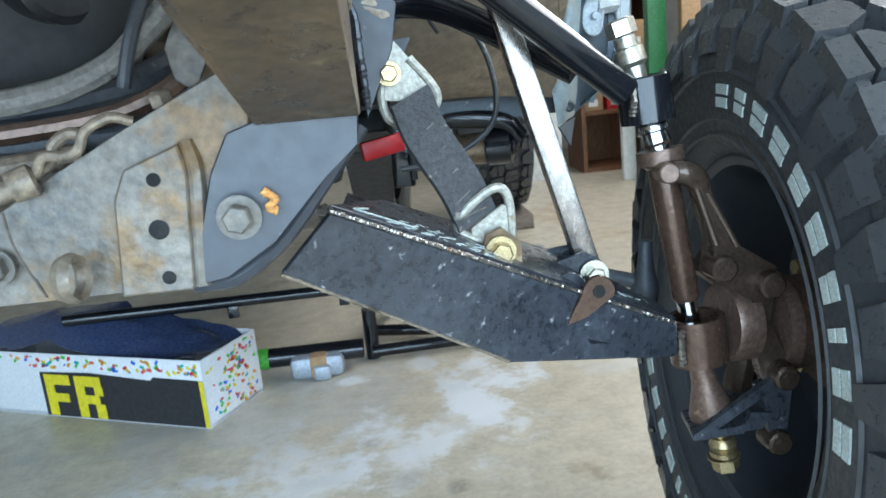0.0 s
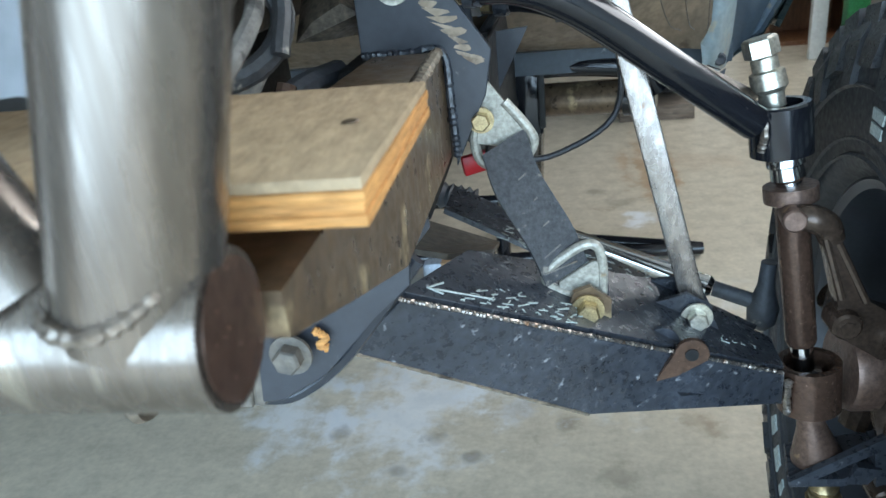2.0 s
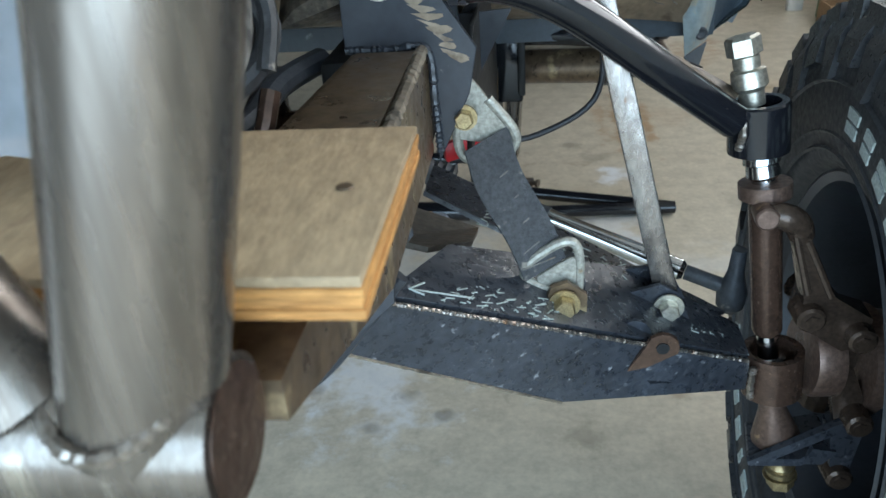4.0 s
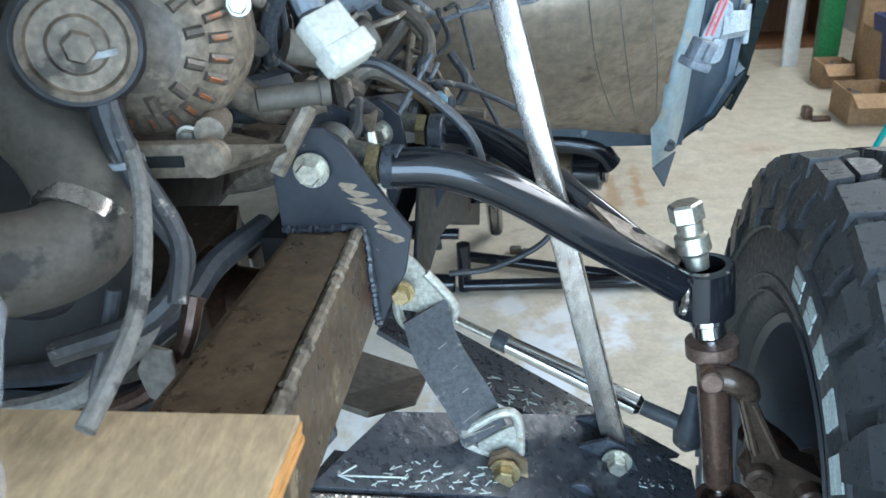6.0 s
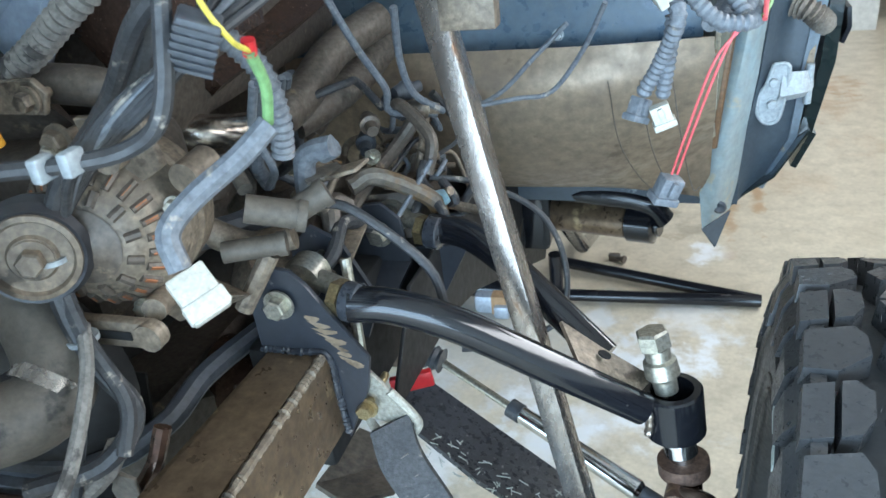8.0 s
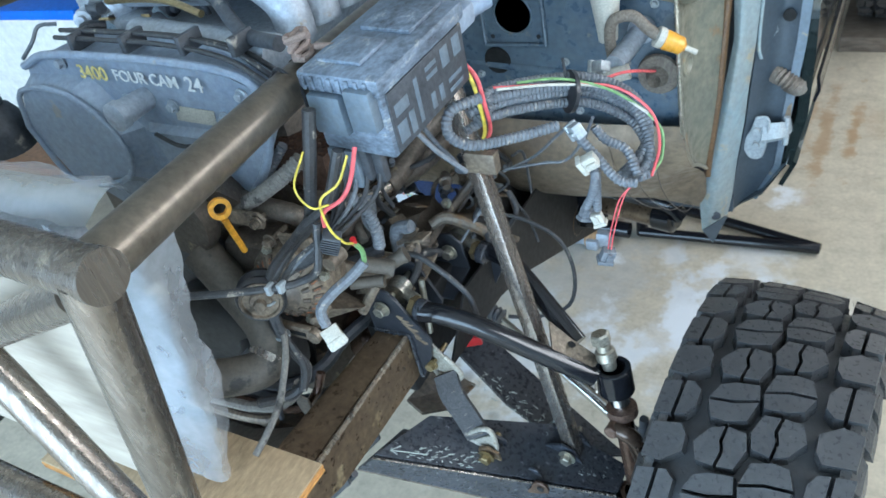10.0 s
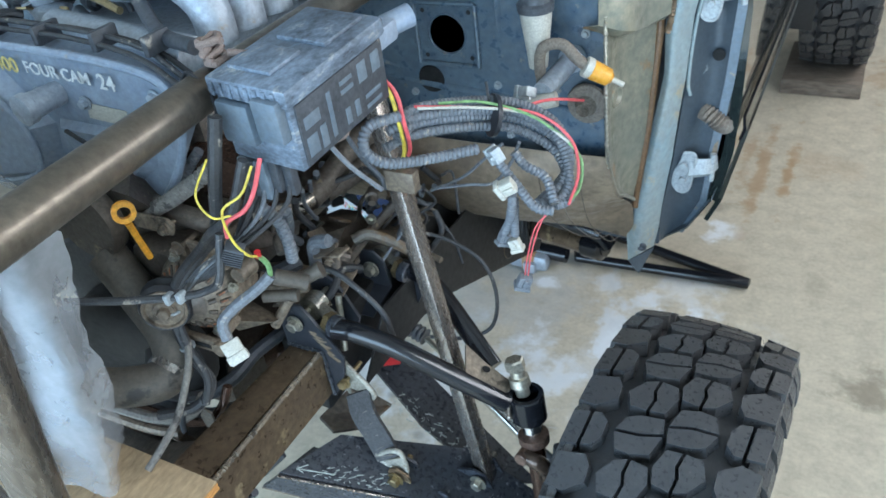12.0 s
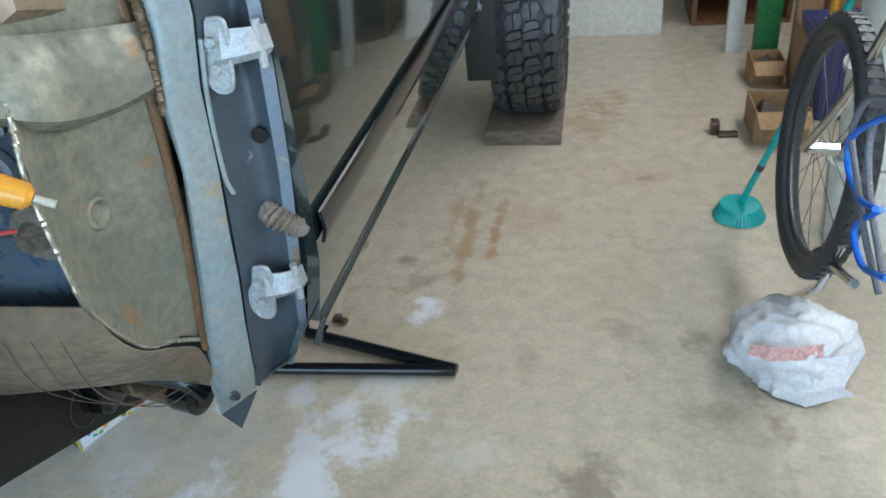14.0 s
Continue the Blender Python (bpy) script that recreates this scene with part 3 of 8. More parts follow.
part("frame_rail", merge(box((0.2, 0.955, 0.76), (0.275, 4.7, 0.915), 0.008), box((0.276, 1.72, 0.8), (0.2785, 1.78, 0.84), 0.001)), BLACK_FRAME, chassis, "black painted frame rail")
part("rail_drop", merge(plate([(0.329, 1.0, 0.80), (0.329, 1.22, 0.79), (0.329, 1.34, 0.755), (0.329, 1.60, 0.635), (0.329, 1.84, 0.522), (0.329, 1.93, 0.60), (0.329, 1.70, 0.80), (0.329, 1.45, 0.90), (0.329, 1.1, 0.91)], 0.005, 0.001),
    plate([(0.26, 1.22, 0.79), (0.326, 1.22, 0.79), (0.326, 1.34, 0.755), (0.26, 1.34, 0.755)], 0.004), plate([(0.26, 1.345, 0.752), (0.326, 1.345, 0.752), (0.326, 1.84, 0.524), (0.26, 1.84, 0.524)], 0.004)), BLACK_FRAME, chassis, "black rail side dropping towards the cab floor")
part("rail_hole", lathe([(0, 0.0), (0.0, 0.016), (0.002, 0.016)], (0.3335, 1.659, 0.672), (0.2, 1.659, 0.672), 20), HOLE_SHADE, chassis, "dark oval hole")
part("rail_ring", sweep([(0.333, 1.659 + 0.045 * math.cos(a), 0.672 + 0.04 * math.sin(a)) for a in [k * 0.35 for k in range(2, 15)]], 0.0008, 5, straight=True), DUSTY_GREY, chassis)
part("right_rail", box((-0.66, 0.5, 0.74), (-0.58, 4.7, 0.9), 0.01), BLACK_PAINT, chassis)
part("crossmember", merge(
    plate([(-0.55, 0.70, 0.737), (0.137, 0.70, 0.738), (0.19, 0.70, 0.738), (0.222, 0.70, 0.79), (0.236, 0.70, 0.85), (0.234, 0.70, 0.874), (0.216, 0.70, 0.874), (0.16, 0.70, 0.846), (0.11, 0.70, 0.821), (0.071, 0.70, 0.800), (0.02, 0.70, 0.782), (-0.55, 0.70, 0.776)], 0.012, 0.002),
    loft([[(-0.55, 0.702, 0.776), (0.02, 0.702, 0.782), (0.071, 0.702, 0.800), (0.16, 0.702, 0.846), (0.23, 0.702, 0.877)], [(-0.55, 0.77, 0.772), (0.02, 0.77, 0.776), (0.071, 0.77, 0.792), (0.16, 0.77, 0.836), (0.23, 0.77, 0.868)]], 0.004),
    box((-0.55, 0.706, 0.737), (0.19, 0.80, 0.745), 0.003), box((-0.55, 0.80, 0.737), (0.19, 0.84, 0.775), 0.008)), DUSTY_GREY, chassis, "dusty grey pressed crossmember with a sloping top")
part("drilled_plate", plate([(0.137, 0.688, 0.737), (0.184, 0.688, 0.737), (0.191, 0.688, 0.813), (0.188, 0.688, 0.832), (0.152, 0.688, 0.819), (0.143, 0.688, 0.800)], 0.008, 0.0015), DUSTY_GREY, chassis)
part("plate_fold", sweep([(0.1865, 0.692, 0.738), (0.190, 0.692, 0.775), (0.194, 0.692, 0.812), (0.190, 0.695, 0.832)], 0.0065, 8), DUSTY_GREY, chassis)
part("flange_nut", lathe([(0, 0.008), (0.008, 0.008), (0.01, 0.005)], (0.176, 0.715, 0.856), (0.172, 0.71, 0.88), 6), TAN_METAL, chassis, "rusty nut")
for hx, hz, hr in ((0.170, 0.811, 0.0045), (0.168, 0.779, 0.0065), (0.169, 0.747, 0.0045)):
    part("bolt_hole", lathe([(0, hr), (0.0015, hr)], (hx, 0.6832, hz), (hx, 0.7, hz), 16), HOLE_SHADE, chassis, "dark drilled hole")
part("arm_mount", merge(
    plate([(0.180, 0.690, 0.738), (0.205, 0.690, 0.741), (0.240, 0.690, 0.762), (0.275, 0.700, 0.800), (0.300, 0.706, 0.818), (0.302, 0.706, 0.838), (0.240, 0.695, 0.842), (0.218, 0.690, 0.835), (0.204, 0.690, 0.81), (0.194, 0.690, 0.775)], 0.006, 0.001),
    sweep([(0.18, 0.70, 0.737), (0.21, 0.70, 0.740), (0.243, 0.705, 0.762), (0.275, 0.712, 0.798), (0.302, 0.72, 0.83)], 0.007, 8)), SATIN_BLACK, chassis, "black cut steel arm mount with rolled rim")
part("arm_mount", plate([(0.19, 0.79, 0.738), (0.25, 0.79, 0.762), (0.30, 0.80, 0.82), (0.296, 0.80, 0.85), (0.19, 0.79, 0.84)], 0.006), SATIN_BLACK, chassis)
part("arm_bolt", hexbolt((0.220, 0.678, 0.782), (0.220, 0.86, 0.782), 0.0165, 0.0145), DUSTY_GREY, chassis, "worn flanged pivot bolt")
for bx in (0.025, 0.062, -0.06):
    part("frame_bolt", hexbolt((bx, 0.686, 0.765), (bx, 0.72, 0.765), 0.015, 0.012), DUSTY_GREY, chassis)
part("tow_ring", lathe([(0, 0.0105), (-0.003, 0.014), (0.003, 0.0165), (0.009, 0.014), (0.006, 0.0105), (0, 0.0105)], (0.112, 0.668, 0.757), (0.16, 0.66, 0.757), 24, False), TAN_METAL, chassis, "rusted ring")
part("paint_mark", bead([(0.236, 0.6855, 0.797), (0.243, 0.6865, 0.79), (0.238, 0.686, 0.785), (0.245, 0.687, 0.782)], 0.0028, 0.003), PLY_EDGE, chassis)
part("brake_bracket", sweep([(0.066, 0.690, 0.811), (0.087, 0.690, 0.814), (0.098, 0.688, 0.822), (0.106, 0.686, 0.832), (0.119, 0.686, 0.831), (0.128, 0.686, 0.835), (0.133, 0.687, 0.845), (0.148, 0.69, 0.852), (0.160, 0.696, 0.848)], 0.0034, 10, 6), TAN_METAL, chassis, "rusty bent rod")
part("brake_bracket", sweep([(0.086, 0.70, 0.815), (0.104, 0.70, 0.828), (0.108, 0.70, 0.838), (0.118, 0.70, 0.844), (0.126, 0.70, 0.842)], 0.0042, 10, 6), TAN_METAL, chassis, "rusty bent strap")
part("brake_bracket", merge(sweep([(0.0, 0.69, 0.795), (0.06, 0.69, 0.808), (0.088, 0.69, 0.816)], 0.007, 12), lathe([(0, 0.0), (0, 0.010), (0.014, 0.011), (0.016, 0.008)], (0.083, 0.684, 0.815), (0.1, 0.69, 0.82), 14)), TAN_METAL, chassis, "dusty fitting")
part("wire_loop", sweep([(0.075, 0.684, 0.80), (0.08, 0.68, 0.775), (0.092, 0.68, 0.745), (0.087, 0.681, 0.757)], 0.001, 6), DARK_METAL, chassis)
# upper arm mount on the horn: folded plate with a sloping front edge
part("arm_bracket", merge(
    plate([(0.229, 0.948, 0.928), (0.229, 0.948, 0.99), (0.236, 0.948, 1.01), (0.255, 0.948, 1.021), (0.279, 0.948, 1.018), (0.293, 0.948, 1.003), (0.345, 0.948, 0.925), (0.337, 0.948, 0.885), (0.306, 0.948, 0.82), (0.3035, 0.948, 0.92), (0.292, 0.948, 0.928)], 0.006, 0.0008),
    ), SATIN_BLACK, chassis, "black steel pivot bracket with scratched face")
part("bracket_weld", bead([(0.23, 0.944, 0.927), (0.27, 0.943, 0.927), (0.302, 0.943, 0.926), (0.306, 0.942, 0.88), (0.308, 0.942, 0.83)], 0.0035, 0.005), BLACK_PLATE, chassis)
scr = random.Random(6)
for k in range(9):
    x, z = 0.285 + 0.0045 * k, 0.968 - 0.0062 * k
    part("scratch", hull([(x + scr.uniform(-0.006, 0.004), 0.9446 + d, z + scr.uniform(-0.003, 0.004)) for d in (0, 0.0006)] + [(x + scr.uniform(0.012, 0.026), 0.9446 + d, z + scr.uniform(-0.008, 0.003)) for d in (0, 0.0006)] + [(x + 0.01, 0.9446 + d, z - 0.006) for d in (0, 0.0006)]), DUSTY_BROWN, chassis, "bare scratched patch")
part("arm_bracket", plate([(0.229, 1.04, 0.925), (0.229, 1.04, 0.99), (0.255, 1.04, 1.016), (0.287, 1.04, 1.0), (0.32, 1.04, 0.93), (0.30, 1.04, 0.88)], 0.006), SATIN_BLACK, chassis)
part("arm_bracket", plate([(0.243, 1.16, 0.905), (0.243, 1.16, 0.958), (0.258, 1.16, 0.982), (0.283, 1.16, 0.985), (0.305, 1.16, 0.965), (0.312, 1.16, 0.905)], 0.006, 0.0008), SATIN_BLACK, chassis)
part("bracket_foot", plate([(0.243, 1.16, 0.907), (0.312, 1.16, 0.907), (0.300, 1.10, 0.875), (0.243, 1.10, 0.875)], 0.005), SATIN_BLACK, chassis)
part("bracket_wing", plate([(0.30, 1.21, 0.90), (0.37, 1.21, 0.905), (0.33, 1.21, 0.83)], 0.005), SATIN_BLACK, chassis)
part("pivot_bolt", hexbolt((0.265, 0.938, 0.984), (0.265, 1.05, 0.984), 0.019, 0.0155), ZINC, chassis, "zinc hex bolt and washer")
part("pivot_bolt", hexbolt((0.280, 1.148, 0.948), (0.280, 1.25, 0.948), 0.019, 0.0165), ZINC, chassis)

# ---------- upper control arm ----------
upper_arm = thing("upper_control_arm", "glossy black tubular upper control arm with rod ends", "control arm")
part("front_tube", sweep([(0.330, 0.958, 0.978), (0.365, 0.964, 0.975), (0.40, 0.972, 0.962), (0.44, 0.985, 0.937), (0.50, 1.006, 0.89), (0.592, 1.04, 0.818)], 0.0175, 20), BLACK_PAINT, upper_arm)
part("rear_tube", sweep([(0.335, 1.178, 0.945), (0.375, 1.172, 0.942), (0.41, 1.158, 0.932), (0.45, 1.138, 0.91), (0.55, 1.085, 0.845)], 0.0175, 20), BLACK_PAINT, upper_arm)
part("gusset", plate([(0.505, 1.075, 0.893), (0.545, 1.065, 0.872), (0.60, 1.062, 0.84), (0.59, 1.042, 0.838), (0.53, 1.022, 0.883)], 0.005), TAN_METAL, upper_arm, "bare tan gusset plate with a drilled hole")
part("gusset_hole", lathe([(0, 0.007), (0.001, 0.007)], (0.553, 1.052, 0.8725), (0.557, 1.053, 0.882), 16), HOLE_SHADE, upper_arm)
part("cup", lathe([(-0.026, 0.022), (-0.026, 0.031), (0.024, 0.031), (0.026, 0.029), (0.026, 0.022), (0.0, 0.022)], (0.622, 1.058, 0.806), (0.612, 1.062, 0.9), 32), BLACK_PAINT, upper_arm, "black bearing cup")
part("cup_weld", bead([(0.598, 1.033, 0.79), (0.600, 1.030, 0.81), (0.597, 1.034, 0.828)], 0.004, 0.005), WELD, upper_arm)
for y0, z0, x0 in ((0.992, 0.984, 0.268), (1.196, 0.95, 0.280)):
    part("rod_end", merge(lathe([(-0.014, 0.012), (-0.014, 0.022), (0.014, 0.022), (0.014, 0.012)], (x0, y0, z0), (x0, y0 + 1, z0), 24), sweep([(x0 + 0.018, y0 - 0.004, z0), (x0 + 0.05, y0 - 0.016, z0 - 0.003)], 0.011, 12, straight=True)), ZINC, upper_arm, "zinc rod end")
    part("jam_nut", lathe([(0, 0.0185), (0.011, 0.0185)], (x0 + 0.042, y0 - 0.024, z0 - 0.005), (x0 + 0.1, y0 - 0.034, z0 - 0.008), 6), GOLD_ZINC, upper_arm, "yellow zinc lock nut")
    part("bung", lathe([(0, 0.0165), (0, 0.0195), (0.014, 0.0195), (0.016, 0.018)], (x0 + 0.056, y0 - 0.029, z0 - 0.006), (x0 + 0.1, y0 - 0.034, z0 - 0.008), 20), BLACK_PLATE, upper_arm)

# ---------- lower control arm ----------
lower_arm = thing("lower_control_arm", "boxed black steel lower control arm with welded edges and chalk notes", "control arm")
A0, A1, A2, A3, A4 = V(0.268, 0.80, 0.758), V(0.628, 1.0, 0.552), V(0.628, 1.0, 0.515), V(0.42, 0.905, 0.572), V(0.225, 0.795, 0.715)
part("front_plate", plate([A0, A1, A2, A3, A4], 0.006, 0.0006), BLACK_PLATE, lower_arm, "scuffed black side plate")
part("top_plate", plate([A0 + V(0, 0.002, 0.004), A1 + V(0, 0.002, 0.004), V(0.63, 1.065, 0.555), V(0.50, 1.055, 0.64), V(0.31, 0.925, 0.742)], 0.006, 0.0006), BLACK_PLATE, lower_arm, "black top plate with white paint-pen notes")
part("rear_plate", plate([V(0.62, 1.085, 0.56), V(0.55, 1.02, 0.607), V(0.40, 1.05, 0.668), V(0.262, 1.115, 0.712), V(0.265, 1.20, 0.712)], 0.006), BLACK_PLATE, lower_arm, "black rear leg with white notes")
part("inner_plate", plate([V(0.29, 0.93, 0.735), V(0.245, 0.95, 0.735), V(0.25, 1.06, 0.72), V(0.33, 1.06, 0.69), V(0.33, 0.97, 0.72)], 0.006), DUSTY_GREY, lower_arm)
part("bottom_plate", plate([A4, A3, A2, V(0.63, 1.06, 0.515), V(0.45, 1.0, 0.57), V(0.26, 0.9, 0.715)], 0.006), BLACK_PLATE, lower_arm)
part("edge_weld", bead([A0 + V(0, -0.004, 0.003), (A0 + A1) / 2 + V(0, -0.004, 0.003), A1 + V(0, -0.004, 0.003)], 0.0021, 0.0034), BAR_STEEL, lower_arm, "row of bright stitch welds")
part("edge_weld", bead([A4 + V(0, -0.003, -0.001), A3 + V(0, -0.003, -0.001)], 0.0016, 0.008), TAN_METAL, lower_arm)
part("cup", lathe([(-0.026, 0.026), (-0.026, 0.0335), (0.03, 0.0335), (0.03, 0.026), (0.0, 0.026)], (0.664, 1.025, 0.52), (0.658, 1.028, 0.6), 32), BROWN_CAST, lower_arm, "bare steel bearing cup")
part("cup_weld", bead([(0.636, 1.0, 0.5), (0.634, 0.998, 0.52), (0.634, 0.998, 0.545)], 0.004, 0.005), WELD, lower_arm)
part("strap_tab", plate([(0.398, 0.921, 0.668), (0.408, 0.918, 0.70), (0.424, 0.92, 0.705), (0.443, 0.925, 0.688), (0.443, 0.93, 0.645)], 0.005), RUSTY_STEEL, lower_arm, "rusty strap tab")
part("strap_tab", plate([(0.398, 0.951, 0.675), (0.408, 0.948, 0.70), (0.424, 0.95, 0.705), (0.443, 0.955, 0.688), (0.443, 0.96, 0.65)], 0.005), BLACK_PLATE, lower_arm)
part("bar_tab", plate([(0.482, 1.003, 0.638), (0.528, 1.009, 0.648), (0.548, 1.012, 0.635), (0.572, 1.015, 0.575)], 0.005), BLACK_PLATE, lower_arm, "black welded shock tab")
part("bar_tab", plate([(0.482, 1.045, 0.645), (0.528, 1.051, 0.648), (0.548, 1.054, 0.635), (0.572, 1.055, 0.585)], 0.005), BLACK_PLATE, lower_arm)
for off in (0.0, 0.024):
    ear = [(0.518 - off + 0.0165 * math.cos(a), 0.92 + off, 0.628 + 0.0165 * math.sin(a)) for a in [math.pi * (k / 8 - 0.12) for k in range(10)]]
    part("sway_tab", plate(ear + [(0.488 - off, 0.925 + off, 0.602), (0.486 - off, 0.927 + off, 0.594), (0.506 - off, 0.927 + off, 0.600)], 0.005, 0.0005), BROWN_CAST if off == 0 else BLACK_PLATE, lower_arm, "rusty sway bar tab" if off == 0 else "")
part("tab_hole", lathe([(0, 0.0065), (0.0012, 0.0065)], (0.518, 0.9166, 0.628), (0.518, 0.95, 0.628), 16), HOLE_SHADE, lower_arm)
rnd = random.Random(4)
def scribble(parent, a, b, up, rows, mat=LETTER):
    """Illegible paint-pen notes: rows of short crossed strokes between a and b."""
    a, b, up = V(*a), V(*b), V(*up)
    d = (b - a) / rows
    for k in range(rows):
        p = a + d * (k + 0.5)
        row = None
        for j in range(rnd.choice((3, 4))):
            c = p + up * ((j + 0.5) / 4 - 0.5) + d * rnd.uniform(-0.1, 0.1)
            for i in range(rnd.choice((2, 2, 3))):
                e = [c + up * rnd.uniform(-0.11, 0.11) + d * rnd.uniform(-0.4, 0.4) for _ in range(2)]
                st = sweep(e, 0.0007, 4, straight=True)
                row = st if row is None else merge(row, st)
        part("note_mark", row, mat, parent)
nrm = V(0.30, 0, 0.52).normalized() * 0.0048
scribble(lower_arm, V(0.315, 0.85, 0.734) + nrm, V(0.415, 0.905, 0.677) + nrm, (0.014, 0.046, -0.007), 7)
scribble(lower_arm, V(0.555, 1.005, 0.598) + nrm, V(0.60, 1.03, 0.572) + nrm, (-0.007, 0.036, 0.004), 4)
scribble(lower_arm, V(0.325, 1.08, 0.697) + V(0.002, 0, 0.006), V(0.50, 1.045, 0.636) + V(0.002, 0, 0.006), (0.012, 0.06, -0.005), 8)
part("note_arrow", merge(sweep([V(0.285, 0.825, 0.751) + nrm, V(0.335, 0.855, 0.723) + nrm], 0.001, 5, straight=True), sweep([V(0.298, 0.825, 0.745) + nrm, V(0.285, 0.825, 0.751) + nrm, V(0.296, 0.842, 0.747) + nrm], 0.001, 5, straight=True)), LETTER, lower_arm)

# ---------- prop bar in place of the shock ----------
prop_bar = thing("prop_bar", "square bare steel tube propping the arm in place of a shock", "steel bar")
part("bar", box((-0.0155, -0.0125, -0.02), (0.0155, 0.0125, 0.75), 0.002, m=Matrix.Translation((0.541, 1.03, 0.612)) @ (V(0.385, 1.12, 1.25) - V(0.541, 1.03, 0.612)).to_track_quat("Z", "Y").to_matrix().to_4x4() @ pose(0, 0, 0, 0, 0, 28)), BAR_STEEL, prop_bar)
part("bar_bolt", hexbolt((0.537, 1.0, 0.622), (0.538, 1.075, 0.622), 0.019, 0.0165), ZINC, prop_bar, "zinc bolt and washer")
part("end_plate", box((0.418, 1.05, 1.205), (0.468, 1.07, 1.24), 0.002), TAN_METAL, prop_bar, "small drilled steel plate")

# ---------- limit strap ----------
strap = thing("limit_strap", "frayed dark webbing limit strap with zinc clevises", "strap")
S0, S1 = V(0.349, 0.955, 0.838), V(0.402, 0.933, 0.712)
def ribbon(path, wide, width, thick):
    bm = bmesh.new()
    rows = []
    p = spline(path, 6)
    for i, q in enumerate(p):
        d = (p[min(i + 1, len(p) - 1)] - p[max(i - 1, 0)]).normalized()
        nn = d.cross(wide).normalized() * thick / 2
        ww = wide.normalized() * width / 2
        rows.append([bm.verts.new(q + s * ww + t * nn) for s, t in ((-1, -1), (1, -1), (1, 1), (-1, 1))])
    for a, b in zip(rows, rows[1:]):
        for k in range(4):
            bm.faces.new((a[k], a[(k + 1) % 4], b[(k + 1) % 4], b[k]))
    bm.faces.new(rows[0][::-1])
    bm.faces.new(rows[-1])
    bmesh.ops.recalc_face_normals(bm, faces=bm.faces)
    return bm
wide = V(0.9, 0.35, 0.42)
part("webbing", ribbon([S0, S0.lerp(S1, 0.3) + V(-0.004, -0.006, 0.0), S0.lerp(S1, 0.7) + V(0.002, -0.004, 0), S1], wide, 0.046, 0.009), WEBBING, strap, "frayed dark grey webbing")
for k in range(8):
    q = S0.lerp(S1, 0.28 + 0.09 * k) + V(0, -0.0065, 0)
    part("stitching", sweep([q - wide.normalized() * 0.018, q + wide.normalized() * (0.018 if k % 2 else 0.006) + V(0, -0.002, (-1) ** k * 0.006)], 0.0008, 5, straight=True), DUSTY_GREY, strap)
def clevis(ring, ears):
    """A bent eye plate: a flat tongue and a rounded loop that carries the webbing."""
    return merge(plate(ears, 0.005, 0.001), sweep(ring, 0.0048, 10, 5))
part("clevis", clevis([(0.328, 0.962, 0.866), (0.322, 0.963, 0.84), (0.327, 0.964, 0.818), (0.345, 0.964, 0.812), (0.366, 0.963, 0.818), (0.377, 0.962, 0.834), (0.371, 0.961, 0.85), (0.352, 0.96, 0.875)],
    [(0.313, 0.96, 0.905), (0.326, 0.96, 0.91), (0.345, 0.961, 0.885), (0.372, 0.962, 0.848), (0.372, 0.962, 0.836), (0.35, 0.962, 0.832), (0.324, 0.962, 0.836), (0.32, 0.961, 0.862)]), CLEVIS, strap, "dull zinc eye plate")
part("clevis", clevis([(0.408, 0.932, 0.69), (0.387, 0.93, 0.70), (0.383, 0.929, 0.714), (0.396, 0.929, 0.728), (0.418, 0.929, 0.742), (0.431, 0.93, 0.74), (0.436, 0.931, 0.722), (0.436, 0.933, 0.69)],
    [(0.408, 0.932, 0.674), (0.420, 0.933, 0.662), (0.435, 0.933, 0.668), (0.439, 0.933, 0.69), (0.437, 0.932, 0.722), (0.428, 0.931, 0.726), (0.395, 0.93, 0.706), (0.395, 0.93, 0.698)]), CLEVIS, strap, "dull zinc eye plate")
part("strap_bolt", hexbolt((0.331, 0.945, 0.862), (0.331, 1.0, 0.862), 0.015, 0.012), GOLD_ZINC, strap, "gold bolt")
part("strap_bolt", hexbolt((0.421, 0.913, 0.682), (0.421, 0.97, 0.682), 0.019, 0.0155), GOLD_ZINC, strap, "gold bolt")
part("stud", sweep([(0.30, 1.02, 0.99), (0.316, 0.985, 0.90)], 0.006, 10, straight=True), ZINC, strap)
flag = part("red_tag", box((-0.026, -0.005, -0.011), (0.026, 0.005, 0.011), 0.002, m=Matrix.Translation((0.318, 1.09, 0.780)) @ pose(0, 0, 0, 0, -8, 20)), RED)
tagged(flag, "red plastic cap on the brake line end", "cap")

# ---------- steering knuckle and hub ----------
knuckle = thing("steering_knuckle", "brown cast steering knuckle with bare uniball sleeve and hub", "knuckle")
ST, SB = V(0.634, 1.048, 0.742), V(0.656, 1.03, 0.553)
part("sleeve", lathe([(0, 0.014), (0, 0.0215), (0.012, 0.0215), (0.016, 0.0172), (0.17, 0.0162), (0.175, 0.014)], ST, SB, 28), BROWN_CAST, knuckle, "turned brown steel sleeve")
part("upper_bolt", merge(hexbolt((0.602, 1.066, 0.878), (0.614, 1.06, 0.83), 0.030, 0.0), lathe([(0, 0.013), (0.012, 0.013), (0.014, 0.017), (0.03, 0.018), (0.035, 0.013), (0.05, 0.012)], (0.603, 1.066, 0.876), (0.614, 1.06, 0.83), 24)), ZINC, knuckle, "large zinc uniball bolt")
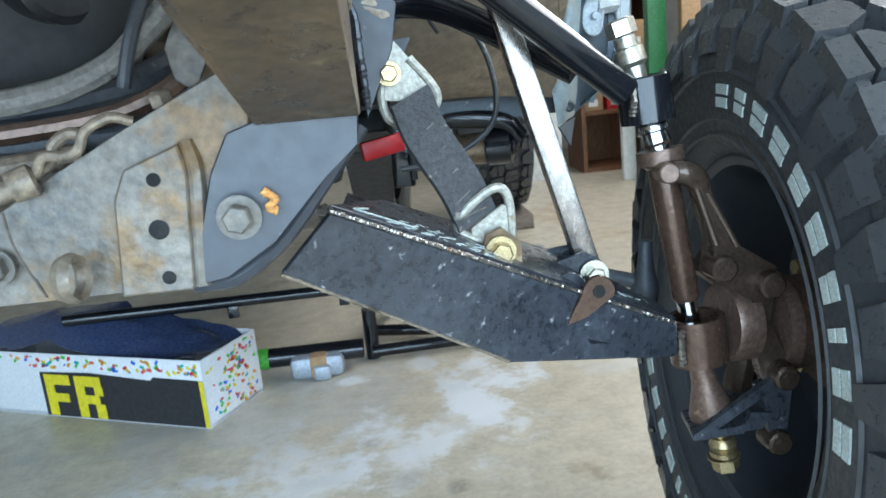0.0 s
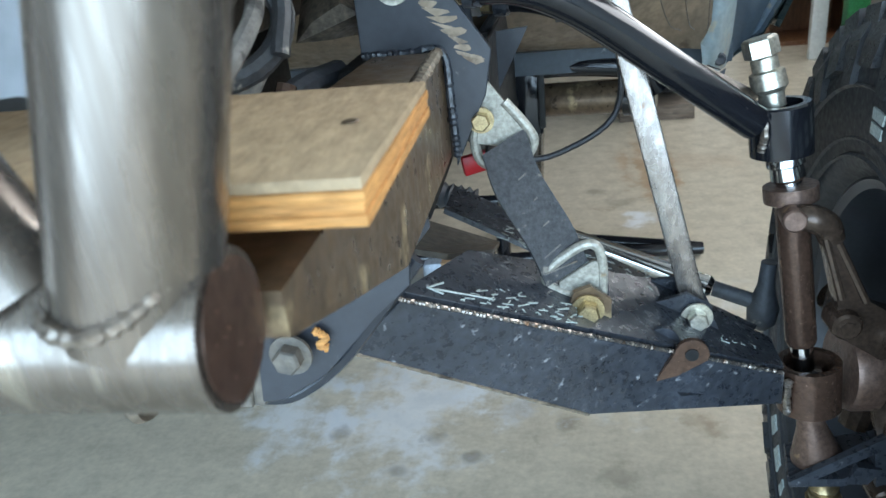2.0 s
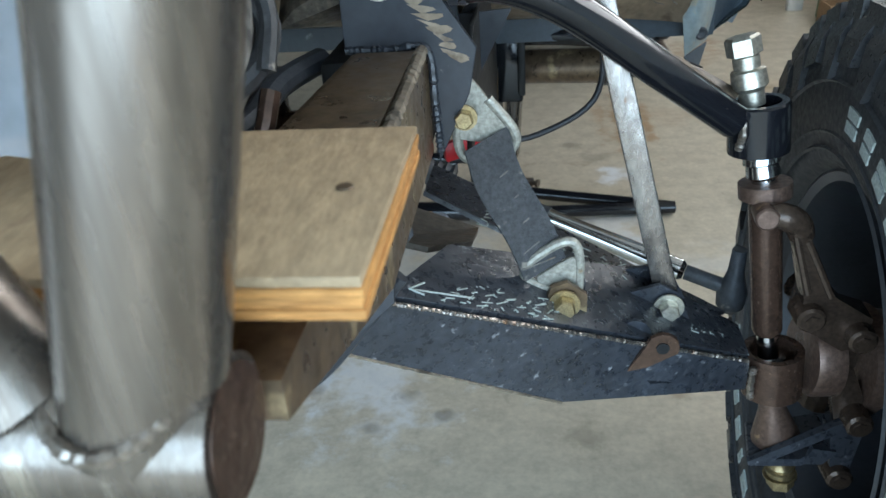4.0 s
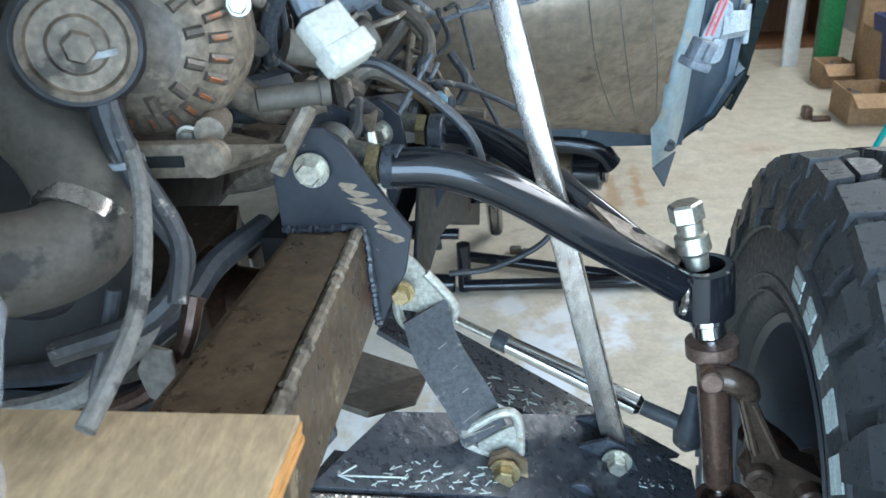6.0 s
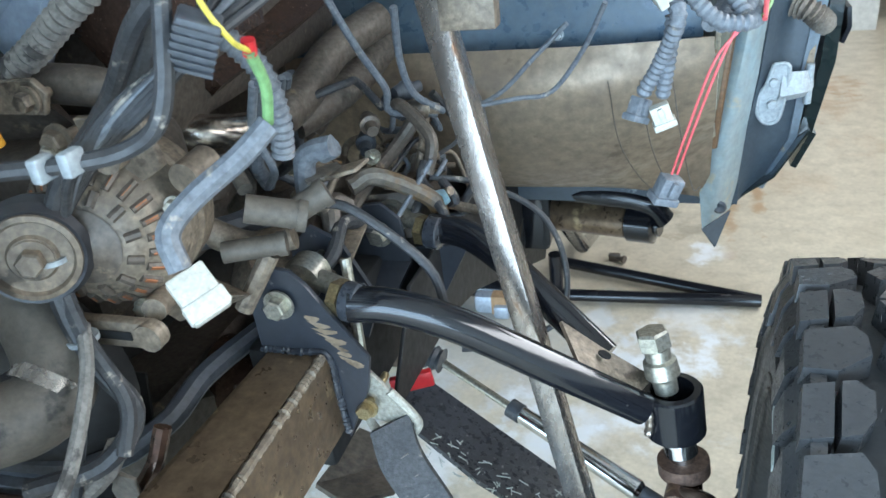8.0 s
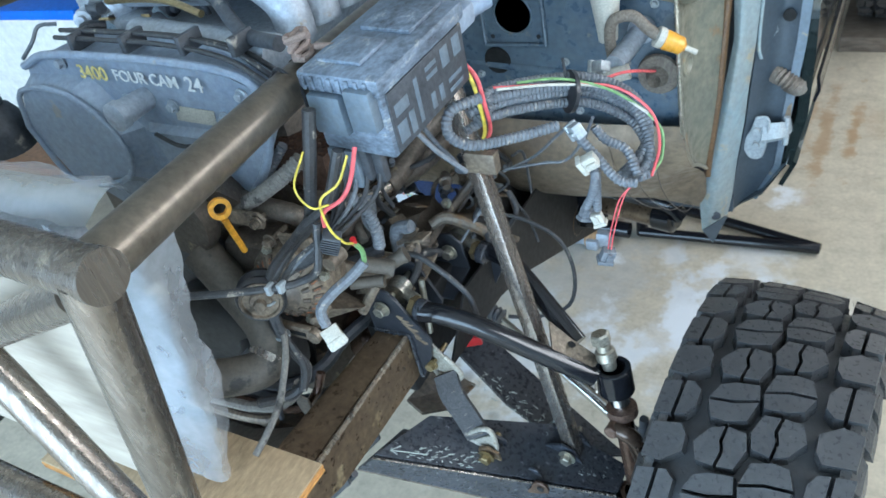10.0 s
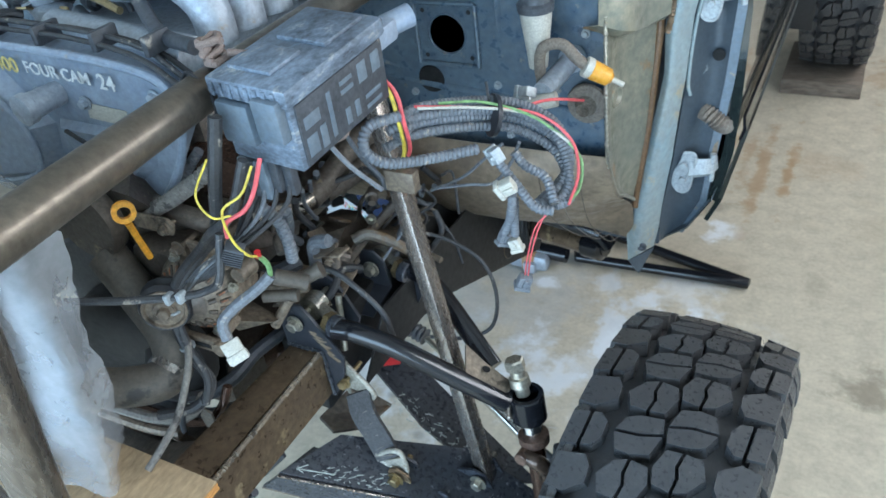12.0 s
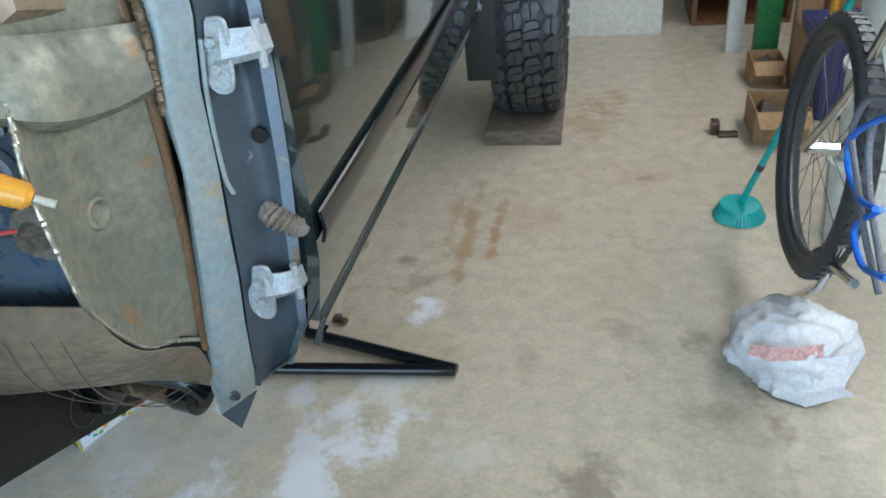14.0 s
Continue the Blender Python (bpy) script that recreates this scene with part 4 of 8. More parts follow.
part("spacer", lathe([(0, 0.013), (0.01, 0.018), (0.022, 0.019), (0.024, 0.0165), (0.036, 0.0175), (0.04, 0.013), (0.06, 0.013)], (0.624, 1.056, 0.79), ST, 24), CHROME, knuckle, "machined misalignment spacer")
part("lower_spacer", lathe([(0, 0.012), (0.03, 0.012), (0.032, 0.019), (0.045, 0.019)], V(0.654, 1.031, 0.57), V(0.664, 1.025, 0.5), 24), CHROME, knuckle)
part("lower_cone", lathe([(0, 0.014), (0.012, 0.015), (0.022, 0.016), (0.06, 0.028), (0.066, 0.028)], (0.667, 1.024, 0.487), (0.685, 1.02, 0.40), 28), HUB_STEEL, knuckle, "tapered brown steel spacer")
part("clamp_boss", merge(lathe([(-0.012, 0.0), (-0.012, 0.010), (-0.010, 0.012), (0.02, 0.012)], (0.628, 1.012, 0.726), (0.632, 1.05, 0.724), 16), lathe([(-0.006, 0.024), (-0.006, 0.027), (0.01, 0.027), (0.01, 0.024)], ST, SB, 24)), HUB_STEEL, knuckle, "bare ground clamp boss")
part("upper_link", merge(
    sweep([(0.630, 1.015, 0.726), (0.648, 1.012, 0.724), (0.661, 1.014, 0.715), (0.668, 1.016, 0.70)], lambda t: 0.0125 + 0.002 * math.sin(t * 3), 14),
    hull([(0.655, y, 0.712) for y in (1.004, 1.03)] + [(0.673, y, 0.703) for y in (1.004, 1.03)] + [(0.676, y, 0.630) for y in (1.0, 1.024)] + [(0.702, y, 0.634) for y in (1.0, 1.024)]),
    sweep([(0.659, 1.006, 0.705), (0.678, 1.0, 0.64)], 0.004, 8, straight=True), sweep([(0.671, 1.006, 0.70), (0.702, 1.0, 0.636)], 0.004, 8, straight=True)), DARK_CAST, knuckle, "dark cast upper arm")
part("casting", merge(
    hull([(0.676, 1.0, 0.636), (0.702, 1.0, 0.638), (0.676, 1.035, 0.636), (0.722, 1.0, 0.622), (0.750, 1.002, 0.606), (0.752, 1.04, 0.606), (0.748, 1.002, 0.572), (0.724, 1.0, 0.566), (0.672, 1.0, 0.600), (0.672, 1.035, 0.600), (0.72, 1.04, 0.57)]),
    hull([(0.722, 1.004, 0.585), (0.752, 1.006, 0.585), (0.724, 1.03, 0.585), (0.752, 1.03, 0.585), (0.722, 1.006, 0.53), (0.744, 1.008, 0.53), (0.724, 1.03, 0.53), (0.746, 1.03, 0.53)]),
    hull([(0.720, 1.006, 0.535), (0.746, 1.008, 0.535), (0.724, 1.03, 0.535), (0.746, 1.03, 0.535), (0.734, 1.0, 0.47), (0.768, 1.002, 0.48), (0.736, 1.03, 0.47), (0.768, 1.03, 0.48), (0.735, 1.0, 0.455)]),
    sweep([(0.70, 1.09, 0.60), (0.74, 1.09, 0.56), (0.755, 1.09, 0.49), (0.745, 1.09, 0.42)], 0.02, 10)), DARK_CAST, knuckle, "dark brown cast body")
part("steering_arm", merge(
    plate([(0.640, 0.985, 0.414), (0.655, 1.06, 0.409), (0.74, 1.06, 0.425), (0.735, 1.0, 0.428), (0.70, 0.985, 0.415)], 0.010, 0.002),
    hull([(0.640, 0.984, 0.418), (0.640, 0.992, 0.418), (0.742, 0.990, 0.476), (0.742, 1.0, 0.476), (0.652, 0.984, 0.412), (0.744, 0.99, 0.462), (0.744, 1.0, 0.462)]),
    hull([(0.712, 0.988, 0.436), (0.712, 0.998, 0.436), (0.738, 0.988, 0.432), (0.738, 0.998, 0.432), (0.70, 0.986, 0.414), (0.724, 0.986, 0.414)]),
    hull([(0.728, 0.992, 0.46), (0.766, 0.994, 0.47), (0.728, 1.02, 0.46), (0.766, 1.02, 0.47), (0.738, 0.992, 0.39), (0.757, 0.992, 0.392), (0.738, 1.015, 0.39), (0.757, 1.015, 0.392)])), BLACK_PLATE, knuckle, "greasy ribbed steering arm")
part("bearing_ring", lathe([(0, 0.026), (0, 0.046), (0.006, 0.049), (0.03, 0.049), (0.03, 0.026), (0.012, 0.022)], (0.700, 1.04, 0.533), (0.8, 1.048, 0.53), 32), HUB_STEEL, knuckle, "greasy bearing bore")
part("bearing_seal", lathe([(0, 0.0), (0.0, 0.014), (-0.004, 0.016), (-0.004, 0.027), (0.004, 0.029)], (0.704, 1.04, 0.533), (0.8, 1.048, 0.53), 28), BROWN_CAST, knuckle)
for bx, by, bz in ((0.683, 0.998, 0.613), (0.738, 0.995, 0.588), (0.753, 0.99, 0.476), (0.746, 0.992, 0.393)):
    part("boss", merge(lathe([(-0.012, 0.0), (-0.012, 0.012), (-0.009, 0.015), (0.02, 0.017)], (bx, by, bz), (bx + 0.02, by + 1, bz), 16), lathe([(-0.014, 0.008), (-0.011, 0.008)], (bx, by, bz), (bx + 0.02, by + 1, bz), 6)), DARK_CAST, knuckle)
part("lower_bolt", merge(hexbolt((0.692, 1.018, 0.366), (0.687, 1.02, 0.40), 0.028, 0.02), lathe([(0, 0.017), (0.006, 0.017), (0.008, 0.014), (0.014, 0.017), (0.02, 0.014), (0.024, 0.014)], (0.692, 1.018, 0.37), (0.687, 1.02, 0.42), 20)), GOLD_ZINC, knuckle, "gold zinc bolt with washers")
part("hub", lathe([(0.06, 0.04), (0.06, 0.062), (0.075, 0.066), (0.078, 0.06), (0.13, 0.055), (0.14, 0.07), (0.15, 0.092), (0.166, 0.092), (0.17, 0.05)], (0.700, 1.05, 0.522), (1.0, 1.07, 0.502), 36), HUB_STEEL, knuckle, "rusty wheel hub")
hub_axis = (V(1.0, 1.07, 0.502) - V(0.700, 1.05, 0.522)).normalized()
for k in range(6):
    q = V(0.700, 1.05, 0.522) + hub_axis * 0.15 + (Matrix.Rotation(k * math.pi / 3 + 0.4, 3, hub_axis) @ V(0, 0.005, 0.074))
    part("wheel_stud", lathe([(-0.016, 0.0), (-0.016, 0.009), (0.0, 0.0105)], q, q + hub_axis, 12), GOLD_ZINC if k % 2 else TAN_METAL, knuckle)

tie_rod = thing("tie_rod", "silver steering tie rod with black boot", "tie rod")
part("rod", sweep([(0.285, 1.285, 0.655), (0.40, 1.235, 0.625)], 0.006, 12, straight=True), ZINC, tie_rod)
part("tube", lathe([(0, 0.008), (0.004, 0.012), (0.20, 0.0145), (0.206, 0.01)], (0.40, 1.235, 0.625), (0.60, 1.15, 0.572), 20), CHROME, tie_rod, "polished adjuster tube")
part("clamp", lathe([(0, 0.014), (0.02, 0.014)], (0.395, 1.237, 0.626), (0.60, 1.15, 0.572), 16), BLACK_PLASTIC, tie_rod)
part("rod_end", merge(sweep([(0.585, 1.157, 0.576), (0.632, 1.138, 0.565)], 0.010, 12, straight=True), lathe([(-0.03, 0.008), (-0.02, 0.017), (0.0, 0.019), (0.018, 0.013), (0.03, 0.01), (0.06, 0.009)], (0.64, 1.135, 0.56), (0.645, 1.135, 0.65), 18)), BLACK_PLASTIC, tie_rod, "black ball joint end")
part("bellows", sweep(dense([(0.20, 1.30, 0.675), (0.285, 1.287, 0.657)], 0.006), 0.02, 16, straight=True, ridges=0.005), BLACK_PLASTIC, tie_rod, "black rubber bellows")

# ---------- front tube guard ----------
guard = thing("tube_bumper", "bare welded steel tube front guard with pale ply panel", "bumper")
U, L = V(0.395, 0.465, 1.472), V(0.268, 0.457, 0.93)
TUBE = 0.0254
part("post", sweep([L, U], TUBE, 32, straight=True), BARE_TUBE, guard, "heat-tinted vertical steel tube")
part("lower_tube", sweep([V(0.297, 0.458, 0.927), V(-1.1, 0.46, 0.927)], TUBE, 32, straight=True), BARE_TUBE, guard)
# flat disc over the tube end; its dark brown includes the bore's shade
part("tube_bore", lathe([(0, 0.0225), (0.0008, 0.0225)], (0.2975, 0.458, 0.927), (0.4, 0.458, 0.927), 32), BROWN_CAST, guard, "brown disc in the open tube end, bore shade in its colour")
part("upper_tube", sweep([V(0.42, 0.465, 1.474), V(-0.9, 0.52, 1.474)], TUBE, 32, straight=True), BARE_TUBE, guard)
part("rear_stay", sweep([U, V(0.305, 0.857, 1.438), V(0.27, 1.40, 1.43)], TUBE, 32, straight=True), STAY_TUBE, guard, "brown steel tube running back over the engine")
part("far_stay", sweep([V(-0.9, 0.52, 1.474), V(-0.62, 0.86, 1.50), V(-0.40, 1.40, 1.50)], TUBE, 32, straight=True), STAY_TUBE, guard)
part("brace", sweep([V(0.04, 0.47, 1.30), V(0.23, 0.457, 0.94)], TUBE * 0.9, 28, straight=True), BARE_TUBE, guard)
part("brace", sweep([V(0.36, 0.47, 1.44), V(0.0, 0.48, 1.27), V(-0.3, 0.48, 1.13)], TUBE * 0.9, 28, straight=True), BARE_TUBE, guard)
ring = [L + V(0, 0, 0.022) + V(math.cos(a) * 0.0262, math.sin(a) * 0.0262, -0.012 * math.sin(a) ** 2 + 0.004 * math.cos(a)) for a in [k * math.pi / 14 for k in range(29)]]
part("weld", bead(ring, 0.0027, 0.0045), WELD, guard, "row-of-coins weld bead")
panel = part("backing_panel", plate([(-0.75, 0.535, 0.985), (0.15, 0.535, 0.985), (0.29, 0.535, 1.43), (-0.75, 0.535, 1.43)], 0.012), PLY_PALE)
tagged(panel, "pale birch plywood panel behind the tubes", "panel")
board = thing("plywood_board", "scrap of worn plywood resting on the frame horn", "plywood")
part("face", box((-0.12, 0.4975, 0.9555), (0.333, 0.648, 0.960), 0.0008), PLY, board, "grey weathered top face with a nail")
for k in range(3):
    part("ply", box((-0.12, 0.497 + 0.0006 * (k % 2), 0.9425 + k * 0.0043), (0.3335 - 0.0008 * (k % 2), 0.6485, 0.9468 + k * 0.0043), 0.0005), PLY_EDGE, board)
part("nail", lathe([(0, 0.004), (0.0008, 0.0035)], (0.312, 0.572, 0.9602), (0.312, 0.572, 1.0), 12), RUSTY_STEEL, board)

# ---------- stripped cab ----------
cab = thing("truck_cab", "stripped dark blue truck cab with bare hinge pillar and door", "vehicle body")
fw = bmesh.new()
# firewall, with the brake booster hole cut through it
hc, hr = V(0.335, 1.448, 1.292), 0.036
outer = [(-0.9, 1.06), (0.635, 1.06), (0.635, 1.75), (-0.9, 1.75)]
seg = 32
inner = [fw.verts.new((hc.x + hr * math.cos(a), 1.448, hc.z + hr * math.sin(a))) for a in [2 * math.pi * k / seg for k in range(seg)]]
mid = [fw.verts.new((hc.x + 0.1 * max(-1, min(1, 1.4 * math.cos(a))), 1.448, hc.z + 0.075 * max(-1, min(1, 1.4 * math.sin(a))))) for a in [2 * math.pi * k / seg for k in range(seg)]]
far = []
for k in range(seg):
    a = 2 * math.pi * k / seg
    cx, cz = max(-1, min(1, 1.42 * math.cos(a))), max(-1, min(1, 1.42 * math.sin(a)))
    far.append(fw.verts.new((hc.x + (0.30 if cx > 0 else 1.23) * cx, 1.456, hc.z + (0.458 if cz > 0 else 0.232) * cz)))
for r0, r1 in ((inner, mid), (mid, far)):
    for k in range(seg):
        fw.faces.new((r0[k], r0[(k + 1) % seg], r1[(k + 1) % seg], r1[k]))
bmesh.ops.recalc_face_normals(fw, faces=fw.faces)
bmesh.ops.solidify(fw, geom=fw.faces[:], thickness=0.002)
part("firewall", fw, BODY_BLUE, cab, "dusty dark blue firewall with booster hole")
part("booster_pad", merge(*[sweep([(0.335 + sx * 0.062, 1.442, 1.292 + sz * 0.058), (0.335 + sx2 * 0.062, 1.442, 1.292 + sz2 * 0.058)], 0.0045, 8, straight=True) for sx, sz, sx2, sz2 in ((-1, -1, 1, -1), (1, -1, 1, 1), (1, 1, -1, 1), (-1, 1, -1, -1))]), BODY_BLUE, cab)
part("hole_rim", lathe([(0, 0.0355), (-0.003, 0.0375), (0, 0.0395)], (0.335, 1.446, 1.292), (0.335, 2, 1.292), 32), BODY_BLUE, cab)
for sx in (-1, 1):
    for sz in (-1, 1):
        part("stud_hole", lathe([(0, 0.0045), (-0.0012, 0.0045)], (0.335 + sx * 0.047, 1.447, 1.292 + sz * 0.043), (0.335 + sx * 0.047, 2, 1.292 + sz * 0.043), 12), HOLE_SHADE, cab)
for x0, z0, x1, z1 in ((0.18, 1.20, 0.58, 1.165), (0.44, 1.30, 0.44, 1.43), (0.12, 1.40, 0.25, 1.42), (0.47, 1.42, 0.60, 1.40), (-0.1, 1.30, 0.22, 1.22)):
    part("pressed_bead", sweep([(x0, 1.4475, z0), ((x0 + x1) / 2, 1.4465, (z0 + z1) / 2), (x1, 1.4475, z1)], lambda t: 0.009 * (0.5 + 0.5 * math.sin(math.pi * t)), 10, squash=0.6), BODY_BLUE, cab, "pressed firewall rib")
for x0, z0 in ((0.22, 1.36), (0.25, 1.17), (0.43, 1.20), (0.50, 1.34), (0.60, 1.31), (0.45, 1.10)):
    part("firewall_bolt", hexbolt((x0, 1.444, z0), (x0, 1.47, z0), 0.010, 0.008), HINGE_GREY, cab)
part("lower_opening", lathe([(0, 0.0), (0, 0.022), (-0.002, 0.026), (0.001, 0.028)], (0.29, 1.445, 1.20), (0.29, 2, 1.20), 24), HOLE_SHADE, cab, "dark steering column opening")
# added black slab: paints the unlit cab interior behind the booster hole
part("dash_inside", box((-0.9, 1.62, 1.0), (0.62, 1.66, 1.75)), HOLE_SHADE, cab)
# kick panel between firewall and pillar
part("kick_panel", loft([
    [(0.632, 1.45, 1.75), (0.65, 1.53, 1.75), (0.695, 1.62, 1.75)],
    [(0.636, 1.44, 1.37), (0.652, 1.53, 1.37), (0.692, 1.615, 1.37)],
    [(0.640, 1.42, 1.31), (0.640, 1.53, 1.31), (0.688, 1.612, 1.29)],
    [(0.648, 1.40, 1.20), (0.636, 1.51, 1.18), (0.684, 1.612, 1.18)],
    [(0.650, 1.41, 1.08), (0.636, 1.51, 1.06), (0.676, 1.608, 1.06)],
    [(0.650, 1.47, 0.985), (0.640, 1.53, 0.98), (0.664, 1.60, 0.96)],
    [(0.650, 1.53, 0.94), (0.645, 1.56, 0.93), (0.655, 1.598, 0.90)]], 0.0015, 6), PRIMER, cab, "dusty bare inner kick panel with an oval dimple")
part("dimple", lathe([(0.001, 0.0), (0.001, 0.010), (0.007, 0.016), (0.006, 0.020), (0.0, 0.024)], (0.636, 1.50, 1.175), (0.70, 1.49, 1.178), 28), PRIMER, cab, "pressed oval dimple")
part("dimple", lathe([(0, 0.009), (-0.0025, 0.013), (0.0, 0.0155)], (0.638, 1.53, 1.13), (0.70, 1.52, 1.13), 20), PRIMER, cab)
part("pressed_rib", sweep([(0.641, 1.545, 1.30), (0.640, 1.555, 1.22), (0.640, 1.552, 1.12), (0.645, 1.55, 1.02)], lambda t: 0.010 - 0.004 * t, 12, squash=0.5), PRIMER, cab, "pressed stiffening rib")
part("dash_brace", loft([[(0.60, 1.43, 1.325), (0.650, 1.46, 1.302), (0.655, 1.547, 1.278), (0.700, 1.606, 1.285)], [(0.63, 1.42, 1.335), (0.672, 1.455, 1.315), (0.682, 1.54, 1.294), (0.712, 1.598, 1.30)], [(0.63, 1.42, 1.385), (0.672, 1.46, 1.365), (0.682, 1.54, 1.345), (0.714, 1.598, 1.345)], [(0.60, 1.43, 1.42), (0.650, 1.47, 1.405), (0.662, 1.55, 1.385), (0.705, 1.606, 1.375)]], 0.002, 6), PRIMER, cab, "boxed sheet brace above the kick panel")
part("dash_recess", hull([(0.66, 1.47, 1.43), (0.66, 1.58, 1.40), (0.66, 1.47, 1.50), (0.66, 1.59, 1.50), (0.645, 1.46, 1.42), (0.645, 1.60, 1.39), (0.645, 1.46, 1.52), (0.645, 1.60, 1.52)]), DUSTY_BROWN, cab, "raised dusty panel")
part("brace_rust", bead([(0.712, 1.598, 1.41), (0.714, 1.594, 1.36), (0.708, 1.597, 1.29), (0.702, 1.603, 1.26)], 0.006, 0.007), RUSTY_STEEL, cab, "rusted weld at the brace end")
part("seam_sealer", bead([(0.634, 1.44, 1.38), (0.640, 1.425, 1.33), (0.648, 1.402, 1.27), (0.651, 1.40, 1.17), (0.652, 1.41, 1.09), (0.652, 1.47, 0.988), (0.652, 1.535, 0.942), (0.655, 1.59, 0.90)], 0.0035, 0.007), ZINC, cab, "pale brushed seam sealer")
part("seam_rust", sweep([(0.688, 1.606, 1.5), (0.688, 1.606, 1.29), (0.682, 1.606, 1.18), (0.674, 1.602, 1.06), (0.662, 1.596, 0.95), (0.656, 1.594, 0.88)], 0.0075, 10), SEALANT, cab, "brown sealant along the pillar seam")
# toe board, curving down and back
prof = [(1.415, 1.09), (1.395, 1.04), (1.405, 0.975), (1.44, 0.91), (1.49, 0.862), (1.55, 0.828), (1.60, 0.812)]
side = [(1.41, 1.10), (1.425, 1.045), (1.465, 0.985), (1.53, 0.935), (1.58, 0.89), (1.596, 0.835), (1.604, 0.79)]
part("toe_board", loft([[(x, y0 + (y1 - y0) * k, z0 + (z1 - z0) * k) for (y0, z0), (y1, z1) in zip(prof, side)] for x, k in ((-0.9, -0.1), (0.1, 0.0), (0.4, 0.05), (0.52, 0.25), (0.60, 0.65), (0.654, 1.0))], 0.002, 5), DUSTY_BROWN, cab, "dusty brown curved toe board")
for k in range(3):
    part("seam_line", sweep([(0.52 + 0.04 * k, 1.397 + 0.002 * k, 1.05), (0.535 + 0.04 * k, 1.41, 0.955), (0.57 + 0.03 * k, 1.488, 0.858), (0.60 + 0.02 * k, 1.55, 0.832)], 0.0009, 5), DARK_METAL, cab)
def lean(bm):
    """The pillar leans outwards with height and back from the seam."""
    for v in bm.verts:
        k = max(0.0, min(1.0, (v.co.y - 1.612) / 0.03))
        v.co.x += k * 0.05 * max(0.0, v.co.z - 0.9)
        v.co.y += k * 0.03
    return bm


part("pillar_face", loft([
    [(0.712, 1.612, 1.75), (0.735, 1.606, 1.75), (0.765, 1.64, 1.75)],
    [(0.706, 1.612, 1.36), (0.730, 1.602, 1.36), (0.754, 1.64, 1.37)],
    [(0.697, 1.612, 1.27), (0.716, 1.600, 1.27), (0.738, 1.64, 1.28)],
    [(0.700, 1.61, 1.177), (0.713, 1.596, 1.17), (0.731, 1.64, 1.16)],
    [(0.688, 1.61, 1.10), (0.703, 1.595, 1.09), (0.722, 1.64, 1.07)],
    [(0.672, 1.61, 1.02), (0.692, 1.594, 1.0), (0.715, 1.64, 0.98)],
    [(0.652, 1.605, 0.90), (0.676, 1.592, 0.90), (0.705, 1.64, 0.90)],
    [(0.640, 1.60, 0.80), (0.664, 1.596, 0.785), (0.696, 1.64, 0.80)],
    [(0.646, 1.592, 0.738), (0.66, 1.606, 0.745), (0.688, 1.642, 0.752)]], 0.002, 6), PILLAR_BLUE, cab, "pale dusty blue hinge pillar face")
part("pillar_lip", sweep([(0.756, 1.642, 1.34), (0.742, 1.643, 1.25), (0.737, 1.644, 1.15), (0.742, 1.646, 1.12)], 0.0035, 8), PILLAR_BLUE, cab, "rolled bright edge")
part("pillar_tip", plate([(0.646, 1.592, 0.737), (0.668, 1.60, 0.70), (0.69, 1.642, 0.748)], 0.003), BODY_DARK, cab)
part("pillar_side", loft([
    [(0.766, 1.644, 1.75), (0.79, 1.70, 1.75), (0.812, 1.69, 1.75)],
    [(0.756, 1.644, 1.37), (0.775, 1.70, 1.37), (0.809, 1.69, 1.37)],
    [(0.740, 1.644, 1.28), (0.77, 1.695, 1.28), (0.809, 1.69, 1.26)],
    [(0.733, 1.644, 1.16), (0.765, 1.69, 1.15), (0.802, 1.69, 1.135)],
    [(0.718, 1.644, 0.98), (0.75, 1.685, 0.98), (0.785, 1.69, 0.99)],
    [(0.707, 1.644, 0.90), (0.74, 1.68, 0.88), (0.776, 1.69, 0.86)],
    [(0.690, 1.645, 0.756), (0.712, 1.67, 0.765), (0.735, 1.69, 0.772)]], 0.002, 6), BODY_DARK, cab, "scuffed dark blue pillar side")
part("side_flange", loft([
    [(0.811, 1.688, 1.75), (0.826, 1.69, 1.75)], [(0.806, 1.686, 1.3), (0.822, 1.69, 1.28)], [(0.797, 1.686, 1.135), (0.814, 1.69, 1.135)],
    [(0.782, 1.686, 0.99), (0.798, 1.69, 0.99)], [(0.772, 1.686, 0.86), (0.784, 1.69, 0.86)], [(0.732, 1.686, 0.772), (0.74, 1.69, 0.768)]], 0.003, 5), FLANGE_BLUE, cab, "chalky blue outer flange")
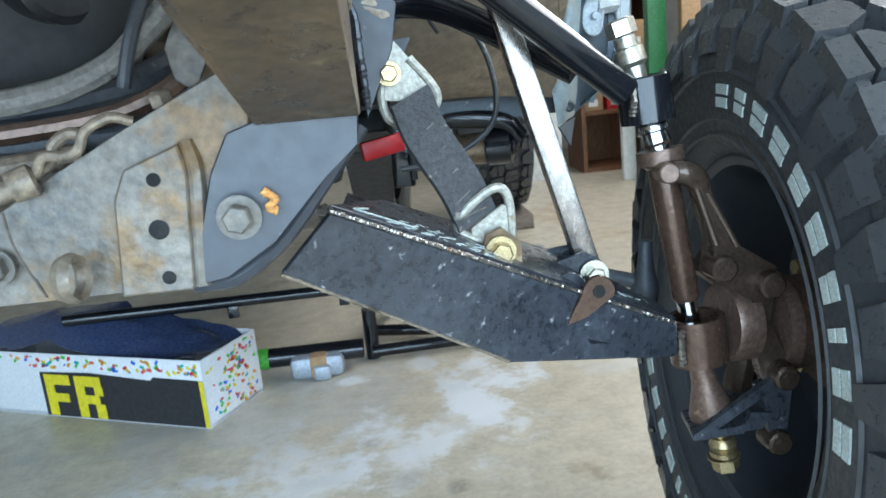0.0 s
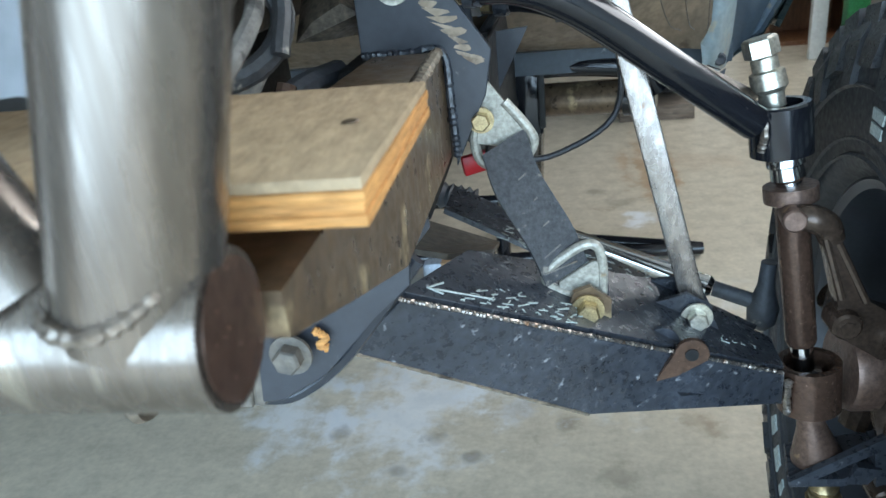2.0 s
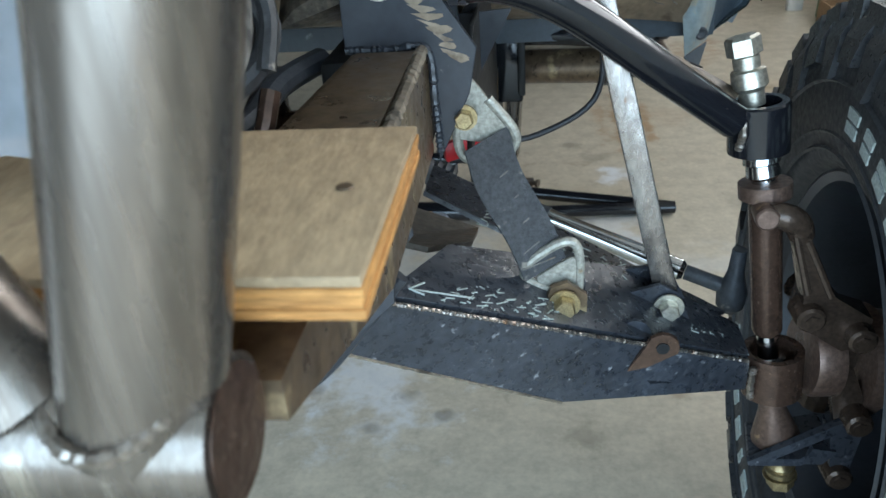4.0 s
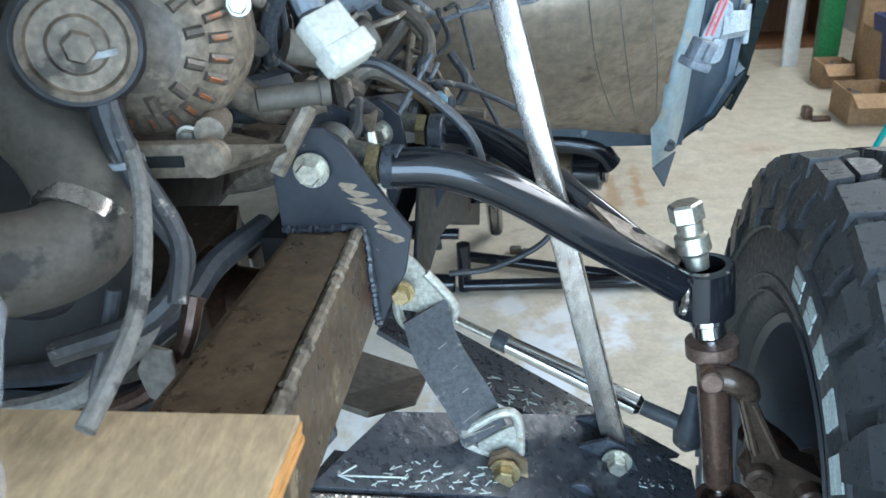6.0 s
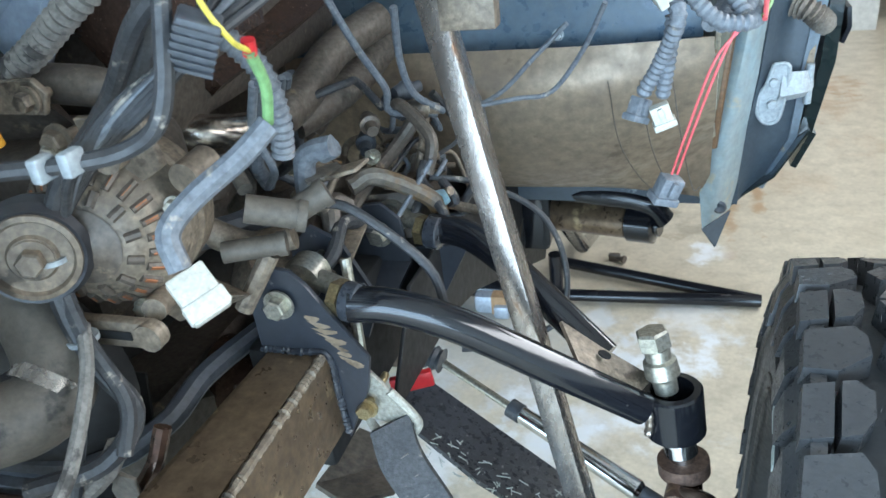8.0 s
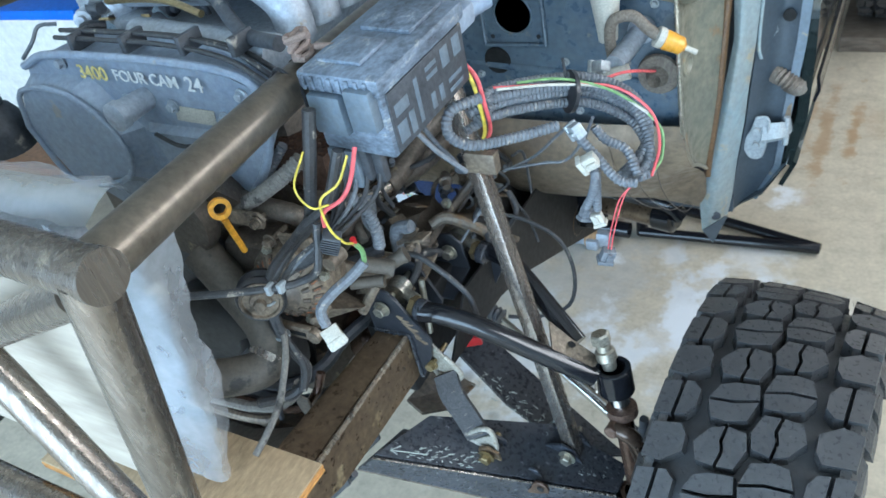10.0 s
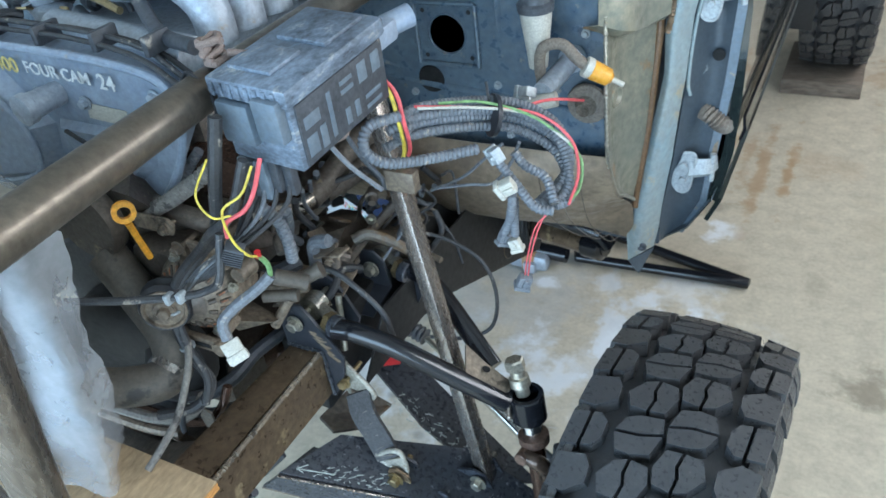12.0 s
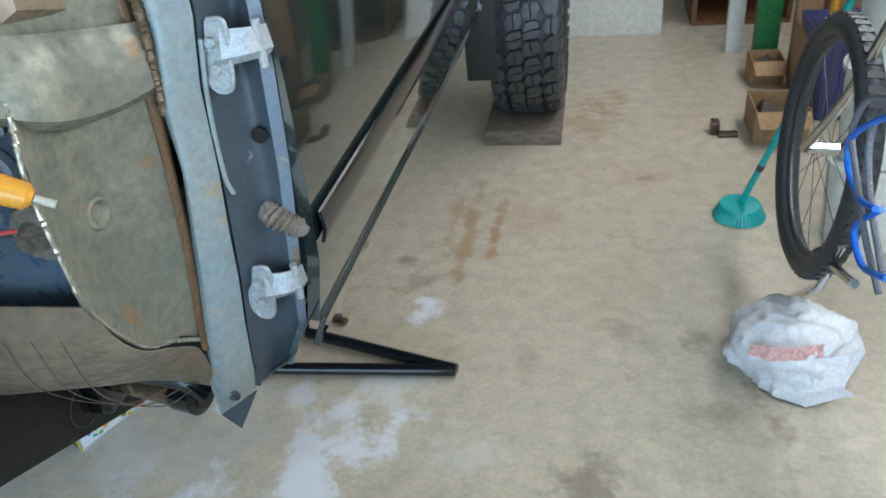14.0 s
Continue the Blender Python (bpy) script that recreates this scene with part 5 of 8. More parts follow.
for hz, hx, sy in ((1.312, 0.0, 1.0), (0.942, -0.026, 1.0)):
    rim = [(0.765, 1.36), (0.783, 1.36), (0.787, 1.345), (0.783, 1.305), (0.776, 1.272), (0.758, 1.268), (0.746, 1.285), (0.747, 1.312), (0.757, 1.33)]
    face = [(x + hx, 1.652, z - 1.312 + hz) for x, z in rim]
    hinge = part("hinge", merge(plate(face, 0.004, 0.001), sweep(face + face[:1], 0.0036, 8, 4),
        loft([[(0.778 + hx, 1.65, hz + 0.036), (0.812 + hx, 1.664, hz + 0.034), (0.824 + hx, 1.69, hz + 0.03)], [(0.776 + hx, 1.644, hz), (0.815 + hx, 1.655, hz + 0.004), (0.828 + hx, 1.69, hz)], [(0.77 + hx, 1.65, hz - 0.012), (0.808 + hx, 1.664, hz - 0.008), (0.82 + hx, 1.69, hz - 0.012)]], 0.005, 4)), HINGE_GREY, cab, "cast grey door hinge")
    part("hinge_pin", sweep([(0.818 + hx, 1.672, hz - 0.02), (0.818 + hx, 1.672, hz + 0.042)], 0.006, 12, straight=True), HINGE_GREY, hinge)
    for dz in (-0.012, 0.022):
        part("hinge_bolt", hexbolt((0.766 + hx, 1.648, hz + dz), (0.766 + hx, 1.69, hz + dz), 0.013, 0.0095), HINGE_GREY, hinge)
part("check_hole", lathe([(0, 0.0), (0, 0.012), (0.002, 0.012)], (0.782, 1.683, 1.19), (0.782, 1.7, 1.19), 16), HOLE_SHADE, cab, "dark check strap hole")
part("flange_rust", hull([(0.79, 1.684, 1.0), (0.798, 1.684, 1.01), (0.797, 1.684, 0.975), (0.785, 1.684, 0.972), (0.79, 1.687, 0.99)]), DUSTY_BROWN, cab, "flaking rust patch")
part("drain_grommet", lathe([(0, 0.0), (-0.001, 0.0045), (-0.0035, 0.0075), (-0.002, 0.0105), (0, 0.011)], (0.672, 1.603, 0.772), (0.660, 1.75, 0.772), 24), BLACK_PLASTIC, cab, "black rubber grommet")
part("sill", loft([[(x, 1.66, z) for x, z in ((0.70, 0.76), (0.755, 0.80), (0.80, 0.88))], [(x, 4.0, z) for x, z in ((0.70, 0.70), (0.755, 0.72), (0.80, 0.80))]], 0.003), DOOR_PAINT, cab)
part("wiring_boot", lean(sweep(dense([(0.755, 1.66, 1.068), (0.775, 1.65, 1.062), (0.795, 1.655, 1.045), (0.802, 1.675, 1.035)], 0.0035), 0.018, 18, straight=True, ridges=0.005)), BOOT_GREY, cab, "dusty corrugated rubber boot")
# glossy door with its moulding
part("door", loft([
    [(0.806, 1.69, 0.86), (0.80, 2.8, 0.80), (0.79, 3.72, 0.76)],
    [(0.828, 1.69, 0.98), (0.825, 2.8, 0.94), (0.815, 3.72, 0.92)],
    [(0.832, 1.69, 1.10), (0.83, 2.8, 1.08), (0.82, 3.72, 1.06)],
    [(0.832, 1.69, 1.28), (0.83, 2.8, 1.28), (0.82, 3.72, 1.28)],
    [(0.81, 1.69, 1.50), (0.81, 2.8, 1.52), (0.80, 3.72, 1.52)],
    [(0.77, 1.69, 1.75), (0.77, 2.8, 1.75), (0.76, 3.72, 1.75)]], 0.02, 5), DOOR_PAINT, cab, "glossy dark green door")
part("moulding", loft([[(0.838, 1.70, 1.005), (0.836, 2.8, 0.975), (0.825, 3.72, 0.95)], [(0.846, 1.70, 1.03), (0.844, 2.8, 1.0), (0.833, 3.72, 0.975)], [(0.842, 1.70, 1.06), (0.84, 2.8, 1.03), (0.829, 3.72, 1.005)]], 0.006, 4), BLACK_PAINT, cab, "black rubber door moulding")
part("rocker", loft([[(0.79, 1.70, 0.80), (0.785, 2.8, 0.75), (0.775, 3.9, 0.71)], [(0.815, 1.70, 0.86), (0.81, 2.8, 0.80), (0.80, 3.9, 0.765)]], 0.01), DOOR_PAINT, cab, "glossy lower sill")
part("bed_side", loft([[(0.80, 3.74, 0.75), (0.82, 3.74, 1.0), (0.82, 3.74, 1.3), (0.78, 3.74, 1.7)], [(0.80, 3.95, 0.78), (0.82, 3.95, 1.0), (0.82, 3.95, 1.3), (0.78, 3.95, 1.7)]], 0.02), DOOR_PAINT, cab)
part("bed_arch", loft([[(0.80, 3.95, 0.78), (0.82, 4.05, 1.0), (0.84, 4.4, 1.14), (0.82, 4.8, 1.0)], [(0.78, 3.95, 1.7), (0.78, 4.05, 1.7), (0.78, 4.4, 1.7), (0.78, 4.8, 1.7)]], 0.02), DOOR_PAINT, cab)
part("mud_flap", box((0.70, 3.86, 0.42), (0.83, 3.872, 0.78), 0.003, m=None), BLACK_FRAME, cab, "black mud flap")
part("floor_pan", box((-0.9, 1.64, 0.76), (0.70, 3.9, 0.80)), BODY_DARK, cab)
part("roof_side", box((-0.9, 3.7, 0.9), (0.78, 3.74, 1.75)), BODY_DARK, cab)

# small parts on the firewall
reservoir = thing("fluid_reservoir", "white clutch fluid reservoir with black cap on the firewall", "reservoir")
part("tank", lathe([(0, 0.016), (0.03, 0.019), (0.085, 0.026), (0.1, 0.027)], (0.535, 1.39, 1.27), (0.535, 1.385, 1.5), 24), WHITE_PLASTIC, reservoir, "cloudy white tank")
part("cap", lathe([(0, 0.03), (0.012, 0.031), (0.016, 0.026), (0.03, 0.024), (0.034, 0.014)], (0.535, 1.388, 1.368), (0.535, 1.383, 1.6), 24), BLACK_PLASTIC, reservoir, "ribbed black cap")
part("cylinder", merge(sweep([(0.575, 1.44, 1.262), (0.56, 1.34, 1.248)], 0.017, 16, straight=True), lathe([(0, 0.024), (0.012, 0.024)], (0.577, 1.438, 1.264), (0.575, 1.5, 1.27), 20)), ALLOY, reservoir, "small alloy cylinder")
part("elbow", sweep([(0.54, 1.34, 1.225), (0.56, 1.335, 1.232), (0.585, 1.34, 1.238)], 0.013, 14), WHITE_PLASTIC, reservoir)
grommet = part("loom_grommet", lathe([(0, 0.0), (-0.03, 0.012), (-0.012, 0.02), (-0.006, 0.036), (0, 0.038)], (0.605, 1.44, 1.185), (0.605, 2, 1.185), 28), BOOT_GREY)
tagged(grommet, "dusty rubber firewall grommet with taped loom", "grommet")
filt = thing("fuel_filter", "amber inline fuel filter on a rubber hose", "fuel filter")
F0, F1 = V(0.628, 1.372, 1.283), V(0.668, 1.388, 1.257)
part("body", lathe([(0, 0.006), (0.004, 0.0155), (0.012, 0.0165), (0.038, 0.0145), (0.044, 0.008)], F0, F1, 20), AMBER, filt, "amber see-through bowl")
part("collar", lathe([(-0.008, 0.006), (-0.006, 0.017), (0.004, 0.0175), (0.006, 0.016)], F0, F1, 20), WHITE_PLASTIC, filt)
part("tip", sweep([F1 - (F1 - F0) * 0.1, F1 + (F1 - F0) * 0.32], 0.0045, 12, straight=True), WHITE_PLASTIC, filt)
part("hose", sweep([(0.545, 1.38, 1.235), (0.545, 1.37, 1.285), (0.556, 1.365, 1.315), (0.585, 1.37, 1.32), (0.61, 1.37, 1.298), (0.63, 1.372, 1.282)], 0.0095, 14), BOOT_GREY, filt, "grey rubber hose")

# ---------- engine ----------
engine = thing("engine", "dusty six-cylinder engine with silver intake runners and black timing cover", "engine")
part("block", merge(box((-0.34, 0.93, 0.92), (0.06, 1.42, 1.24), 0.03), box((0.02, 0.97, 1.12), (0.16, 1.4, 1.34), 0.03, m=None)), DARK_METAL, engine, "greasy dark engine block")
part("oil_pan", box((-0.32, 0.95, 0.78), (0.02, 1.40, 0.93), 0.05, 3), BLACK_FRAME, engine)
part("front_mount", merge(hull([(0.02, 0.86, 1.26), (0.12, 0.84, 1.27), (0.14, 0.9, 1.18), (0.0, 0.9, 1.1), (0.12, 0.95, 1.12), (0.02, 0.95, 1.28)]), box((0.06, 0.84, 1.10), (0.2, 0.97, 1.17), 0.02)), DARK_METAL, engine)
part("timing_cover", merge(
    hull([(-0.33, 0.905, 1.36), (-0.30, 0.905, 1.43), (-0.20, 0.905, 1.455), (0.12, 0.905, 1.44), (0.21, 0.905, 1.40), (0.16, 0.905, 1.27), (0.02, 0.905, 1.14), (-0.12, 0.905, 1.10), (-0.30, 0.905, 1.20),
          (-0.31, 0.97, 1.43), (-0.20, 0.98, 1.46), (0.12, 0.98, 1.45), (0.21, 0.97, 1.40), (0.02, 0.97, 1.14), (-0.30, 0.97, 1.20)]),
    hull([(-0.34, 0.875, 1.33), (-0.30, 0.875, 1.40), (-0.18, 0.875, 1.40), (-0.10, 0.875, 1.33), (-0.12, 0.875, 1.25), (-0.28, 0.875, 1.22), (-0.34, 0.91, 1.33), (-0.30, 0.91, 1.42), (-0.15, 0.91, 1.42), (-0.07, 0.91, 1.33), (-0.1, 0.91, 1.22), (-0.30, 0.91, 1.2)])), BLUE_GREY, engine, "dusty dark blue timing cover with lettering")
words("3400", 0.033, frame_of((-0.128, 0.8975, 1.4255), (0.21, 0.0, -0.012), (0, -0.02, 1)), YELLOW_PALE, engine)
words("FOUR CAM", 0.027, frame_of((-0.012, 0.8975, 1.42), (0.21, 0.0, -0.012), (0, -0.02, 1)), TEXT_WHITE, engine)
words("24", 0.033, frame_of((0.088, 0.8975, 1.414), (0.21, 0.0, -0.012), (0, -0.02, 1)), TEXT_WHITE, engine)
part("sticker", plate([(0.02, 0.903, 1.375), (0.10, 0.903, 1.37), (0.095, 0.903, 1.345), (0.015, 0.903, 1.35)], 0.001), WHITE_PLASTIC, engine, "faded pale label")
part("water_neck", merge(lathe([(0, 0.018), (-0.05, 0.02), (-0.052, 0.023), (-0.066, 0.023), (-0.068, 0.017)], (-0.035, 0.905, 1.385), (-0.03, 1.0, 1.385), 22)), ALLOY, engine, "dusty alloy water neck")
part("cover_rib", sweep([(-0.30, 0.9, 1.432), (-0.2, 0.9, 1.455), (0.12, 0.9, 1.442), (0.208, 0.9, 1.402), (0.165, 0.9, 1.28), (0.03, 0.9, 1.15)], 0.007, 10, 5), BLUE_GREY, engine, "rolled cover rim")
part("cover_rib", sweep([(-0.335, 0.872, 1.33), (-0.30, 0.872, 1.40), (-0.18, 0.872, 1.40), (-0.105, 0.872, 1.33), (-0.125, 0.872, 1.25), (-0.28, 0.872, 1.222), (-0.335, 0.872, 1.33)], 0.005, 8, 4), BLUE_GREY, engine)
part("cover_step", hull([(-0.06, 0.905, 1.34), (0.14, 0.905, 1.335), (0.12, 0.905, 1.28), (0.0, 0.905, 1.20), (-0.05, 0.905, 1.25), (-0.05, 0.892, 1.33), (0.125, 0.892, 1.325), (0.105, 0.892, 1.285), (0.0, 0.892, 1.215)]), BLUE_GREY, engine, "raised lower cover step")
part("loose_lead", sweep([(-0.02, 0.88, 1.335), (0.04, 0.87, 1.325), (0.09, 0.872, 1.335), (0.13, 0.88, 1.36)], 0.0035, 8), TAPE, engine, "loose lead with a yellow end")
part("yellow_end", sweep([(0.088, 0.871, 1.334), (0.088, 0.866, 1.31)], 0.005, 10, straight=True), YELLOW_WIRE, engine)
for q in ((-0.08, 1.38), (0.02, 1.375), (0.12, 1.36), (-0.2, 1.44), (0.17, 1.40), (0.07, 1.28)):
    part("cover_bolt", hexbolt((q[0], 0.9, q[1]), (q[0], 0.94, q[1]), 0.013, 0.011), ALLOY, engine)
part("rocker_cover", merge(box((-0.12, 0.985, 1.40), (0.19, 1.42, 1.45), 0.02), sweep([(-0.1, 0.99, 1.45), (0.2, 0.965, 1.435)], 0.028, 18, straight=True)), ALLOY, engine, "silver alloy cover")
part("plenum", merge(hull([(x, y, z) for x in (-0.20, 0.06) for y in (1.03, 1.42) for z in (1.48, 1.566)] + [(0.09, 1.03, 1.50), (0.09, 1.42, 1.50), (-0.07, 0.99, 1.52), (-0.23, 1.2, 1.53)])), ALLOY, engine, "silver cast intake plenum")
part("emblem", lathe([(0, 0.03), (0.002, 0.03), (0.002, 0.024), (0.0, 0.024)], (-0.02, 1.17, 1.56), (-0.02, 1.17, 1.6), 28), BLUE_GREY, engine, "oval plain badge")
for k in range(6):
    y = 1.045 + k * 0.066
    part("intake_runner", sweep([(-0.02, y, 1.526), (0.07, y - 0.004, 1.532), (0.14, y - 0.010, 1.518), (0.185, y - 0.016, 1.484), (0.196, y - 0.020, 1.43)], lambda t: 0.0355 - 0.007 * t, 20), ALLOY, engine, "silver cast runner")
part("throttle_body", merge(lathe([(0, 0.03), (0.02, 0.042), (0.06, 0.042), (0.075, 0.036)], (-0.20, 1.02, 1.475), (-0.17, 1.12, 1.5), 24), box((-0.30, 1.04, 1.46), (-0.25, 1.09, 1.52), 0.01), box((-0.17, 1.0, 1.44), (-0.12, 1.05, 1.47), 0.008), lathe([(0, 0.02), (0.02, 0.02)], (-0.28, 1.05, 1.46), (-0.28, 1.0, 1.45), 16)), ALLOY, engine, "alloy throttle body with linkages")
part("throttle_link", sweep([(-0.22, 1.02, 1.49), (-0.12, 1.01, 1.5), (-0.02, 1.0, 1.5), (0.06, 0.985, 1.485)], 0.006, 8), GOLD_ZINC, engine)
part("vacuum_hose", sweep([(0.0, 1.03, 1.51), (0.07, 1.01, 1.5), (0.16, 0.955, 1.47), (0.25, 0.925, 1.468)], 0.011, 12), BLACK_PLASTIC, engine, "black vacuum hose")
for dz, y0 in ((0, 0.915), (0.006, 0.93), (0.0, 0.945)):
    part("spark_lead", sweep([(-0.22, y0 + 0.01, 1.472 + dz), (-0.1, y0, 1.474 + dz), (0.04, y0, 1.468 + dz), (0.16, y0 - 0.01, 1.455 + dz), (0.235, y0 - 0.02, 1.425)], 0.004, 8), TAPE, engine)
part("dipstick", merge(sweep([(0.17, 0.80, 1.20), (0.172, 0.79, 1.25), (0.175, 0.785, 1.27)], 0.005, 8), lathe([(-0.004, 0.009), (-0.004, 0.016), (0.004, 0.016), (0.004, 0.009), (-0.004, 0.009)], (0.175, 0.785, 1.287), (0.3, 0.7, 1.3), 24, False)), ORANGE, engine, "orange dipstick loop")
part("power_steering_cap", lathe([(0, 0.045), (0.05, 0.05), (0.08, 0.035), (0.085, 0.028), (0.11, 0.028)], (-0.42, 0.87, 1.28), (-0.42, 0.86, 1.6), 24), BLACK_PLASTIC, engine, "black reservoir and cap")
part("crank_pulley", lathe([(0, 0.02), (0, 0.085), (0.01, 0.09), (0.02, 0.08), (0.03, 0.09), (0.06, 0.09), (0.06, 0.03)], (-0.06, 0.84, 1.06), (-0.06, 0.95, 1.06), 40), BLACK_PLASTIC, engine, "dark ribbed crank pulley")
part("fan_pulley", lathe([(0, 0.02), (0, 0.06), (0.012, 0.064), (0.03, 0.06), (0.03, 0.03)], (0.03, 0.81, 1.22), (0.03, 0.9, 1.22), 36), DARK_METAL, engine)
part("belt", sweep([(-0.09, 0.86, 0.98), (0.06, 0.83, 1.03), (0.185, 0.80, 1.085)], 0.006, 6, straight=True, squash=0.35), TAPE, engine, "slack ribbed belt")
part("water_elbow", sweep([(0.04, 0.82, 1.16), (0.10, 0.805, 1.105), (0.15, 0.79, 1.055), (0.17, 0.768, 1.022), (0.165, 0.742, 1.008), (0.13, 0.71, 1.01), (0.08, 0.68, 1.02)], 0.031, 20), ELBOW, engine, "dusty radiator elbow hose")
part("hose_clamp", lathe([(-0.006, 0.0325), (0.006, 0.0325)], (0.169, 0.762, 1.018), (0.166, 0.745, 1.008), 24), BAR_STEEL, engine, "spring hose clamp")
part("oil_filter", lathe([(0, 0.0), (0, 0.03), (0.005, 0.036), (0.075, 0.036), (0.08, 0.03)], (0.10, 0.80, 0.955), (0.0, 0.90, 0.97), 28), CARD_BLACK, engine, "black spin-on oil filter")
part("lower_pan_cover", lathe([(0, 0.0), (0, 0.1), (0.02, 0.13), (0.05, 0.13)], (0.02, 0.80, 0.95), (0.0, 0.95, 0.96), 32), BLACK_FRAME, engine)
part("exhaust_pipe", sweep([(0.125, 1.035, 1.123), (0.155, 1.05, 1.112), (0.18, 1.09, 1.10), (0.188, 1.13, 1.097)], 0.021, 20), CHROME_PIPE, engine, "polished bare exhaust pipe")
part("exhaust_pipe", sweep([(0.1885, 1.132, 1.097), (0.193, 1.17, 1.102), (0.196, 1.21, 1.113), (0.205, 1.27, 1.137), (0.237, 1.35, 1.155)], 0.0225, 20), DUSTY_PIPE, engine, "dusty brown header pipe")
part("exhaust_pipe", sweep([(0.17, 1.198, 1.07), (0.197, 1.243, 1.081), (0.21, 1.31, 1.09), (0.225, 1.39, 1.115)], 0.022, 20), DUSTY_PIPE, engine)
part("heat_shield", hull([(0.10, 1.06, 1.15), (0.18, 1.06, 1.16), (0.20, 1.36, 1.2), (0.08, 1.36, 1.24), (0.06, 1.1, 1.24), (0.09, 1.1, 1.1)]), BROWN_CAST, engine)
part("mount_arm", merge(hull([(0.19, 0.86, 1.035), (0.26, 0.90, 1.02), (0.25, 0.93, 1.0), (0.17, 0.93, 1.03), (0.2, 0.88, 1.0)]), sweep([(0.20, 0.95, 1.055), (0.23, 0.97, 1.03), (0.27, 0.985, 1.035)], 0.014, 12), sweep([(0.27, 0.94, 1.04), (0.24, 0.92, 0.99)], 0.009, 10)), TAN_METAL, engine, "dusty steel engine bracket")
part("steering_shaft", sweep([(0.308, 1.265, 1.059), (0.282, 1.24, 1.024), (0.262, 1.18, 1.0), (0.25, 1.10, 0.97)], 0.009, 10), DARK_METAL, engine)
rnd = random.Random(21)
for a, b, mat in (((0.05, 1.0, 1.0), (0.14, 1.14, 1.06), DARK_METAL), ((0.12, 1.10, 0.95), (0.23, 1.27, 1.02), DARK_METAL), ((0.14, 1.0, 0.93), (0.24, 1.1, 0.99), TAN_METAL), ((0.0, 0.92, 1.0), (0.13, 0.99, 1.07), DARK_METAL), ((0.22, 1.18, 0.92), (0.33, 1.3, 0.98), DARK_METAL)):
    part("casting", hull([V(*[rnd.uniform(a[k], b[k]) for k in range(3)]) for _ in range(26)]), mat, engine, "lumpy greasy casting")
CLUTTER = (TAN_METAL, DARK_METAL, BLACK_PLASTIC, LOOM, TAPE, DUSTY_GREY)
for k in range(44):
    c = V(rnd.uniform(0.13, 0.31), rnd.uniform(0.99, 1.32), rnd.uniform(0.97, 1.09))
    d = V(rnd.uniform(-1, 1), rnd.uniform(-1, 1), rnd.uniform(-0.7, 0.7)).normalized()
    ln = rnd.uniform(0.03, 0.075)
    pick = k % 4
    if pick == 0:
        part("small_hose", sweep([c, c + d * ln * 0.6 + V(0, 0, 0.02), c + d * ln * 1.4 + V(0.02, 0.0, 0.0), c + d * ln * 2 - V(0, 0, 0.03)], rnd.choice((0.005, 0.008, 0.011)), 10, 5), rnd.choice(CLUTTER), engine)
    elif pick == 1:
        part("small_bracket", box((-0.014, -0.002, -ln / 2), (0.014, 0.002, ln / 2), 0.0012, m=Matrix.Translation(c) @ d.to_track_quat("Z", "Y").to_matrix().to_4x4()), rnd.choice((TAN_METAL, DUSTY_GREY, DARK_METAL)), engine)
    elif pick == 2:
        part("small_bolt", hexbolt(c, c + d * ln * 0.6, 0.013, 0.010), rnd.choice((TAN_METAL, DUSTY_GREY, ZINC)), engine)
    else:
        part("fitting", lathe([(0, 0.0), (0, 0.008), (0.012, 0.011), (0.016, 0.013), (0.024, 0.013), (0.026, 0.008), (0.04, 0.007)], c, c + d, 14), rnd.choice((TAN_METAL, DARK_METAL, BLACK_PLASTIC)), engine)
for k in range(7):
    a = V(0.30 - 0.02 * k, 0.93 + 0.045 * k, 1.20 - 0.012 * k)
    part("small_hose", sweep([a, a + V(-0.03, 0.03, -0.05), a + V(-0.05 + rnd.uniform(-0.02, 0.03), 0.06, -0.10), a + V(-0.08, 0.10 + rnd.uniform(-0.03, 0.03), -0.14)], rnd.choice((0.004, 0.006, 0.008)), 9, 5), rnd.choice((TAPE, LOOM, BLACK_PLASTIC)), engine)

part("corrugated_hose", sweep(dense([(0.250, 0.89, 1.31), (0.223, 0.875, 1.289), (0.195, 0.87, 1.271), (0.159, 0.87, 1.248), (0.121, 0.87, 1.227), (0.06, 0.875, 1.19)], 0.0042), 0.0125, 14, straight=True, ridges=0.003), DUSTY_LOOM, engine, "dusty corrugated hose")
part("lift_bracket", merge(plate([(0.10, 0.85, 1.231), (0.168, 0.85, 1.233), (0.179, 0.85, 1.222), (0.171, 0.85, 1.205), (0.10, 0.85, 1.207)], 0.006, 0.001), hexbolt((0.163, 0.843, 1.218), (0.163, 0.88, 1.218), 0.013, 0.011)), TAN_METAL, engine, "dusty steel bracket with a bolt")
part("side_cover", hull([(x, y, z) for x, z in ((0.12, 1.25), (0.14, 1.29), (0.235, 1.275), (0.232, 1.215), (0.15, 1.208)) for y in (0.95, 1.08)] + [(0.18, 0.935, 1.25)]), BROWN_CAST, engine, "greasy brown head cover")
part("cross_pipe", sweep([(0.08, 0.89, 1.222), (0.158, 0.882, 1.219), (0.20, 0.885, 1.212), (0.215, 0.90, 1.185)], 0.016, 14), DARK_METAL, engine)
part("small_bolt", hexbolt((0.181, 0.84, 1.188), (0.181, 0.88, 1.188), 0.016, 0.013), TAN_METAL, engine)
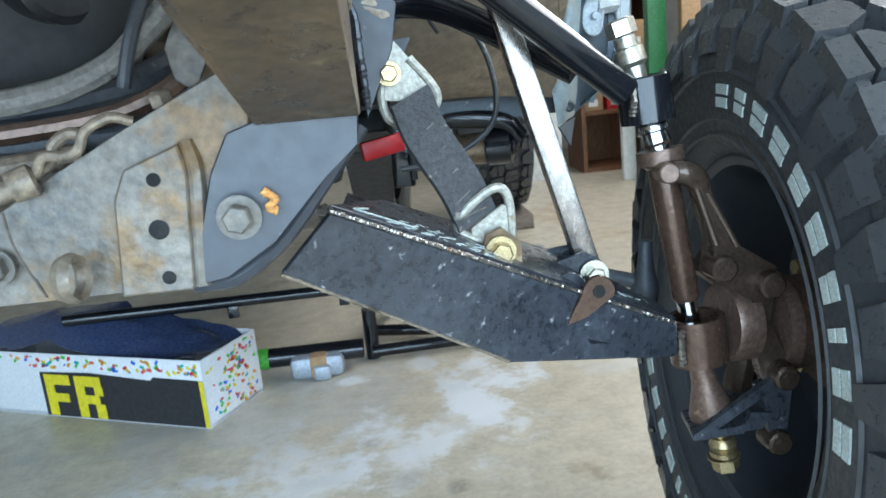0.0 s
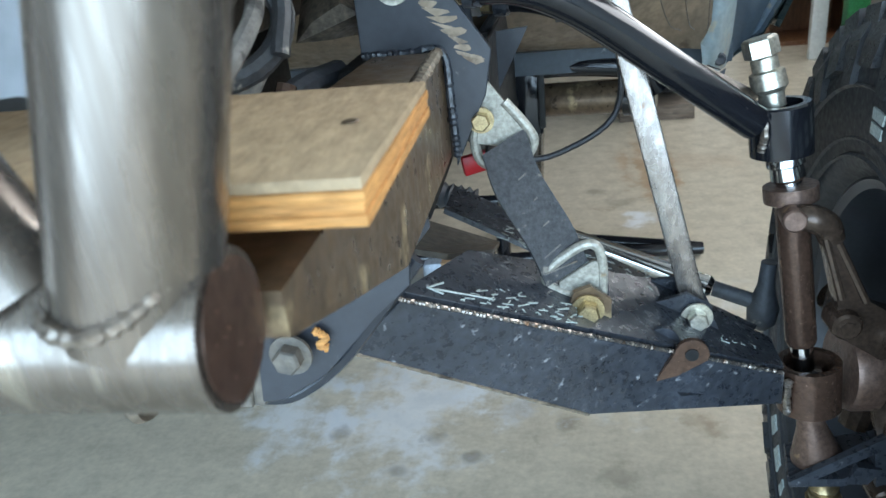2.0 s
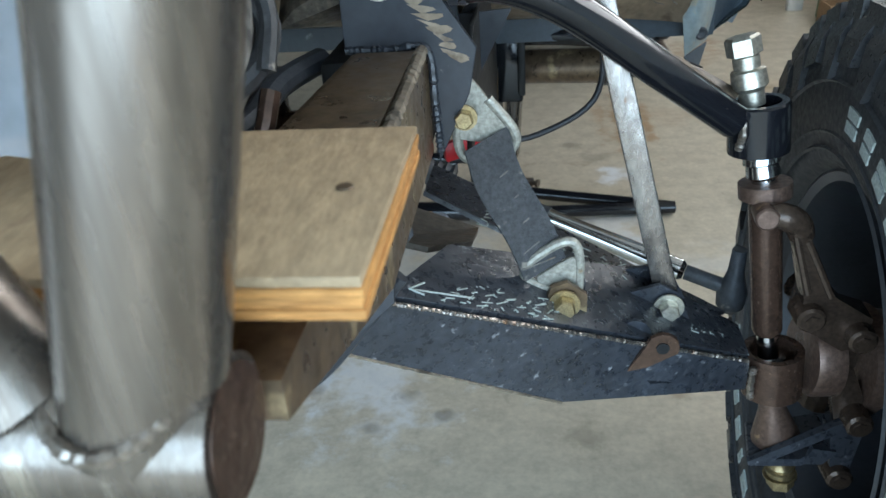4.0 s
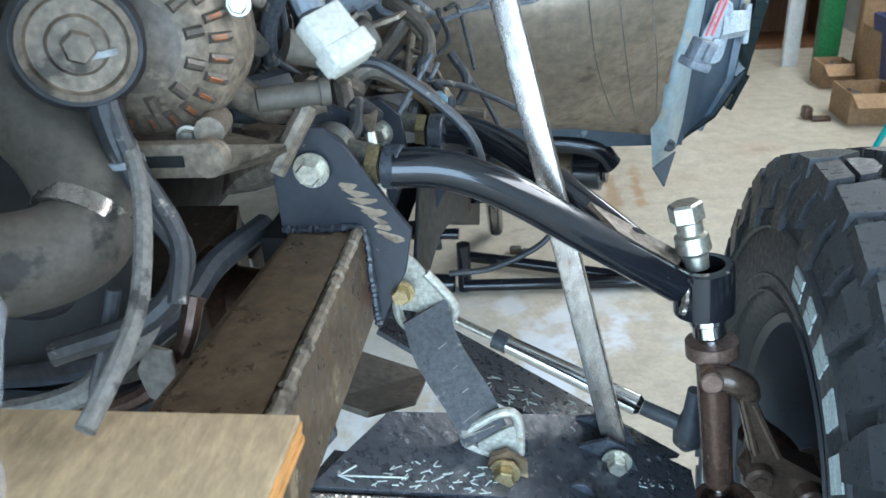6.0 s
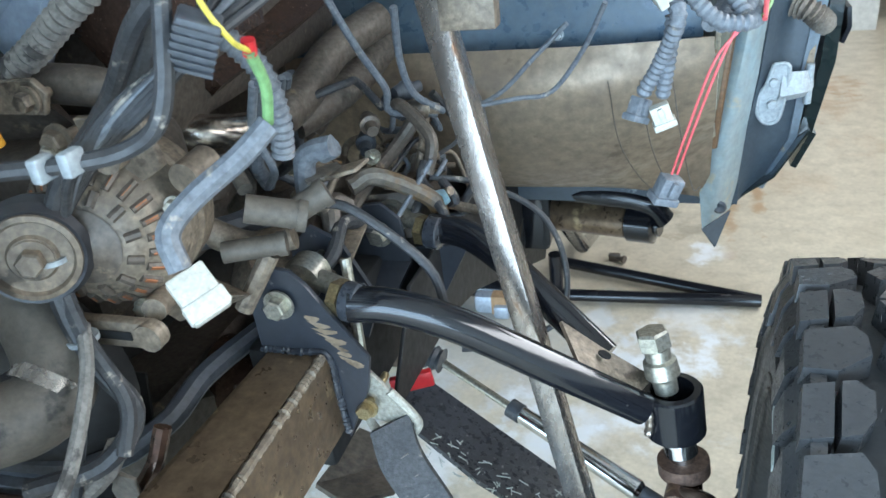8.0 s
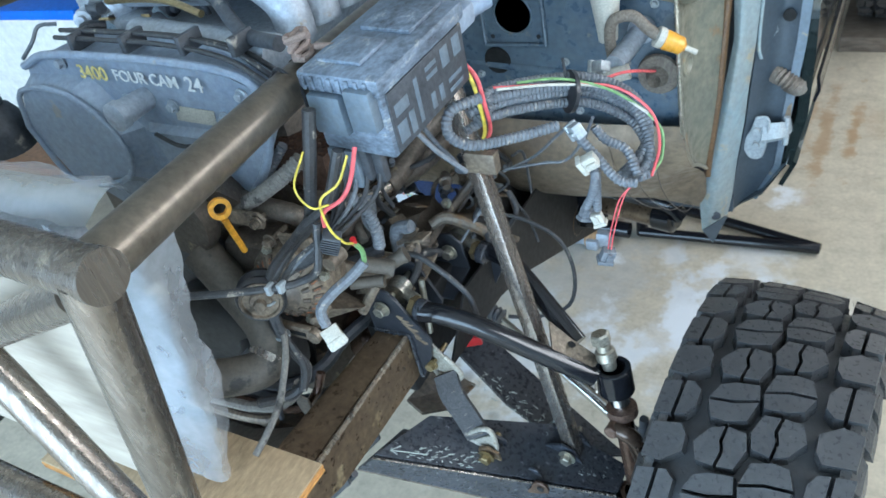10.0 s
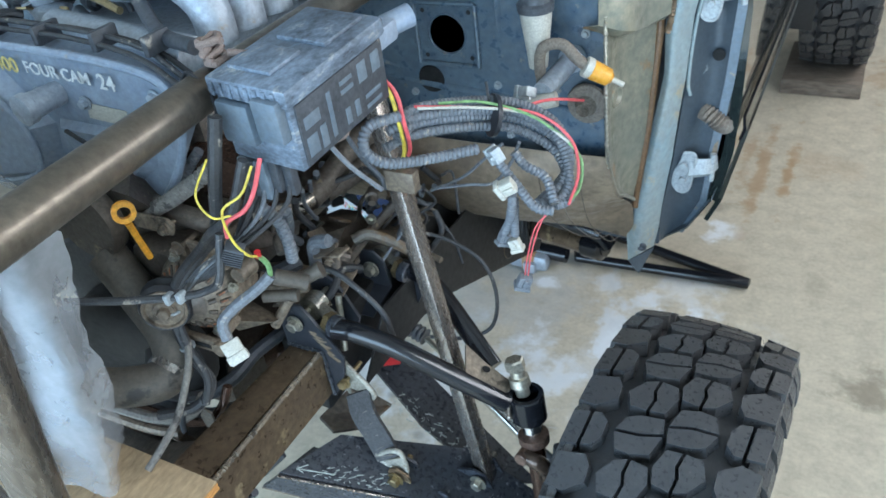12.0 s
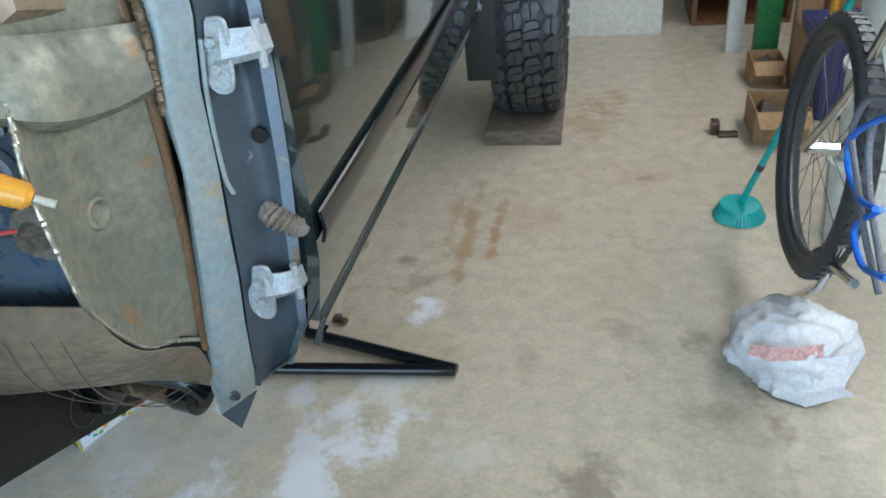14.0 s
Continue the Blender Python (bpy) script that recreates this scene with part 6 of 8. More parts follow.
part("rear_bracket", merge(plate([(0.20, 0.845, 1.205), (0.255, 0.85, 1.20), (0.262, 0.85, 1.165), (0.235, 0.848, 1.15), (0.205, 0.845, 1.17)], 0.008, 0.001), lathe([(-0.012, 0.0), (-0.012, 0.012), (0.02, 0.014)], (0.275, 0.86, 1.155), (0.275, 0.95, 1.155), 16)), TAN_METAL, engine, "tan alternator ear")
for p0, p1, r in (((0.262, 0.93, 1.09), (0.30, 0.95, 1.075), 0.013), ((0.285, 0.95, 1.07), (0.315, 0.97, 1.085), 0.012), ((0.235, 0.92, 1.05), (0.28, 0.94, 1.05), 0.010)):
    part("coolant_stub", merge(sweep([p0, p1], r, 16, straight=True), lathe([(0, r * 1.16), (0.008, r * 1.16)], p1, V(*p1) * 2 - V(*p0), 16)), ELBOW, engine, "dusty hose stub")
for k in range(26):
    c = V(rnd.uniform(-0.32, -0.08), rnd.uniform(0.985, 1.10), rnd.uniform(1.45, 1.525))
    d = V(rnd.uniform(-1, 1), rnd.uniform(-1, 0.4), rnd.uniform(-0.6, 0.8)).normalized()
    if k % 3 == 0:
        part("small_hose", sweep([c, c + d * 0.03 + V(0, 0, 0.012), c + d * 0.06 + V(0.015, 0, 0), c + d * 0.08 - V(0, 0, 0.02)], rnd.choice((0.0035, 0.005, 0.008)), 9, 5), rnd.choice((TAPE, BLACK_PLASTIC, LOOM)), engine)
    elif k % 3 == 1:
        part("linkage", box((-0.010, -0.002, -0.022), (0.010, 0.002, 0.022), 0.0012, m=Matrix.Translation(c) @ d.to_track_quat("Z", "Y").to_matrix().to_4x4()), rnd.choice((ALLOY, GOLD_ZINC, ALLOY)), engine)
    else:
        part("fitting", lathe([(0, 0.0), (0, 0.010), (0.012, 0.013), (0.016, 0.015), (0.026, 0.015), (0.028, 0.008), (0.04, 0.007)], c, c + d, 14), rnd.choice((ALLOY, BLACK_PLASTIC, ALLOY)), engine)
for x in (-0.16, -0.04, 0.08, 0.18):
    part("lead_clip", box((x - 0.005, 0.905, 1.455), (x + 0.005, 0.95, 1.483), 0.002), BLACK_PLASTIC, engine)

alternator = thing("alternator", "dusty alternator with vented casing and copper windings", "alternator")
AX0, AX1 = V(0.205, 0.80, 1.118), V(0.175, 0.93, 1.108)
adir = (AX1 - AX0).normalized()
part("casing", lathe([(0.006, 0.018), (0.008, 0.034), (0.016, 0.045), (0.032, 0.060), (0.045, 0.066), (0.06, 0.067), (0.064, 0.064), (0.07, 0.064), (0.074, 0.067), (0.10, 0.066), (0.12, 0.055), (0.125, 0.03)], AX0, AX1, 48), TAN_METAL, alternator, "dusty cast casing")
for k in range(24):
    out = Matrix.Rotation(k * 2 * math.pi / 24, 3, adir) @ adir.orthogonal().normalized()
    for s0, r0, s1, r1 in ((0.0165, 0.0455, 0.029, 0.0575),):
        a0, a1 = AX0 + adir * s0 + out * r0, AX0 + adir * s1 + out * r1
        slot = part("vent", sweep([a0, a1], 0.0036, 8, straight=True, squash=0.9), DARK_METAL, alternator, "dark cooling slot")
        part("winding", sweep([a0.lerp(a1, 0.2) - adir * 0.0015, a0.lerp(a1, 0.8) - adir * 0.0015], 0.0026, 6, straight=True), COPPER, slot, "copper winding")
part("hub_ring", lathe([(0.0, 0.0), (-0.002, 0.012), (0.003, 0.020), (0.006, 0.030)], AX0, AX1, 28), DARK_METAL, alternator, "dark bearing cover")
for k in range(12):
    out = Matrix.Rotation(k * math.pi / 6 + 0.13, 3, adir) @ adir.orthogonal().normalized()
    part("vent", sweep([AX0 + adir * 0.0075 + out * 0.033, AX0 + adir * 0.014 + out * 0.043], 0.004, 8, straight=True), DARK_METAL, alternator, "dark cooling slot")
for k in range(4):
    out = Matrix.Rotation(k * math.pi / 2 + 0.5, 3, adir) @ adir.orthogonal().normalized()
    part("case_bolt", hexbolt(AX0 + adir * 0.03 + out * 0.068, AX0 + adir * 0.06 + out * 0.068, 0.011, 0.008), ZINC, alternator)
for k in range(3):
    q = AX0 + adir * 0.03 + (Matrix.Rotation(k * 2.1 + 0.5, 3, adir) @ V(0, 0, 0.07))
    part("lug", lathe([(-0.012, 0.0), (-0.012, 0.01), (0.03, 0.01)], q, q + adir, 12), TAN_METAL, alternator)
part("strut", merge(box((0.15, 0.80, 1.03), (0.245, 0.812, 1.055), 0.004), lathe([(0, 0.012), (0.012, 0.012)], (0.243, 0.795, 1.045), (0.243, 0.9, 1.045), 12)), TAN_METAL, alternator, "slotted adjuster strut")
part("strut_slot", box((0.165, 0.7985, 1.039), (0.225, 0.8, 1.047), 0.001), HOLE_SHADE, alternator)
pulley = thing("idler_pulley", "dusty grooved idler pulley", "pulley")
PX0, PX1 = V(0.185, 0.779, 1.124), V(0.117, 0.884, 1.119)
part("groove", lathe([(0, 0.02), (-0.002, 0.030), (-0.004, 0.036), (0.004, 0.040), (0.01, 0.034), (0.016, 0.034), (0.022, 0.040), (0.03, 0.038)], PX0, PX1, 40), CARD_BLACK, pulley, "black outer groove")
part("face", lathe([(-0.006, 0.0), (-0.006, 0.016), (-0.003, 0.018), (-0.003, 0.027), (-0.0065, 0.029), (-0.0055, 0.033), (0.0, 0.034)], PX0, PX1, 36), TAN_METAL, pulley, "tan dusty face")
part("nut", hexbolt(PX0 - (PX1 - PX0).normalized() * 0.008, PX1, 0.017, 0.015), TAN_METAL, pulley)

# ---------- wiring ----------
def wire(parent, name, r, mat, *pts, ridged=False, label=""):
    if ridged:
        return part(name, sweep(dense(pts, 0.0032), r, 10, straight=True, ridges=r * 0.2), mat, parent, label)
    return part(name, sweep(pts, r, 9, 6), mat, parent, label)

front_loom = thing("front_loom", "black taped wiring loom hanging past the alternator", "wiring")
wire(front_loom, "taped_loom", 0.0085, TAPE, (0.372, 0.81, 1.44), (0.355, 0.795, 1.36), (0.304, 0.812, 1.261), (0.244, 0.83, 1.205), (0.195, 0.80, 1.143), (0.187, 0.785, 1.091), (0.2, 0.78, 1.03), (0.22, 0.78, 0.985), (0.205, 0.75, 0.955), (0.15, 0.72, 0.945))
wire(front_loom, "taped_loom", 0.0066, TAPE, (0.40, 0.805, 1.39), (0.37, 0.79, 1.32), (0.322, 0.79, 1.28), (0.261, 0.815, 1.225), (0.205, 0.80, 1.165), (0.19, 0.79, 1.11), (0.20, 0.78, 1.055), (0.222, 0.775, 1.0), (0.222, 0.755, 0.962))
wire(front_loom, "cable", 0.0055, DUSTY_LOOM, (0.198, 0.785, 1.062), (0.215, 0.755, 1.035), (0.232, 0.70, 1.0), (0.238, 0.655, 0.985), (0.235, 0.62, 0.97))
wire(front_loom, "cable", 0.0055, TAPE, (0.36, 0.771, 1.30), (0.354, 0.753, 1.242), (0.329, 0.749, 1.220), (0.30, 0.728, 1.218), (0.24, 0.69, 1.225), (0.15, 0.65, 1.23))
for p in ((0.305, 0.727, 1.220), (0.29, 0.72, 1.219)):
    part("clip", box((p[0] - 0.004, p[1] - 0.0075, p[2] - 0.0075), (p[0] + 0.004, p[1] + 0.0075, p[2] + 0.0075), 0.002), HINGE_GREY, front_loom)
for p in ((0.192, 0.787, 1.118), (0.194, 0.783, 1.05)):
    part("tie", lathe([(-0.002, 0.0125), (0.002, 0.0125)], p, (p[0], p[1], p[2] + 1), 16), HINGE_GREY, front_loom, "zip tie")
wire(front_loom, "ribbed_hose", 0.010, LOOM, (0.300, 0.905, 1.245), (0.318, 0.915, 1.216), (0.325, 0.916, 1.179), (0.318, 0.921, 1.142), ridged=True)
wire(front_loom, "ribbed_hose", 0.009, LOOM, (0.165, 0.95, 1.29), (0.13, 0.93, 1.25), (0.08, 0.90, 1.21), (0.02, 0.88, 1.18), ridged=True)
wire(front_loom, "plug_lead", 0.0078, LOOM, (0.380, 0.812, 1.21), (0.365, 0.795, 1.195), (0.342, 0.769, 1.178), (0.332, 0.751, 1.163), (0.339, 0.744, 1.142), label="dusty taped lead")
wire(front_loom, "green_wire", 0.0036, GREEN_WIRE, (0.393, 0.789, 1.262), (0.389, 0.804, 1.237), (0.380, 0.812, 1.211))
wire(front_loom, "red_end", 0.0042, RED, (0.394, 0.789, 1.268), (0.392, 0.791, 1.259))
wire(front_loom, "yellow_wire", 0.0017, YELLOW_WIRE, (0.424, 0.792, 1.393), (0.413, 0.775, 1.364), (0.39, 0.76, 1.345), (0.385, 0.765, 1.30), (0.392, 0.775, 1.272), (0.394, 0.788, 1.262))
wire(front_loom, "pink_wire", 0.0028, PINK, (0.432, 0.80, 1.40), (0.43, 0.779, 1.369), (0.415, 0.77, 1.345), (0.385, 0.765, 1.325), (0.375, 0.768, 1.30))
wire(front_loom, "yellow_wire", 0.0014, YELLOW_WIRE, (0.40, 0.762, 1.34), (0.384, 0.748, 1.343), (0.366, 0.751, 1.368), (0.37, 0.78, 1.40))
pd = V(0.024, -0.009, -0.030)
PM = Matrix.Translation((0.341, 0.743, 1.141)) @ pd.to_track_quat("Z", "Y").to_matrix().to_4x4() @ pose(0, 0, 0, 0, 0, 20) @ Matrix.Scale(0.85, 4)
plug = part("white_plug", merge(box((-0.015, -0.008, 0.0), (0.015, 0.008, 0.038), 0.002, m=PM), box((-0.0165, -0.0095, 0.022), (0.0165, 0.0095, 0.036), 0.0015, m=PM), box((-0.004, -0.011, 0.006), (0.004, -0.007, 0.03), 0.001, m=PM)), WHITE_PLASTIC, front_loom, "off-white connector shell")
RM = Matrix.Translation((0.372, 0.772, 1.272)) @ pose(0, 0, 0, 20, 25, 30) @ Matrix.Scale(0.76, 4)
relay = part("grey_relay", box((-0.016, -0.011, -0.022), (0.016, 0.011, 0.022), 0.003, m=RM), BLACK_PLASTIC, front_loom, "dusty black finned relay")
for k in range(6):
    part("fin", box((-0.0165, -0.0135, -0.019 + k * 0.0066), (0.0165, -0.0105, -0.016 + k * 0.0066), 0.0, m=RM), BLACK_PLASTIC, relay)

coil = thing("coiled_harness", "coiled grey corrugated wiring harness with loose plugs", "wiring")
for dy, dz, k in ((0, 0, 0.0), (0.004, -0.012, 0.01), (-0.006, -0.024, -0.006), (0.01, 0.01, 0.012), (0.012, -0.006, 0.02)):
    wire(coil, "ribbed_loom", 0.0078, LOOM, (0.452 + k, 1.03 + dy, 1.318 + dz), (0.475, 1.065 + dy, 1.325 + dz), (0.52, 1.126 + dy, 1.312 + dz), (0.573, 1.182 + dy, 1.290 + dz), (0.628, 1.198 + dy, 1.258 + dz), (0.660, 1.176 + dy, 1.222 + dz * 0.6), (0.672 - k, 1.140 + dy, 1.197 + dz * 0.4), (0.658 - k, 1.105, 1.187), ridged=True)
wire(coil, "ribbed_loom", 0.0085, LOOM, (0.475, 1.03, 1.345), (0.45, 0.992, 1.345), (0.449, 0.974, 1.320), (0.472, 0.986, 1.296), (0.510, 1.038, 1.280), (0.56, 1.09, 1.275), ridged=True)
wire(coil, "ribbed_loom", 0.0075, LOOM, (0.585, 1.096, 1.255), (0.613, 1.089, 1.228), (0.645, 1.082, 1.197), (0.672, 1.087, 1.192), ridged=True)
wire(coil, "ribbed_loom", 0.0075, LOOM, (0.60, 1.122, 1.258), (0.616, 1.122, 1.238), (0.646, 1.123, 1.222), (0.668, 1.099, 1.194), ridged=True)
wire(coil, "ribbed_loom", 0.0075, LOOM, (0.60, 1.10, 1.22), (0.615, 1.07, 1.205), (0.60, 1.09, 1.16), (0.585, 1.10, 1.13), ridged=True)
wire(coil, "ribbed_loom", 0.007, LOOM, (0.61, 1.09, 1.20), (0.608, 1.09, 1.17), (0.602, 1.10, 1.125), ridged=True)
wire(coil, "pink_strand", 0.0022, PINK, (0.476, 1.07, 1.34), (0.548, 1.132, 1.317), (0.611, 1.184, 1.29), (0.664, 1.183, 1.255), (0.684, 1.155, 1.217), (0.683, 1.114, 1.188))
wire(coil, "white_strand", 0.0022, WHITE_PLASTIC, (0.481, 1.07, 1.338), (0.548, 1.128, 1.319), (0.603, 1.178, 1.29), (0.662, 1.18, 1.252))
wire(coil, "green_strand", 0.0022, GREEN_WIRE, (0.499, 1.099, 1.334), (0.55, 1.14, 1.322), (0.612, 1.178, 1.286), (0.676, 1.177, 1.238), (0.689, 1.148, 1.202), (0.682, 1.117, 1.19))
wire(coil, "pink_strand", 0.0025, PINK, (0.57, 1.177, 1.29), (0.60, 1.26, 1.275), (0.61, 1.40, 1.21))
wire(coil, "pink_strand", 0.0012, PINK, (0.668, 1.087, 1.192), (0.645, 1.08, 1.165), (0.625, 1.09, 1.10), (0.612, 1.105, 1.05))
wire(coil, "pink_strand", 0.0012, PINK, (0.662, 1.086, 1.193), (0.648, 1.08, 1.16), (0.63, 1.09, 1.10), (0.617, 1.105, 1.05))
wire(coil, "pink_strand", 0.003, PINK, (0.446, 1.04, 1.40), (0.468, 1.042, 1.372), (0.48, 1.032, 1.335), (0.472, 1.05, 1.285), (0.445, 1.07, 1.245))
wire(coil, "yellow_strand", 0.003, YELLOW_WIRE, (0.446, 1.04, 1.395), (0.462, 1.038, 1.37), (0.473, 1.03, 1.335), (0.465, 1.046, 1.285), (0.44, 1.068, 1.245))
def connector(p, rot, mat, label, s=1.0):
    m = Matrix.Translation(p) @ pose(0, 0, 0, *rot) @ Matrix.Scale(s, 4)
    return part("connector", merge(box((-0.011, -0.008, -0.02), (0.011, 0.008, 0.006), 0.002, m=m), box((-0.013, -0.010, -0.022), (0.013, 0.010, -0.014), 0.0015, m=m), box((-0.003, -0.012, -0.012), (0.003, -0.007, 0.004), 0.001, m=m)), mat, coil, label)
connector((0.611, 1.108, 1.04), (10, 20, 30), LOOM, "grey multi-pin plug", 1.0)
connector((0.60, 1.10, 1.115), (0, -20, 10), WHITE_PLASTIC, "small white plug", 0.8)
connector((0.583, 1.105, 1.12), (0, 25, 50), LOOM, "small grey plug", 0.8)
connector((0.588, 1.09, 1.268), (40, 60, 0), HINGE_GREY, "pale grey plug")
connector((0.612, 1.075, 1.232), (20, 60, 40), WHITE_PLASTIC, "off-white plug")
connector((0.57, 1.26, 1.285), (70, 30, 60), HINGE_GREY, "pale grey plug")
part("tie", lathe([(-0.003, 0.032), (0.003, 0.032)], (0.553, 1.16, 1.292), (0.61, 1.21, 1.27), 18), CARD_BLACK, coil, "black zip tie")
part("tie_tail", sweep([(0.553, 1.15, 1.32), (0.552, 1.148, 1.35)], 0.0022, 5, straight=True), CARD_BLACK, coil)

brake = thing("brake_lines", "thin grey brake and fuel lines by the rail", "brake line")
wire(brake, "line", 0.0045, LOOM, (0.235, 1.19, 1.24), (0.264, 1.208, 1.155), (0.281, 1.233, 1.099), (0.275, 1.252, 1.064), (0.321, 1.288, 1.047))
wire(brake, "line", 0.0045, LOOM, (0.312, 1.217, 1.195), (0.301, 1.241, 1.131), (0.305, 1.261, 1.083), (0.33, 1.29, 1.05))
wire(brake, "line", 0.003, LOOM, (0.53, 1.30, 1.17), (0.499, 1.325, 1.109), (0.458, 1.333, 1.058), (0.417, 1.322, 1.054), (0.36, 1.30, 1.05))
wire(brake, "line", 0.003, LOOM, (0.48, 1.339, 1.14), (0.437, 1.341, 1.099), (0.391, 1.337, 1.056), (0.34, 1.30, 1.04))
wire(brake, "taped_line", 0.004, TAPE, (0.32, 1.235, 0.985), (0.38, 1.26, 0.965), (0.45, 1.27, 0.92), (0.48, 1.26, 0.85), (0.47, 1.24, 0.78), (0.40, 1.23, 0.74), (0.34, 1.22, 0.735))
wire(brake, "bright_link", 0.005, TAN_METAL, (0.308, 1.282, 1.045), (0.299, 1.251, 0.98))
for i in range(30):
    a = rnd.uniform(0, 6.28)
    c = V(rnd.uniform(0.24, 0.36), rnd.uniform(1.20, 1.36), rnd.uniform(0.95, 1.06))
    wire(brake, "small_pipe", rnd.choice((0.003, 0.004, 0.006)), rnd.choice((LOOM, TAN_METAL, TAPE)), c, c + V(rnd.uniform(-0.03, 0.03), rnd.uniform(-0.03, 0.03), rnd.uniform(-0.05, 0.0)), c + V(rnd.uniform(-0.06, 0.06), rnd.uniform(-0.05, 0.05), rnd.uniform(-0.08, -0.02)))
part("blue_rag", hull([(0.34 + rnd.uniform(-0.016, 0.016), 1.215 + rnd.uniform(-0.012, 0.012), 0.965 + rnd.uniform(-0.01, 0.012)) for _ in range(16)]), PALE_BLUE, brake, "pale blue scrap of cloth")
lowers = thing("lower_hoses", "dark greasy hoses running under the engine", "hose")
wire(lowers, "hose", 0.012, BLACK_PLASTIC, (0.19, 1.003, 0.905), (0.172, 0.92, 0.905), (0.160, 0.86, 0.89), (0.10, 0.82, 0.868), (-0.05, 0.81, 0.86), (-0.3, 0.81, 0.86))
wire(lowers, "pipe", 0.008, BROWN_CAST, (0.20, 0.82, 0.93), (0.19, 0.80, 0.895), (0.15, 0.785, 0.86), (0.05, 0.78, 0.845), (-0.25, 0.78, 0.84))
wire(lowers, "hose", 0.014, BLACK_PLASTIC, (0.19, 0.93, 1.056), (0.202, 0.985, 1.04), (0.22, 1.032, 1.035))
wire(lowers, "old_hose", 0.0095, DUSTY_LOOM, (-0.05, 0.75, 0.865), (0.054, 0.755, 0.867), (0.075, 0.758, 0.869), (0.102, 0.76, 0.874), (0.135, 0.76, 0.887), (0.154, 0.762, 0.902), (0.18, 0.765, 0.925), (0.195, 0.775, 0.95), label="cracked dusty hose")
wire(lowers, "cable", 0.005, BLACK_PLASTIC, (0.142, 0.752, 0.87), (0.152, 0.75, 0.90), (0.165, 0.752, 0.93), (0.178, 0.76, 0.97))
wire(lowers, "hose", 0.016, BLACK_PLASTIC, (-0.3, 0.80, 0.845), (0.0, 0.80, 0.84), (0.12, 0.81, 0.835), (0.20, 0.84, 0.86))
wire(lowers, "pipe", 0.009, TAN_METAL, (-0.3, 0.76, 0.815), (0.0, 0.76, 0.82), (0.10, 0.77, 0.826))
part("grey_tab", plate([(0.172, 0.775, 0.872), (0.186, 0.775, 0.862), (0.198, 0.775, 0.885), (0.198, 0.775, 0.912), (0.18, 0.775, 0.918), (0.168, 0.775, 0.895)], 0.004, 0.001), DUSTY_GREY, lowers, "dusty grey steel tab")
# added black sheet that paints the dark gap below the pulleys
part("under_shield", loft([[(-0.6, 0.86, 0.80), (-0.1, 0.86, 0.80), (0.12, 0.88, 0.83)], [(-0.6, 0.90, 0.92), (-0.1, 0.90, 0.92), (0.10, 0.92, 0.90)]], 0.004, 5), BLACK_FRAME, lowers, "black sheet added for the dark gap under the pulleys")

# ---------- fuse box ----------
fuse_box = thing("fuse_box", "dusty black fuse box tied to the tube with cord", "fuse box")
FM = Matrix.Translation((0.400, 0.845, 1.362)) @ pose(0, 0, 0, 4, 3, -3)
part("body", box((-0.055, 0.0, 0.0), (0.055, 0.19, 0.095), 0.005, m=FM), FUSE_PLASTIC, fuse_box, "dusty black plastic body")
part("lid", merge(box((-0.06, -0.006, 0.088), (0.06, 0.196, 0.112), 0.005, m=FM), box((-0.045, 0.02, 0.11), (0.02, 0.08, 0.117), 0.003, m=FM), box((-0.035, 0.1, 0.11), (0.04, 0.18, 0.118), 0.003, m=FM)), FUSE_PLASTIC, fuse_box, "dusty moulded lid")
# the blue here paints the lit face of the dusty latch
part("front_latch", merge(box((-0.05, -0.012, 0.03), (0.0, 0.002, 0.085), 0.004, m=FM), box((0.012, -0.016, 0.045), (0.05, 0.002, 0.1), 0.004, m=FM)), FLANGE_BLUE, fuse_box, "dusty latch block, its lit blue face put into the colour")
part("side_cover", box((0.0535, 0.008, 0.004), (0.0575, 0.186, 0.086), 0.0015, m=FM), BLACK_PLASTIC, fuse_box, "black side cover with raised pale diagrams")
for y0, z0, y1, z1 in ((0.016, 0.050, 0.046, 0.066), (0.014, 0.014, 0.034, 0.040), (0.040, 0.012, 0.052, 0.042), (0.062, 0.014, 0.070, 0.074), (0.090, 0.056, 0.116, 0.062), (0.090, 0.068, 0.116, 0.074), (0.128, 0.052, 0.146, 0.078), (0.158, 0.052, 0.176, 0.078), (0.092, 0.014, 0.102, 0.036), (0.112, 0.014, 0.122, 0.036), (0.136, 0.012, 0.170, 0.018), (0.136, 0.026, 0.170, 0.032)):
    part("print_mark", box((0.0572, y0, z0), (0.0581, y1, z1), 0.0004, m=FM), FLANGE_BLUE, fuse_box, "worn pale printed bar")
for k in range(8):
    part("lid_rib", box((-0.052 + 0.013 * k, -0.0085, 0.09), (-0.046 + 0.013 * k, 0.0, 0.108), 0.001, m=FM), FUSE_PLASTIC, fuse_box)
part("side_arm", merge(box((0.02, 0.19, 0.06), (0.05, 0.24, 0.09), 0.006, m=FM), sweep([FM @ V(0.03, 0.235, 0.075), FM @ V(0.05, 0.27, 0.08)], 0.016, 14, straight=True)), BLUE_GREY, fuse_box, "mounting ear")
part("cord", sweep([(0.335, 0.895, 1.48), (0.37, 0.91, 1.475), (0.415, 0.95, 1.468), (0.438, 0.965, 1.44), (0.44, 0.965, 1.40), (0.435, 0.96, 1.35), (0.40, 0.955, 1.335)], 0.0045, 8), ROPE, fuse_box, "brown cord")
